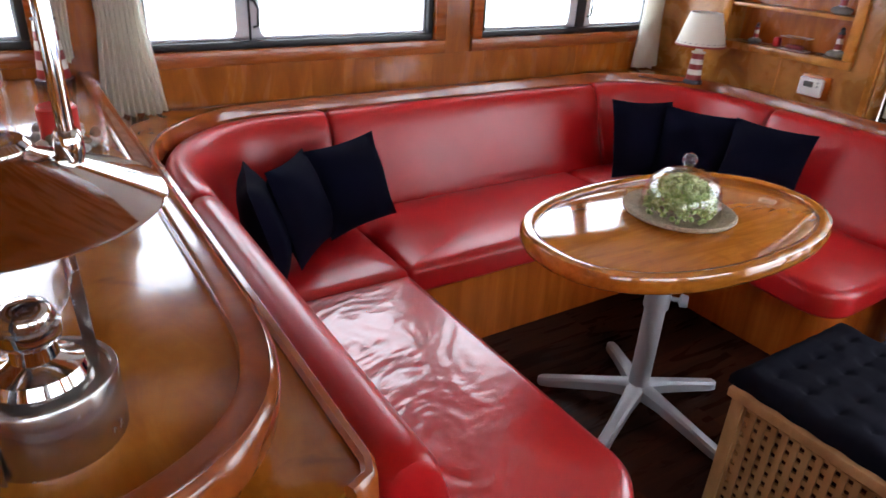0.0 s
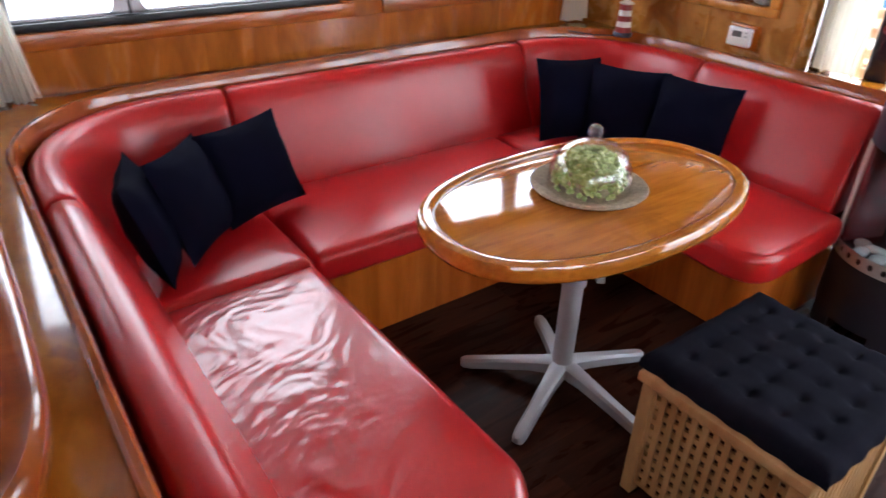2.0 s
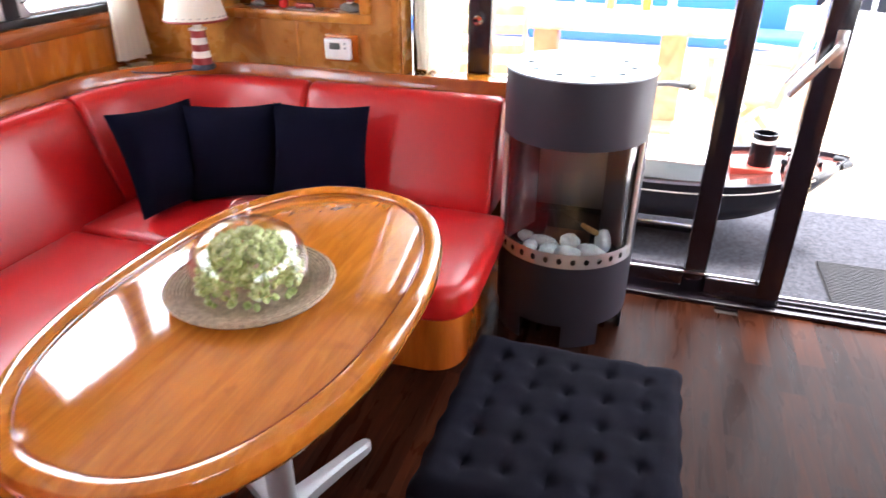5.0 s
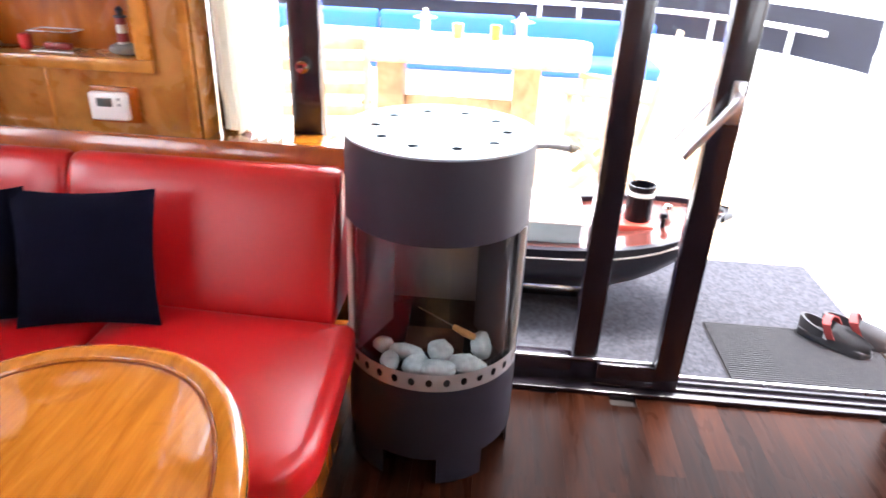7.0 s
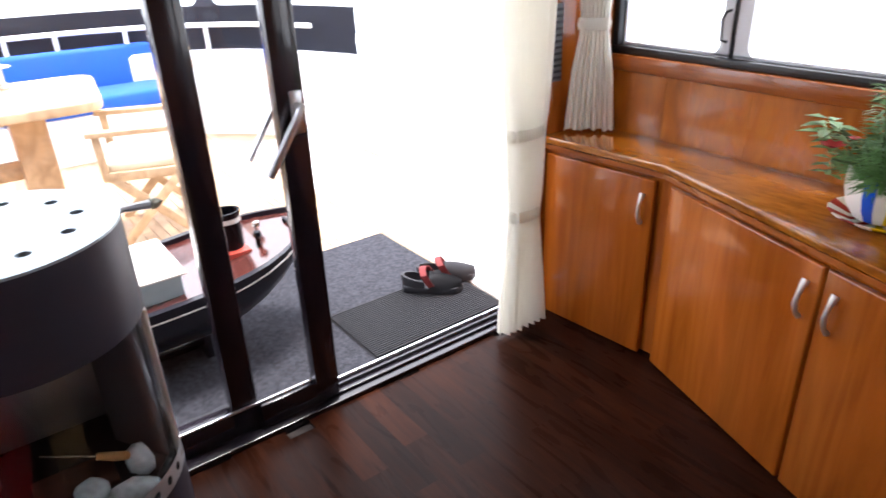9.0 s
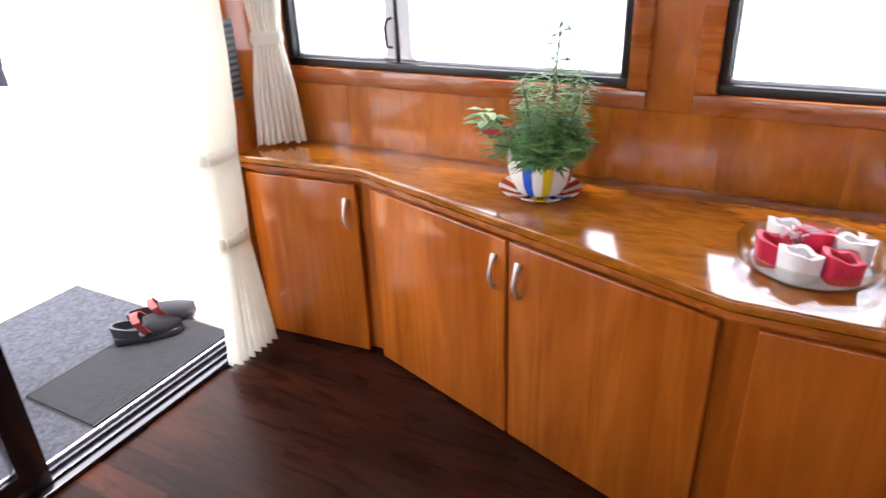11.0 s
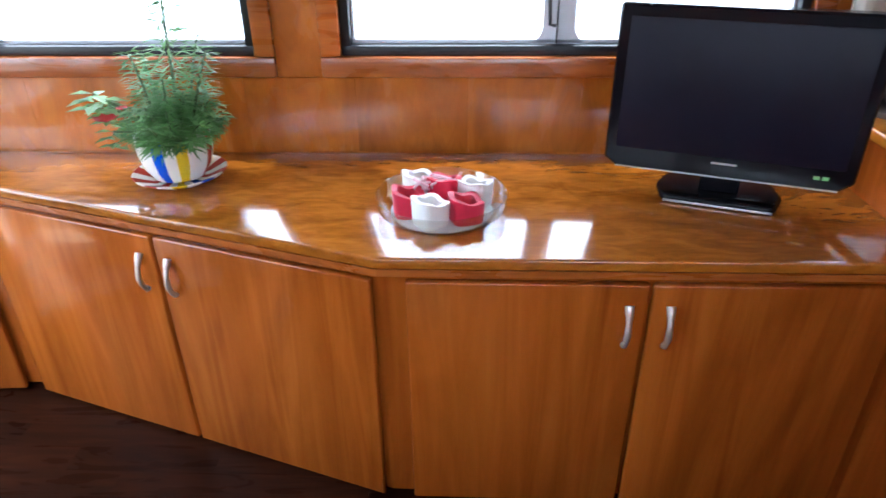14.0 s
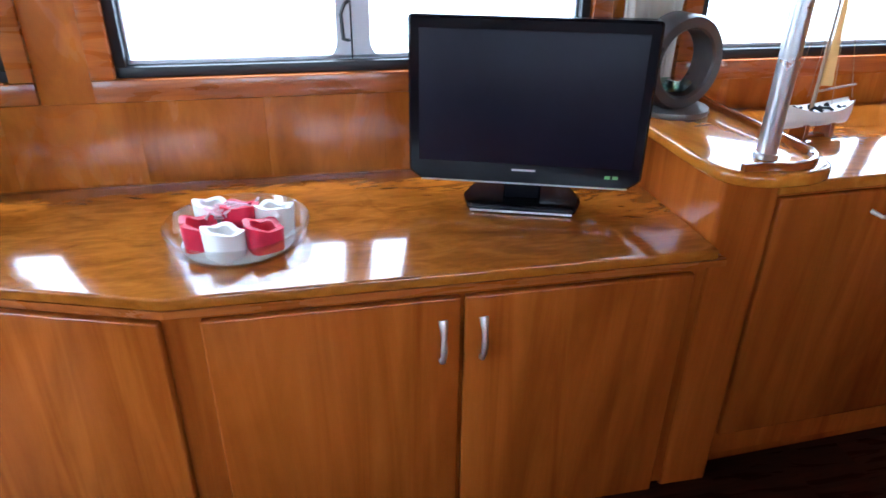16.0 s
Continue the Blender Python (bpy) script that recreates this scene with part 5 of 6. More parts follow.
curtain("cream curtain gathered in the corner over the ledge", (2.88, PORT - 0.05), (3.05, PORT - 0.05), LEDGE + 0.012, 1.74, tied([(0, 0.95), (0.2, 0.75), (0.4, 0.65), (1, 0.9)]), 5, 0.022)
curtain("cream curtain gathered between two windows", (0.30, PORT - 0.055), (0.50, PORT - 0.055), LEDGE + 0.004, 1.74, tied([(0, 1.05), (0.15, 0.92), (0.35, 0.72), (0.5, 0.72), (1, 1.0)]), 10, 0.015, (), (0.012, 0))
curtain("cream curtain drawn aside at the galley window", (0.10, PORT - 0.050), (0.25, PORT - 0.050), 1.03, 1.74, tied([(0, 0.35), (0.12, 0.45), (0.4, 0.8), (1, 1.0)]), 6, 0.014, (), (0.05, 0))
curtain("cream curtain gathered behind the television", (0.12, STAR + 0.05), (0.42, STAR + 0.05), 0.935, 1.74, tied([(0, 0.5), (0.3, 0.5), (1, 0.9)]), 7, 0.022)

# ---- things on the starboard counter ----
PXX, PYY = 2.05, -1.085
saucer = thing("striped_saucer", (PXX, PYY, CT), 0, "ceramic saucer with red, yellow and blue stripes", "saucer")
pot = thing("striped_flower_pot", (PXX, PYY, CT + 0.012), 0, "white ceramic pot with blue and yellow stripes", "pot")
stripe_cols = {"w": white_gloss, "b": plain("blue_glaze", (0.01, 0.09, 0.55), 0.2), "y": plain("yellow_glaze", (0.72, 0.52, 0.01), 0.2), "r": plain("red_glaze", (0.45, 0.05, 0.04), 0.2), "g": plain("green_glaze", (0.35, 0.5, 0.12), 0.2)}


def striped_lathe(parent, name, profile, seq, turn):
    """A turned dish whose glaze changes from sector to sector."""
    bm = bmesh.new()
    n = len(seq) * 3
    mats = [stripe_cols[k] for k in "wbyrg"]
    rings = [[bm.verts.new((r * math.cos(2 * math.pi * i / n + turn), r * math.sin(2 * math.pi * i / n + turn), z)) for i in range(n)] for r, z in profile]
    for a, b in zip(rings, rings[1:]):
        for i in range(n):
            f = bm.faces.new((a[i], a[(i + 1) % n], b[(i + 1) % n], b[i]))
            f.material_index = "wbyrg".index(seq[i // 3])
    bm.faces.new(rings[0][::-1])
    return local(parent, finish(name, bm, mats, smooth=True))


striped_lathe(saucer, "dish", [(0.06, 0.0), (0.075, 0.003), (0.115, 0.022), (0.12, 0.027), (0.117, 0.028), (0.07, 0.009), (0.001, 0.008)], "wrwrwywbwrwrwgwrwywr", 0.2)
striped_lathe(pot, "bowl", [(0.045, 0.0), (0.064, 0.004), (0.084, 0.035), (0.093, 0.07), (0.095, 0.10), (0.093, 0.126), (0.088, 0.126), (0.088, 0.1), (0.001, 0.095)], "wwbwywwrwgwwrwwbwyww", 0.72)
leaf_green = plain("needle_leaf_green", (0.14, 0.30, 0.09), 0.6, vary=0.45, scale=18)
leaf_pale = plain("pale_leaf_green", (0.24, 0.40, 0.14), 0.55, vary=0.35, scale=20)
stem_green = plain("stem_green", (0.10, 0.16, 0.06), 0.7)
plant = thing("pot_plant", (PXX, PYY, CT + 0.10), 0, "feathery green pot plant with a tall stem and red flower", "plant")
rnd = random.Random(11)
bms, bml, bmp = bmesh.new(), bmesh.new(), bmesh.new()


def leaf(bm, p, d, length, width, droop=0.3):
    d = Vector(d).normalized()
    s = d.cross(Vector((0, 0, 1)))
    s = s.normalized() if s.length > 1e-4 else Vector((1, 0, 0))
    mid = p + d * length * 0.55 - Vector((0, 0, droop * length * 0.15))
    tip = p + d * length - Vector((0, 0, droop * length * 0.6))
    a, b, c, e = bm.verts.new(p), bm.verts.new(mid + s * width / 2), bm.verts.new(tip), bm.verts.new(mid - s * width / 2)
    bm.faces.new((a, b, c, e))


def shoot(base, top, length, width, count, radius, taper=0.65):
    """A bottle-brush shoot: thin leaves in whorls up a bending stem."""
    pts = [base.lerp(top, f) + Vector((0, 0, 0.25 * (top - base).length * f * (1 - f))) for f in [i / 7 for i in range(8)]]
    tube_bm(bms, pts, [radius * (1 - 0.07 * i) for i in range(8)], 5)
    for i in range(count):
        f = 0.12 + 0.88 * i / count
        q = min(f * 7, 6.999)
        p = pts[int(q)].lerp(pts[int(q) + 1], q - int(q))
        t = i * 2.4 + rnd.uniform(-0.3, 0.3)
        leaf(bml, p, (math.cos(t), math.sin(t), rnd.uniform(-0.05, 0.4)), length * (1.1 - taper * f) * rnd.uniform(0.8, 1.1), width, rnd.uniform(0.1, 0.7))


shoot(Vector((-0.015, -0.01, 0)), Vector((-0.03, -0.02, 0.35)), 0.080, 0.0062, 250, 0.0042, 0.45)
for dx, dy, h in ((0.035, 0.03, 0.17), (-0.095, 0.0, 0.165), (-0.06, -0.06, 0.18), (0.05, -0.05, 0.15), (-0.03, 0.06, 0.13), (0.0, 0.085, 0.09)):
    shoot(Vector((dx * 0.4, dy * 0.4, 0)), Vector((dx * 1.15, dy * 1.15, h * 1.3)), 0.078, 0.006, 120, 0.0038)
for k in range(52):
    a, r = rnd.uniform(0, 6.283), rnd.uniform(0.05, 0.14)
    shoot(Vector((0.4 * r * math.cos(a), 0.4 * r * math.sin(a), 0)), Vector((r * math.cos(a), r * math.sin(a), rnd.uniform(0.03, 0.15) * (1.2 - r * 4))), 0.066, 0.0056, 52, 0.0025)
for c, size in (((0.125, 0.055, 0.135), 0.072), ((0.115, 0.03, 0.095), 0.058), ((0.10, 0.06, 0.05), 0.046), ((0.135, 0.02, 0.115), 0.05)):
    c = Vector(c)
    tube_bm(bms, [(0.04, 0.01, 0.0), c * 0.6 + Vector((0, 0, 0.01)), c], 0.003, 5)
    for i in range(11):
        t = i * 2.4
        leaf(bmp, c - Vector((0, 0, 0.004 * i)), (math.cos(t), math.sin(t), 0.25), size * rnd.uniform(0.75, 1.0), size * 0.36, 0.5)
for k in range(26):
    a, r = rnd.uniform(-2.4, -1.2), rnd.uniform(0.07, 0.11)
    leaf(bmp, Vector((r * math.cos(a) - 0.03, r * math.sin(a) + 0.06, rnd.uniform(0.0, 0.07))), (rnd.uniform(-1, 1), rnd.uniform(-1, 1), 0.2), 0.026, 0.018, 0.4)
plant.matrix_basis = plant.matrix_basis @ Matrix.Diagonal((1.15, 1.15, 1.1, 1))
tagged(local(plant, finish("stem", bms, stem_green, smooth=True)), kind="stuff")
tagged(local(plant, finish("needle_leaves", bml, leaf_green)), kind="stuff")
tagged(local(plant, finish("broad_leaves", bmp, leaf_pale)), kind="stuff")
red_petal = plain("red_petals", (0.55, 0.03, 0.03), 0.6)
for c, r in (((0.095, 0.085, 0.080), 0.026), ((0.060, 0.075, 0.105), 0.012)):
    bm = bmesh.new()
    for k in range(7):
        t = 2 * math.pi * k / 7
        leaf(bm, Vector(c), (math.cos(t), math.sin(t), 0.6), r * 1.3, r * 0.9, 0.2)
    local(plant, finish("flower", bm, red_petal))

BX, BY = 1.352, -0.90
bowl = thing("glass_bowl", (BX, BY, CT), 0, "round shallow clear glass bowl holding candles", "bowl")
aqua_glass = glass("pale_aqua_glass", (0.96, 0.99, 0.99), 4.5)
bm = bmesh.new()
lathe_bm(bm, [(0, 0.003), (0.10, 0.003), (0.125, 0.006), (0.143, 0.02), (0.150, 0.05), (0.1525, 0.053), (0.155, 0.05), (0.149, 0.018), (0.13, 0.002), (0.10, 0.0), (0, 0.0)], 48)
g = local(bowl, finish("glass", bm, aqua_glass, smooth=True))
g.visible_shadow = False
bm = bmesh.new()
lathe_bm(bm, [(0, 0.0045), (0.118, 0.0045), (0.121, 0.0065), (0.118, 0.0085), (0, 0.0085)], 40)
local(bowl, finish("frosted_base", bm, plain("frosted_aqua", (0.66, 0.76, 0.76), 0.5, vary=0.08), smooth=True))
red_wax = plain("crimson_wax", (0.58, 0.012, 0.05), 0.4, vary=0.15, scale=20)
white_wax = plain("white_wax", (0.80, 0.79, 0.77), 0.5, vary=0.04)


def candle(dx, dy, kind, turn, h, label):
    """A hollow candle: square, with its rim dipped between the corners."""
    t = thing("candle_holder", (BX + dx, BY + dy, CT + 0.009), turn, label, "candle", "candles in the glass bowl")
    bm = bmesh.new()
    n, s = 32, 0.038
    out, inn, fl = [], [], []
    for k in range(n):
        a = 2 * math.pi * k / n
        c, q = math.cos(a), math.sin(a)
        sq = (abs(c) ** 4 + abs(q) ** 4) ** -0.25
        lift = h - 0.006 * math.cos(2 * a) ** 2 + 0.007 * math.cos(a)
        out.append((bm.verts.new((s * sq * c * 0.93, s * sq * q * 0.93, 0)), bm.verts.new((s * sq * c, s * sq * q, lift))))
        inn.append((bm.verts.new((0.025 * sq * c, 0.025 * sq * q, lift - 0.002)), bm.verts.new((0.018 * c, 0.018 * q, h * 0.45))))
    for k in range(n):
        w = (k + 1) % n
        bm.faces.new((out[k][0], out[w][0], out[w][1], out[k][1]))
        bm.faces.new((out[k][1], out[w][1], inn[w][0], inn[k][0]))
        bm.faces.new((inn[k][0], inn[w][0], inn[w][1], inn[k][1]))
    bm.faces.new([i[1] for i in inn])
    bm.faces.new([o[0] for o in out][::-1])
    local(t, finish("wax", bm, red_wax if kind == "r" else white_wax, smooth=True))
    bm = bmesh.new()
    tube_bm(bm, [(0, 0, h * 0.45), (0.001, 0, h * 0.45 + 0.012)], 0.0012, 5)
    local(t, finish("wick", bm, black_rubber))


candle(0.075, 0.025, "r", 12, 0.058, "red wax candle with a dipped rim in the glass bowl")
candle(0.022, 0.075, "w", 38, 0.060, "white wax candle with a dipped rim in the glass bowl")
candle(-0.058, 0.055, "r", 20, 0.056, "crimson square wax candle in the glass bowl")
candle(-0.078, -0.030, "w", 65, 0.062, "round white wax candle in the glass bowl")
candle(-0.005, -0.035, "r", 75, 0.068, "tall crimson wax candle in the middle of the bowl")
candle(0.055, -0.060, "w", 30, 0.064, "white and pink wax candle at the edge of the bowl")
bm = bmesh.new()
rnd = random.Random(2)
for s in range(3):
    pts = [(BX + 0.03 - 0.02 * s + 0.035 * math.sin(i * 0.7 + s), BY - 0.03 + 0.03 * math.cos(i * 0.55 + s), CT + 0.066 + 0.012 * math.sin(i * 0.9 + s)) for i in range(14)]
    tube_bm(bm, pts, 0.0035, 6)
tagged(finish("ribbon", bm, plain("pale_pink_ribbon", (0.75, 0.5, 0.55), 0.5)), "pale pink ribbon looped over the candles", "ribbon")

bm = bmesh.new()
for k, c in enumerate((0.0, 0.018)):
    box_bm(bm, -W / 2 + 0.055 + c, -W / 2 + 0.068 + c, 0.0122, 0.0130, TB + 0.026, TB + 0.034)
local(tv, finish("status_label", bm, plain("green_label", (0.25, 0.55, 0.2), 0.5)))
tv_part("name_bar", -0.028, 0.028, 0.0118, 0.0126, TB + 0.034, TB + 0.039, alu, 0.0002)
tv_part("bezel_light", -W / 2 + 0.03, W / 2 - 0.03, 0.0, 0.0105, TB - 0.001, TB + 0.003, alu, 0.001)

# ---- things on the podium and the galley sideboard ----
PZ = 0.918
post = lathe("steel_post", [(0, PZ + 0.001), (0.026, PZ + 0.001), (0.026, PZ + 0.012), (0.0215, PZ + 0.014), (0.0215, CEIL - 0.002), (0, CEIL - 0.002)], alu, 28, (0.200, -0.765, 0))
tagged(post, "brushed stainless steel pole standing on the podium", "pole")
ring = thing("ring_ornament", (0.222, -1.155, PZ), 14, "grey ring-shaped ornament with a glass tea light", "ornament")
bm = bmesh.new()
for ro, ri, w in ((0.122, 0.086, 0.034),):
    sec = [(ri, -w), (ri + 0.006, -w - 0.006), (ro - 0.006, -w - 0.006), (ro, -w + 0.004), (ro, w - 0.004), (ro - 0.006, w + 0.006), (ri + 0.006, w + 0.006), (ri, w)]
    rows = []
    for k in range(48):
        a = 2 * math.pi * k / 48
        rows.append([bm.verts.new((r * math.cos(a), y, 0.130 + r * math.sin(a))) for r, y in sec])
    for k in range(48):
        p, q = rows[k], rows[(k + 1) % 48]
        for j in range(len(sec)):
            bm.faces.new((p[j], q[j], q[(j + 1) % len(sec)], p[(j + 1) % len(sec)]))
local(ring, finish("ring", bm, plain("satin_grey_ceramic", (0.10, 0.095, 0.095), 0.3, 0.4), smooth=True))
bm = bmesh.new()
lathe_bm(bm, [(0, 0), (0.10, 0), (0.102, 0.006), (0.10, 0.014), (0, 0.014)], 36)
local(ring, finish("base", bm, plain("satin_grey_base", (0.18, 0.17, 0.16), 0.3, 0.5), smooth=True))
bm = bmesh.new()
lathe_bm(bm, [(0, 0.055), (0.03, 0.055), (0.045, 0.075), (0.046, 0.078), (0.028, 0.06), (0, 0.06)], 24)
local(ring, finish("glass_dish", bm, glass("smoked_green_glass", (0.7, 0.85, 0.8)), smooth=True))
bm = bmesh.new()
lathe_bm(bm, [(0, 0.062), (0.019, 0.062), (0.019, 0.082), (0.017, 0.083), (0, 0.08)], 20)
local(ring, finish("tea_light", bm, chrome, smooth=True))

SXX, SYY, SZZ = -0.105, -1.0, 0.8755
ship = thing("model_sailboat", (SXX, SYY, SZZ), 8, "white wooden model sailing boat on a small stand", "model boat")
bm = bmesh.new()
rows = []
for k in range(9):
    f = k / 8
    w = 0.040 * (1 - abs(2 * f - 0.9) ** 2.2 * 0.9) if f < 0.98 else 0.004
    w = max(0.004, w)
    x = -0.11 + 0.22 * f
    sheer = 0.075 + 0.02 * (2 * f - 1) ** 2
    rows.append([bm.verts.new((x, yy * w, zz)) for yy, zz in ((-1, sheer), (-0.92, 0.055), (-0.5, 0.035), (0, 0.028), (0.5, 0.035), (0.92, 0.055), (1, sheer), (0.85, sheer - 0.004), (0, sheer - 0.010), (-0.85, sheer - 0.004))])
for p, q in zip(rows, rows[1:]):
    for j in range(10):
        bm.faces.new((p[j], q[j], q[(j + 1) % 10], p[(j + 1) % 10]))
bm.faces.new(rows[0])
bm.faces.new(rows[-1][::-1])
local(ship, finish("hull", bm, white_gloss, smooth=True))
bm = bmesh.new()
box_bm(bm, -0.05, -0.035, -0.025, 0.025, 0, 0.04, 0.002)
box_bm(bm, 0.035, 0.05, -0.025, 0.025, 0, 0.04, 0.002)
box_bm(bm, -0.07, 0.07, -0.012, 0.012, 0, 0.008, 0.002)
local(ship, finish("stand", bm, trim_wood))
bm = bmesh.new()
tube_bm(bm, [(0.02, 0, 0.06), (0.02, 0, 0.52)], [0.005, 0.003], 8)
tube_bm(bm, [(0.02, 0, 0.12), (-0.11, 0, 0.13)], 0.003, 6)
for p in ((0.11, 0), (-0.11, 0), (0.0, 0.038), (0.0, -0.038)):
    tube_bm(bm, [(p[0], p[1], 0.095), (0.02, 0, 0.5)], 0.0007, 4)
local(ship, finish("mast", bm, teak))
bm = bmesh.new()
for x0, x1, bell in ((0.012, -0.03, -0.012),):
    rows = [[bm.verts.new((x0 + (x1 - x0) * u * (1 - v), bell * math.sin(math.pi * u) * (1 - v), 0.13 + 0.35 * v)) for u in [i / 6 for i in range(7)]] for v in [j / 8 for j in range(9)]]
    for p, q in zip(rows, rows[1:]):
        for i in range(6):
            bm.faces.new((p[i], p[i + 1], q[i + 1], q[i]))
bmesh.ops.solidify(bm, geom=bm.faces[:], thickness=0.001)
local(ship, finish("sail", bm, plain("tan_sail_cloth", (0.62, 0.44, 0.22), 0.9, bump=0.2), smooth=True))
bm = bmesh.new()
for k in range(14):
    tube_bm(bm, [(-0.08 + 0.011 * k, 0.02 * math.sin(k * 2.1), 0.071), (-0.07 + 0.011 * k, 0.02 * math.cos(k * 1.3), 0.08)], 0.004, 5)
local(ship, finish("deck_fittings", bm, black_rubber))
paper = box("paper_card", -0.56, -0.36, -1.02, -0.90, 0.8757, 0.8777, white_plastic, 0.0005)
tagged(paper, "white card lying on the sideboard top", "card")

# ---- oil lamp and things on the bar ----
OX, OY = 0.034, 0.705
oil = thing("oil_lamp", (OX, OY, BZ), 24, "polished steel oil lamp with broad conical shade", "lamp")
def turned(parent, name, profile, mat, seg=40):
    bm = bmesh.new()
    lathe_bm(bm, profile, seg)
    return local(parent, finish(name, bm, mat, smooth=True))
turned(oil, "tank", [(0, 0.0), (0.071, 0.0), (0.073, 0.003), (0.073, 0.076), (0.0715, 0.079), (0.066, 0.079), (0.064, 0.074), (0, 0.074)], steel)
turned(oil, "burner", [(0.045, 0.074), (0.048, 0.08), (0.043, 0.092), (0.030, 0.098), (0.023, 0.104), (0.021, 0.118), (0.028, 0.124), (0.030, 0.13), (0.030, 0.14), (0.026, 0.143), (0.027, 0.15), (0.022, 0.16), (0.012, 0.166), (0, 0.167)], chrome)
gl = turned(oil, "glass_chimney", [(0.028, 0.143), (0.042, 0.165), (0.049, 0.19), (0.046, 0.215), (0.032, 0.25), (0.026, 0.29), (0.025, 0.376), (0.0235, 0.376), (0.0245, 0.29), (0.0305, 0.25), (0.0445, 0.215), (0.0475, 0.19), (0.0405, 0.165), (0.0265, 0.143)], pane_glass)
gl.visible_shadow = False
SZ = 0.268
turned(oil, "shade", [(0.144, SZ - 0.002), (0.146, SZ), (0.144, SZ + 0.003), (0.04, SZ + 0.046), (0.036, SZ + 0.051), (0.033, SZ + 0.051), (0.037, SZ + 0.044), (0.141, SZ)], chrome, 64)
turned(oil, "vent_cap", [(0.025, 0.372), (0.029, 0.374), (0.029, 0.424), (0.027, 0.429), (0, 0.431)], steel)
turned(oil, "collar", [(0.036, SZ + 0.049), (0.039, SZ + 0.053), (0.034, SZ + 0.059), (0.027, SZ + 0.059)], chrome)
for k in range(2):
    a = math.radians(21 + 180 * k)
    c, s = math.cos(a), math.sin(a)
    bm = bmesh.new()
    p0, p1 = Vector((0.075 * c, 0.075 * s, 0.0)), Vector((0.062 * c, 0.062 * s, SZ + 0.036))
    t = Vector((-s, c, 0)) * 0.009
    o = Vector((c, s, 0)) * 0.002
    v = [bm.verts.new(p) for p in (p0 - t, p0 + t, p1 + t, p1 - t, p0 - t + o, p0 + t + o, p1 + t + o, p1 - t + o)]
    for f in ((0, 1, 2, 3), (4, 5, 6, 7), (0, 1, 5, 4), (1, 2, 6, 5), (2, 3, 7, 6), (3, 0, 4, 7)):
        bm.faces.new([v[i] for i in f])
    local(oil, finish("strap", bm, steel))
bm = bmesh.new()
tube_bm(bm, [(0.062, -0.028, SZ + 0.030), (0.062, -0.028, SZ + 0.040), (0.062, -0.028, SZ + 0.055), (0.062, -0.028, SZ + 0.062)], [0.010, 0.013, 0.013, 0.010], 12)
tube_bm(bm, [(0.062, -0.028, SZ + 0.026), (0.062, -0.028, SZ + 0.05), (0.062, -0.028, SZ + 0.26), (0.045, -0.020, SZ + 0.31), (0.0, 0.0, SZ + 0.33), (-0.045, 0.020, SZ + 0.31), (-0.062, 0.028, SZ + 0.26), (-0.062, 0.028, SZ + 0.026)], 0.0075, 10)
local(oil, finish("bail_handle", bm, chrome, smooth=True))
bm = bmesh.new()
for k in range(10):
    a = 2 * math.pi * k / 10
    bmesh.ops.create_uvsphere(bm, u_segments=6, v_segments=4, radius=0.004, matrix=Matrix.Translation((0.0292 * math.cos(a), 0.0292 * math.sin(a), 0.388 + 0.020 * (k % 2))) @ Matrix.Diagonal((0.4, 0.4, 1, 1)))
tagged(local(oil, finish("vent_holes", bm, black_rubber)), kind="stuff")

VX, VY = 0.140, 1.700
vase = thing("glass_vase", (VX, VY, BZ), 8, "clear glass vase with pebbles and a red candle", "vase")
bm = bmesh.new()
lathe_bm(bm, [(0, 0.004), (0.084, 0.004), (0.086, 0.008), (0.089, 0.155), (0.0915, 0.156), (0.093, 0.155), (0.091, 0.004), (0.087, 0.0), (0, 0.0)], 40)
g = local(vase, finish("glass", bm, pane_glass, smooth=True))
g.visible_shadow = False
bm = bmesh.new()
lathe_bm(bm, [(0, 0), (0.038, 0), (0.040, 0.003), (0.041, 0.088), (0.036, 0.094), (0.024, 0.084), (0, 0.082)], 28)
c = finish("red_candle", bm, plain("red_wax", (0.62, 0.03, 0.025), 0.45, vary=0.1), smooth=True)
c.location = (VX, VY, BZ + 0.02)
tagged(c, "short thick red wax candle among pebbles", "candle")
pebble_mats = [plain("pale_pebble", (0.48, 0.44, 0.38), 0.6, vary=0.25, scale=30), plain("brown_pebble", (0.30, 0.20, 0.13), 0.6, vary=0.3, scale=30), plain("white_shell", (0.72, 0.70, 0.65), 0.5, vary=0.1, scale=30)]
rnd = random.Random(7)


def pebble_mesh(seed, mat, sx, sy, sz):
    bm = bmesh.new()
    bmesh.ops.create_icosphere(bm, subdivisions=2, radius=1.0)
    for v in bm.verts:
        v.co *= 1 + 0.18 * noise.noise(v.co * 1.3 + Vector((seed * 7.0, 0, 0)))
        v.co = Vector((v.co.x * sx, v.co.y * sy, v.co.z * sz))
    return finish("pebble", bm, mat, smooth=True)


kinds = [pebble_mesh(k, pebble_mats[k % 3], 0.016, 0.0125, 0.0095) for k in range(6)]
for k in range(54):
    a, r = rnd.uniform(0, 6.283), 0.050 + 0.022 * rnd.random()
    m = pose(VX + r * math.cos(a), VY + r * math.sin(a), BZ + 0.013 + 0.042 * rnd.random() ** 1.4, rnd.uniform(-30, 30), rnd.uniform(-30, 30), rnd.uniform(0, 360))
    src = kinds[k % 6]
    p = src if k < 6 else src.copy()
    if k >= 6:
        scene.collection.objects.link(p)
    p.matrix_basis = m
    tagged(p, "small smooth beach pebble in the vase", "pebble", "pebbles in the vase")

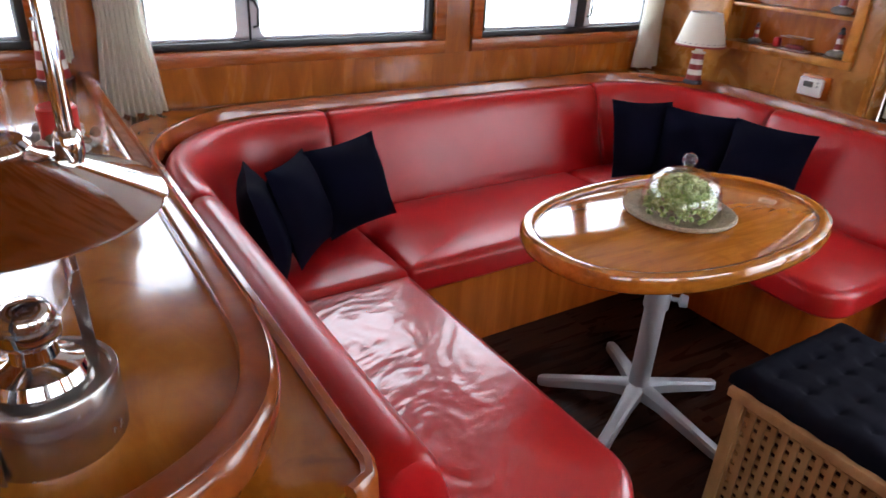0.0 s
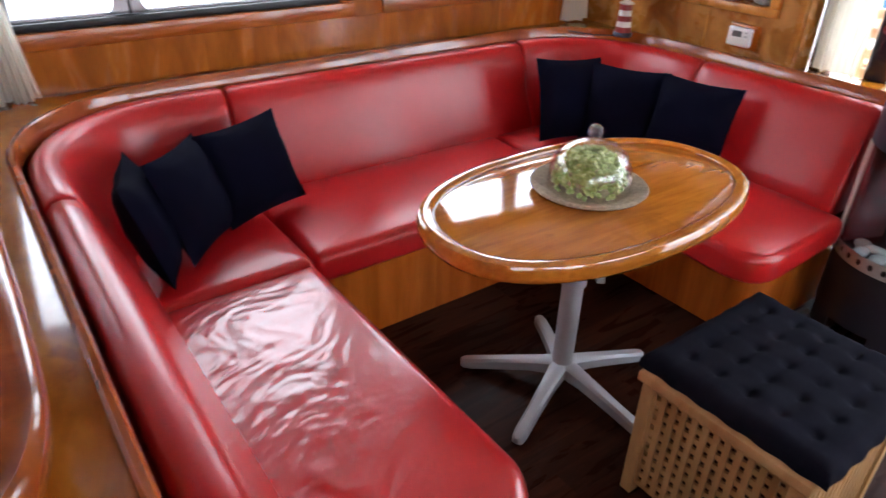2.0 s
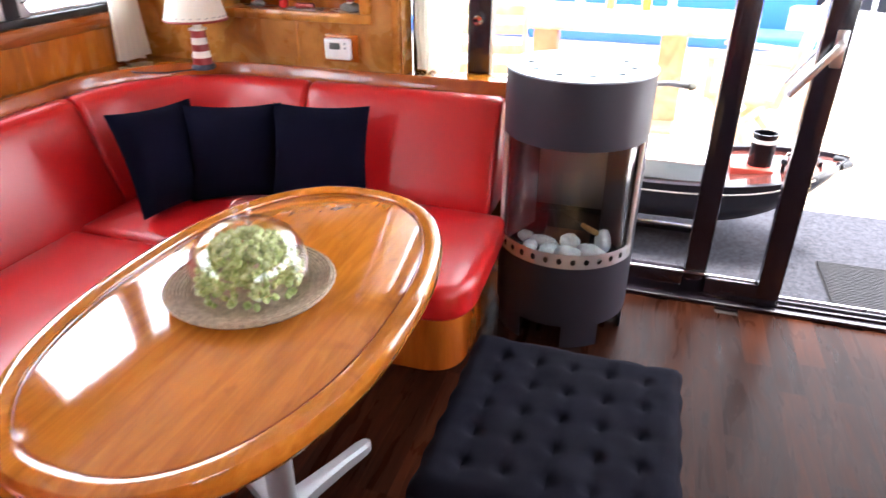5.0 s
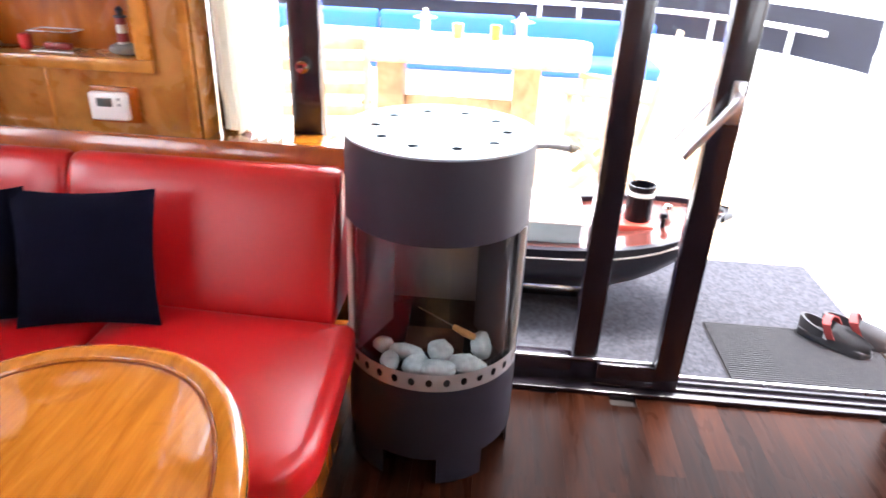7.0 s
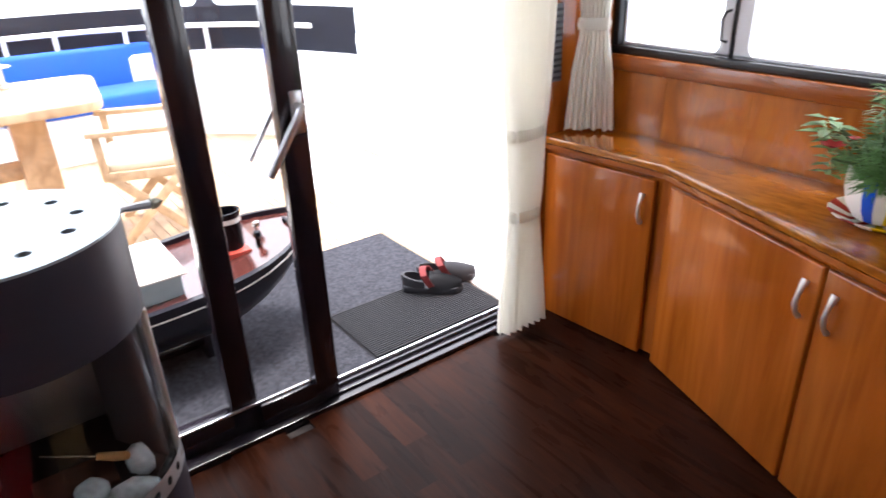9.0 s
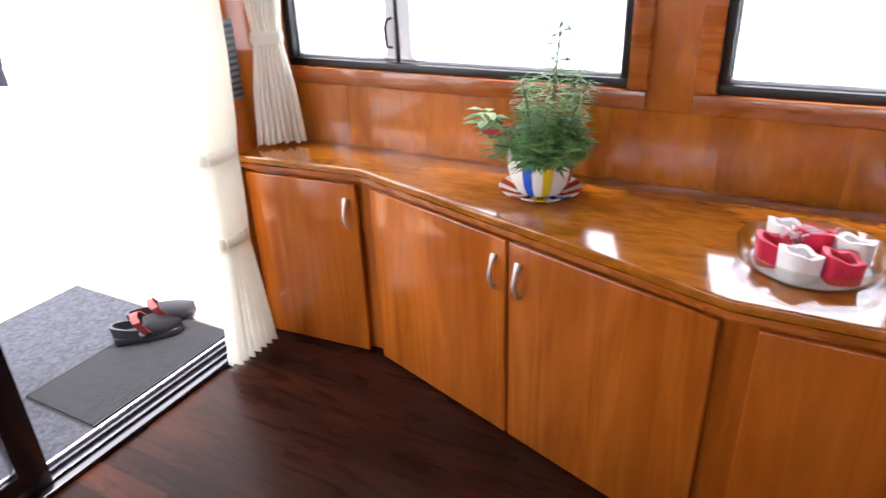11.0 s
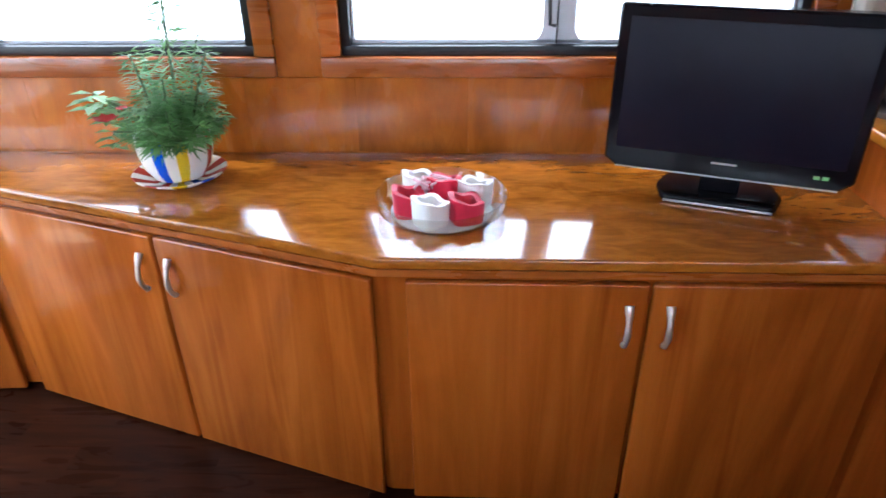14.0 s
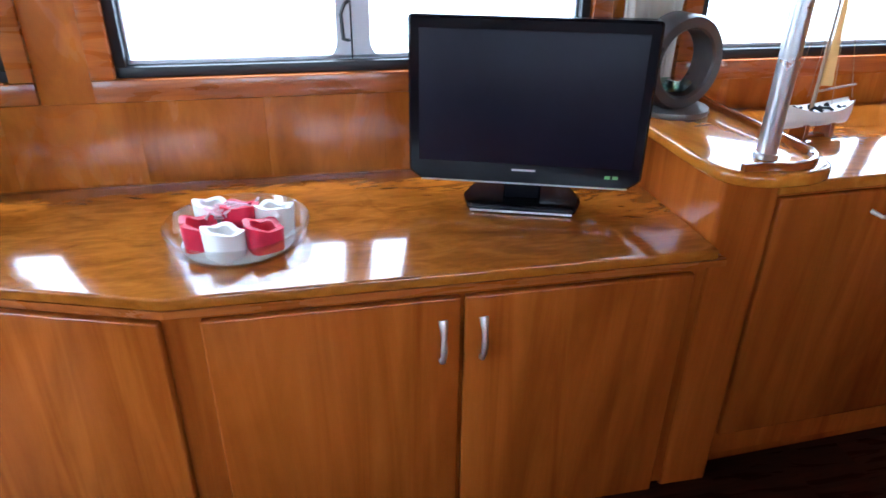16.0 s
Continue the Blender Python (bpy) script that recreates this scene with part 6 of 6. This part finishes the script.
HX, HY = 0.185, 2.44
house = thing("lighthouse_ornament", (HX, HY, BZ), 0, "tall red and white wooden lighthouse ornament", "ornament")
lathe("base", [(0, BZ), (0.056, BZ), (0.057, BZ + 0.018), (0.050, BZ + 0.022), (0, BZ + 0.022)], dark_base, 8, (HX, HY, 0), house)
striped(house, HX, HY, BZ + 0.022, 0.17, 0.047, 0.030, 6)
lathe("gallery", [(0.024, BZ + 0.192), (0.034, BZ + 0.194), (0.034, BZ + 0.20), (0.018, BZ + 0.202), (0.018, BZ + 0.235), (0.022, BZ + 0.237), (0, BZ + 0.262)], dark_base, 16, (HX, HY, 0), house)
worktop = thing("galley_counter", (-0.45, 1.8, 0), 0, "low cherry galley counter behind the bar", "counter")
slab("body", [Vector((-0.70, 1.25)), Vector((-0.075, 1.25)), Vector((-0.075, PORT - 0.004)), Vector((-0.70, PORT - 0.004))], 0.0, 0.885, cherry, 0.0, parent=worktop, r_low=0)
slab("top", [Vector((-0.72, 1.23)), Vector((-0.072, 1.23)), Vector((-0.072, PORT - 0.004)), Vector((-0.72, PORT - 0.004))], 0.886, 0.912, cherry_top, 0.004, 2, worktop)
GZ = 0.9125
roll = lathe("kitchen_roll", [(0.018, GZ), (0.052, GZ), (0.053, GZ + 0.004), (0.053, GZ + 0.226), (0.052, GZ + 0.23), (0.018, GZ + 0.23)], plain("white_paper", (0.76, 0.74, 0.70), 0.95, vary=0.03, bump=0.4, bscale=90), 28, (-0.135, 2.20, 0))
tagged(roll, "white paper kitchen roll standing on the galley counter", "kitchen roll")
kb = box("wooden_box", -0.24, -0.14, 1.90, 2.04, GZ + 0.001, GZ + 0.21, plain("kraft_brown", (0.26, 0.15, 0.075), 0.8, vary=0.15, bump=0.2), 0.004)
tagged(kb, "plain brown wooden box standing on the galley counter", "box")

# ---- inside the stove ----
pebs = plain("pale_speckled_stone", (0.36, 0.42, 0.43), 0.7, vary=0.25, scale=60, bump=0.3, bscale=90)
stones = [(-0.165, 0.10, 0.042, 0.03, 0.024, 10), (-0.125, 0.062, 0.055, 0.03, 0.026, 80), (-0.175, 0.03, 0.035, 0.045, 0.026, 30), (-0.185, -0.03, 0.036, 0.058, 0.026, 4), (-0.115, -0.03, 0.04, 0.04, 0.034, 50), (-0.165, -0.105, 0.036, 0.06, 0.03, -18), (-0.085, -0.14, 0.038, 0.032, 0.045, 20), (-0.09, 0.13, 0.035, 0.03, 0.022, 60)]
for k, (dx, dy, sx, sy, sz, rz) in enumerate(stones):
    ob = pebble_mesh(20 + k, pebs, sx * 0.9, sy * 0.9, sz * 0.95)
    ob.name = "stove_stone"
    ob.matrix_basis = pose(SX + dx, SY + dy, 0.337 + sz * 0.8, 0, 0, rz)
    tagged(ob, "pale rounded stone lying inside the stove", "stone", "stones in the stove")
brick = box("rust_plate", SX - 0.09, SX + 0.02, SY - 0.09, SY + 0.075, 0.3375, 0.352, plain("rusty_brown", (0.11, 0.05, 0.03), 0.8, vary=0.4, scale=30), 0.004)
tagged(brick, "rusty brown metal plate on the stove floor", "plate")
tool = thing("lighting_tool", (SX - 0.06, SY - 0.1, 0.36), 0, "thin steel poker with a light wooden grip", "tool")
tube("grip", [(SX - 0.085, SY - 0.125, 0.395), (SX - 0.08, SY - 0.095, 0.405), (SX - 0.07, SY - 0.06, 0.418)], [0.009, 0.011, 0.008], beech, 10, tool)
tube("rod", [(SX - 0.07, SY - 0.06, 0.418), (SX - 0.03, SY + 0.04, 0.445)], 0.0022, steel, 6, tool)
valve = thing("stove_valve", (3.12, 0.45, 0.86), 0, "pale metal lever valve at the stove's back", "valve")
tube("lever", [(3.10, 0.50, 0.86), (3.12, 0.42, 0.865), (3.13, 0.36, 0.858)], [0.009, 0.009, 0.012], grey_paint, 8, valve)
lathe("tip", [(0, 0.0), (0.016, 0.004), (0.012, 0.02), (0, 0.034)], plain("brass_grey", (0.30, 0.30, 0.24), 0.4, 0.6), 14, (0, 0, 0), None)
tip = bpy.data.objects["tip"]
tip.matrix_basis = pose(3.13, 0.36, 0.858, 90, 0, 8)
adopt(valve, tip)
tube("bracket", [(3.10, 0.50, 0.86), (3.10, 0.53, 0.84), (3.09, 0.56, 0.82)], 0.009, steel, 8, valve)

# ---- aft deck ----
carpet_ob = box("carpet_mat", DOOR + 0.055, 4.295, -0.965, 1.0, -0.019, -0.008, carpet, 0.003)
tagged(carpet_ob, "speckled grey carpet mat on the deck", "mat")
rib = thing("ribbed_doormat", (3.52, -0.65, -0.008), 0, "dark ribbed doormat in front of the open door", "mat")
box("base", 3.305, 3.69, -0.962, -0.325, -0.0075, -0.004, rib_rubber, 0.002, rib)
bm = bmesh.new()
for k in range(29):
    x = 3.309 + k * 0.0131
    box_bm(bm, x, x + 0.0070, -0.958, -0.330, -0.0045, 0.005)
tagged(finish("ribs", bm, rib_rubber, rib), kind="stuff")


def clog(m):
    """A garden clog with a strap, toe towards +y."""
    t = thing("garden_clog", (0, 0, 0), 0, "dark grey rubber clog with a red strap", "shoe", "clogs on the doormat")
    t.matrix_basis = m
    grey = plain("dark_grey_rubber", (0.03, 0.03, 0.036), 0.8, vary=0.2, bump=0.2)
    red = plain("red_strap", (0.15, 0.012, 0.012), 0.7, vary=0.2)
    sole = [Vector(p) for p in ((-0.035, -0.125), (0.0, -0.135), (0.035, -0.125), (0.042, -0.05), (0.05, 0.05), (0.042, 0.11), (0.0, 0.14), (-0.04, 0.115), (-0.05, 0.05), (-0.04, -0.05))]
    local(t, slab("sole", rounded(sole, 0.02, 4), 0, 0.03, grey, 0.006, 2))
    bm = bmesh.new()
    rows = []
    for k in range(9):
        f = k / 8
        y = -0.01 + 0.142 * f
        w = 0.05 * math.sqrt(max(0.02, 1 - (max(0, f - 0.35) / 0.68) ** 2))
        h = 0.062 * (1 - 0.55 * f ** 1.6)
        rows.append([bm.verts.new((w * math.cos(math.pi * i / 10), y, 0.024 + h * math.sin(math.pi * i / 10))) for i in range(11)])
    for p, q in zip(rows, rows[1:]):
        for i in range(10):
            bm.faces.new((p[i], p[i + 1], q[i + 1], q[i]))
    bmesh.ops.solidify(bm, geom=bm.faces[:], thickness=0.005)
    local(t, finish("upper", bm, grey, smooth=True))
    bm = bmesh.new()
    band = [(0.050, 0.000, 0.040), (0.053, -0.015, 0.066), (0.046, -0.030, 0.090), (0.022, -0.038, 0.102), (0.0, -0.040, 0.105), (-0.022, -0.038, 0.102), (-0.046, -0.030, 0.090), (-0.053, -0.015, 0.066), (-0.050, 0.000, 0.040)]
    ribbon = []
    for k, p in enumerate(band):
        c = Vector(p)
        o = Vector((c.x, 0, c.z - 0.04)).normalized() * 0.003
        across = Vector((0, 0.014, 0.003))
        ribbon.append([bm.verts.new(v) for v in (c - across - o, c + across - o, c + across + o, c - across + o)])
    for a, b in zip(ribbon, ribbon[1:]):
        for k in range(4):
            bm.faces.new((a[k], a[(k + 1) % 4], b[(k + 1) % 4], b[k]))
    bm.faces.new(ribbon[0])
    bm.faces.new(ribbon[-1][::-1])
    local(t, finish("strap", bm, red, smooth=True))
    bm = bmesh.new()
    rows = []
    for k in range(13):
        a = math.pi + math.pi * k / 12
        h = 0.030 + 0.020 * math.sin(math.pi * k / 12)
        rows.append([bm.verts.new((q * math.cos(a), -0.03 + 2.35 * q * math.sin(a), z)) for q, z in ((0.044, 0.028), (0.046, 0.028 + h), (0.040, 0.028 + h), (0.038, 0.028))])
    for a, b in zip(rows, rows[1:]):
        for k in range(4):
            bm.faces.new((a[k], a[(k + 1) % 4], b[(k + 1) % 4], b[k]))
    bm.faces.new(rows[0])
    bm.faces.new(rows[-1][::-1])
    local(t, finish("heel_rim", bm, grey, smooth=True))
    return t


shoe = clog(pose(3.59, -0.795, 0.005, 0, 0, 138))
copy_thing(shoe, pose(3.63, -0.905, 0.005, 0, 0, 150))

boat = thing("model_tugboat", (3.71, 0.25, -0.008), 0, "large model tugboat with black hull and red deck", "model boat")
hull_black = plain("black_hull_paint", (0.009, 0.008, 0.013), 0.32, vary=0.2, coat=0.12, spec=0.3)
deck_red = plain("dark_red_deck", (0.075, 0.022, 0.018), 0.16, vary=0.4, scale=14, bump=0.25, bscale=22, coat=0.8, dist=0.004)
bm = bmesh.new()
rows = []
for k in range(17):
    f = k / 16
    y = 0.82 - 1.10 * f
    w = 0.19 * (max(0.0, 1 - max(0, (f - 0.55) / 0.45) ** 3.2) * max(0.35, 1 - max(0, (0.25 - f) / 0.25) ** 2 * 0.5)) + 0.004
    sheer = 0.315 + 0.15 * max(0, f - 0.35) ** 2 * 1.6 + 0.03 * max(0, 0.3 - f)
    keel = 0.085 + 0.30 * max(0, (f - 0.55) / 0.45) ** 1.7
    rows.append([bm.verts.new((3.71 + a * 1.42 * w, y, z)) for a, z in ((-1, sheer), (-0.97, sheer * 0.6 + keel * 0.4), (-0.75, sheer * 0.25 + keel * 0.75), (0, keel), (0.75, sheer * 0.25 + keel * 0.75), (0.97, sheer * 0.6 + keel * 0.4), (1, sheer), (0.9, sheer), (0.9, sheer - 0.02), (-0.9, sheer - 0.02), (-0.9, sheer))])
for p, q in zip(rows, rows[1:]):
    for j in range(11):
        f = bm.faces.new((p[j], q[j], q[(j + 1) % 11], p[(j + 1) % 11]))
        f.material_index = 1 if j == 8 else 0
bm.faces.new(rows[0])
bm.faces.new(rows[-1][::-1])
strake = [(r[1].co.x - 0.002, r[1].co.y, r[0].co.z * 0.62 + r[1].co.z * 0.38) for r in rows[:15]]
finish("hull", bm, [hull_black, deck_red], boat, smooth=True)
bm = bmesh.new()
tube_bm(bm, strake, 0.005, 6)
finish("rubbing_strake", bm, white_gloss, boat, smooth=True)
lathe("funnel", [(0.046, 0.29), (0.046, 0.47), (0.049, 0.475), (0.049, 0.485), (0.042, 0.485), (0.042, 0.45), (0, 0.45)], gloss_black, 20, (3.71, 0.03, 0), boat)
lathe("funnel_band", [(0.0472, 0.445), (0.0472, 0.462), (0.046, 0.462)], white_gloss, 20, (3.71, 0.03, 0), boat)
box("engine_casing", 3.64, 3.75, -0.02, 0.14, 0.30, 0.345, plain("red_casing", (0.42, 0.05, 0.03), 0.4, vary=0.2), 0.008, boat)
box("wheelhouse", 3.54, 3.86, 0.24, 0.62, 0.295, 0.375, plain("pale_blue_paint", (0.42, 0.55, 0.58), 0.3), 0.008, boat)
box("wheelhouse_roof", 3.525, 3.875, 0.225, 0.64, 0.375, 0.386, white_gloss, 0.006, boat)
tube("towing_bitts", [(3.68, -0.18, 0.34), (3.68, -0.18, 0.385), (3.74, -0.18, 0.385), (3.74, -0.18, 0.34)], 0.007, gloss_black, 8, boat)
for k in range(2):
    lathe("deck_vent", [(0, 0.32), (0.009, 0.32), (0.009, 0.36), (0.016, 0.37), (0.012, 0.385), (0, 0.386)], chrome if k % 2 else gloss_black, 12, (3.66 + 0.09 * (k % 2), -0.05 - 0.03 * k, 0.01), boat)
tube("bow_fender", [(3.665, -0.24, 0.385), (3.69, -0.275, 0.39), (3.73, -0.275, 0.39), (3.755, -0.24, 0.385)], 0.018, black_rubber, 10, boat)
for y in (0.62, 0.18):
    box("cradle", 3.60, 3.82, y, y + 0.025, -0.007, 0.13, black_frame, 0.004, boat)
box("cradle", 3.69, 3.73, 0.18, 0.645, -0.007, 0.02, black_frame, 0.004, boat)
boat.matrix_basis = pose(3.84, 0.22, -0.008) @ Matrix.Diagonal((1.05, 1.14, 1.06, 1))

deck_table = thing("deck_table", (5.60, 0.70, -0.02), 0, "long light teak table on the aft deck", "table")
slab("top", rounded([Vector(p) for p in [(5.17, 0.06), (6.05, -0.06), (6.15, 2.05), (5.17, 2.05)]], 0.14), 0.675, 0.73, teak, 0.012, 3, deck_table)
for y in (0.30, 1.16):
    box("leg", 5.50, 5.68, y, y + 0.17, 0.05, 0.675, teak, 0.012, deck_table)
    box("foot", 5.27, 5.92, y + 0.02, y + 0.15, -0.019, 0.05, teak, 0.012, deck_table)
box("stretcher", 5.57, 5.61, 0.47, 1.16, 0.30, 0.40, teak, 0.008, deck_table)


def deck_chair(m):
    """A teak armchair with cream pads, facing +x."""
    t = thing("teak_armchair", (0, 0, 0), 0, "light teak folding armchair with cream seat pad", "chair", "chairs on the aft deck")
    t.matrix_basis = m
    def part(name, a, b, w, h, mat=teak):
        bm = bmesh.new()
        a, b = Vector(a), Vector(b)
        box_bm(bm, 0, (b - a).length, -w / 2, w / 2, -h / 2, h / 2, 0.005)
        ob = finish(name, bm, mat, smooth=True)
        ob.matrix_basis = Matrix.Translation(a) @ (b - a).to_track_quat("X", "Z").to_matrix().to_4x4()
        local(t, ob)
    for y in (-0.26, 0.26):
        part("armrest", (-0.28, y, 0.645), (0.30, y, 0.655), 0.06, 0.028)
        part("leg", (0.26, y, 0.0), (-0.20, y, 0.42), 0.03, 0.05)
        part("leg", (-0.26, y, 0.0), (0.22, y, 0.42), 0.03, 0.05)
        part("arm_post", (0.24, y, 0.40), (0.25, y, 0.64), 0.03, 0.045)
        part("back_post", (-0.24, y, 0.40), (-0.36, y, 0.98), 0.03, 0.045)
        part("seat_rail", (-0.26, y, 0.41), (0.26, y, 0.42), 0.03, 0.05)
    for z, x in ((0.60, -0.285), (0.72, -0.31), (0.84, -0.335), (0.95, -0.355)):
        part("back_slat", (x, -0.26, z), (x, 0.26, z), 0.02, 0.06)
    local(t, slab("seat_pad", rounded([Vector(p) for p in [(-0.24, -0.24), (0.26, -0.24), (0.26, 0.24), (-0.24, 0.24)]], 0.04), 0.43, 0.49, cream_cloth, 0.02, 3, crown=0.01))
    return t


chair = deck_chair(pose(5.20, -0.10, -0.02, 0, 0, 74) @ Matrix.Diagonal((0.82, 0.95, 0.95, 1)))
copy_thing(chair, pose(4.74, 1.50, -0.02, 0, 0, 12))

bench = thing("deck_bench", (7.0, 0.9, -0.02), 0, "white built-in bench with bright blue cushions", "bench")
box("locker", 6.78, 7.30, -0.75, 2.8, -0.02, 0.33, white_paint, 0.012, bench)
for k in range(3):
    y = -0.72 + k * 1.17
    box("seat_cushion", 6.74, 7.18, y, y + 1.155, 0.331, 0.45, blue_cloth, 0.03, bench, 3)
    box("back_cushion", 7.18, 7.30, y, y + 1.155, 0.40, 0.725, blue_cloth, 0.03, bench, 3)
for y in (0.43, 1.07):
    ln = thing("table_lantern", (5.90, y, 0.731), 0, "small pale metal lantern on the deck table", "lantern", "lanterns on the deck table")
    turned(ln, "body", [(0, 0), (0.045, 0), (0.045, 0.02), (0.03, 0.03), (0.03, 0.10), (0.034, 0.105), (0.03, 0.13), (0.014, 0.15), (0.018, 0.165), (0, 0.175)], alu, 20)
    turned(ln, "shade", [(0.075, 0.112), (0.076, 0.116), (0.032, 0.128), (0.032, 0.124)], alu, 24)
for y, c in ((0.60, (0.85, 0.45, 0.02)), (0.85, (0.85, 0.55, 0.05))):
    gl_ = lathe("juice_glass", [(0, 0), (0.03, 0), (0.036, 0.09), (0, 0.09)], plain("orange_juice", c, 0.2), 16, (5.86, y, 0.731))
    tagged(gl_, "glass of orange juice on the deck table", "glass", "glasses on the deck table")

coaming = box("deck_coaming", 4.30, 6.3, -1.62, -0.985, -0.07, 0.02, white_paint, 0.01)
tagged(coaming, "white painted deck step beside the mat", kind="structure")
side = box("bulwark_side", 3.30, 5.3, -2.05, -1.95, -0.07, 0.62, white_paint, 0.01)
tagged(side, "white painted side bulwark of the deck", kind="structure")
walk_deck = box("side_deck", 3.30, 4.29, -1.94, -0.985, -0.07, -0.01, white_paint, 0.0)
tagged(walk_deck, "white painted side deck", kind="structure")
STERN = [Vector((5.3, -1.93)), *eased([(5.0, -1.95), (5.6, -1.84), (6.2, -1.66), (6.8, -1.30), (7.18, -0.80), (7.36, -0.20), (7.40, 0.40), (7.40, 1.5)]), Vector((7.40, 2.85))]
end = sweep("bulwark_aft", STERN, [(0.0, -0.07), (0.0, 0.62), (0.03, 0.645), (0.09, 0.645), (0.10, 0.62), (0.10, -0.07)], white_paint)
tagged(end, "white painted rounded stern bulwark", kind="structure")
port_side = box("bulwark_port", 3.30, 7.4, 2.9, 3.0, -0.07, 0.72, white_paint, 0.01)
tagged(port_side, "white painted port bulwark of the deck", kind="structure")
rail = thing("guard_rail", (7.3, 0.5, 0.75), 0, "white tubular guard rail along the stern bulwark", "railing")
inside = offset_line(STERN, 0.05, False)
tube("top_rail", [(p.x, p.y, 0.835) for p in inside[6:]], 0.02, white_paint, 10, rail)
for k in (8, 13, 18, 22, 25):
    p = inside[k]
    tube("stanchion", [(p.x, p.y, 0.645), (p.x, p.y, 0.835)], 0.017, white_paint, 10, rail)
enclosure = thing("canvas_enclosure", (7.40, 0.9, 0.75), 0, "dark canvas deck enclosure with clear rounded windows", "awning")
cloth = offset_line(STERN[:-1] + [Vector((7.40, 0.40 + 0.245 * k)) for k in range(1, 11)], -0.02, False)[3:]
bm = bmesh.new()
wave = [[bm.verts.new((p.x + 0.03 * noise.noise(Vector((i * 0.7, j * 0.6, 0))), p.y + 0.02 * noise.noise(Vector((i * 0.9, j * 0.5, 7))), 0.64 + 0.33 * j / 6)) for i, p in enumerate(cloth)] for j in range(7)]
for p, q in zip(wave, wave[1:]):
    for i in range(len(cloth) - 1):
        bm.faces.new((p[i], p[i + 1], q[i + 1], q[i]))
bmesh.ops.solidify(bm, geom=bm.faces[:], thickness=0.004)
finish("lower_band", bm, black_canvas, enclosure, smooth=True)
for y in (-1.10, 0.62, 1.95):
    k = min(range(len(cloth) - 1), key=lambda i: abs(cloth[i].y - y))
    u = (cloth[k + 1] - cloth[k]).normalized()
    c, o = cloth[k], Vector((u.y, -u.x)) * 0.01
    filleted_post("band", enclosure, lambda a, d, z: (c.x + u.x * a + o.x * d, c.y + u.y * a + o.y * d, z), -0.055, 0.055, 0.0, 1.0, 0.96, 1.86, black_canvas, 0.09)
sweep("upper_band", cloth, [(0.0, 1.85), (0.0, 2.05), (-0.012, 2.05), (-0.012, 1.85)], black_canvas, enclosure)

# ---- wall panels, deck boards and floor strips ----
def panel_run(wall, y, s, x0, x1, z0, z1, n):
    L = (x1 - x0) / n
    for k in range(n):
        ob = box("panel", x0 + k * L + 0.0001, x0 + (k + 1) * L - 0.0001, y - s * 0.001, y + s * 0.004, z0, z1, cherry_panel, 0.0004, wall, 1)


panel_run(bpy.data.objects["wall_port"], PORT, -1, 0.24, 3.06, LEDGE + 0.004, SILL - 0.058, 10)
panel_run(bpy.data.objects["wall_starboard"], STAR, 1, 0.36, 3.16, CT + 0.004, SILL - 0.068, 9)

DECK = bpy.data.objects["aft_deck"]
bm = bmesh.new()
box_bm(bm, 0, 2.95, 0, 0.052, 0, 0.005, 0.001, 1)
proto = finish("plank", bm, teak)
for k in range(54):
    if k == 0:
        ob = proto
    else:
        ob = new("plank", proto.data)
    ob.matrix_basis = pose(4.30, -0.97 + k * 0.056, -0.0195)
    adopt(DECK, ob)

FLOOR = bpy.data.objects["floor"]
strips = {}
rnd = random.Random(5)
WID = 0.088
k = 0
y = -1.20
row = 0
while y < 1.80:
    x = -0.75 - rnd.uniform(0, 0.5)
    while x < DOOR - 0.075:
        L = rnd.choice((0.42, 0.56, 0.70, 0.84))
        end_x = min(x + L, DOOR - 0.077)
        L2 = round(end_x - x, 2)
        if L2 > 0.04:
            if L2 not in strips:
                bm = bmesh.new()
                box_bm(bm, 0.00005, L2 - 0.00005, 0.00005, WID - 0.00005, -0.012, 0.0)
                ob = finish("strip", bm, floor_wood)
                strips[L2] = ob.data
            else:
                ob = new("strip", strips[L2])
            ob.matrix_basis = pose(x, y, 0)
            adopt(FLOOR, ob)
            k += 1
        x += L
    y += WID
    row += 1
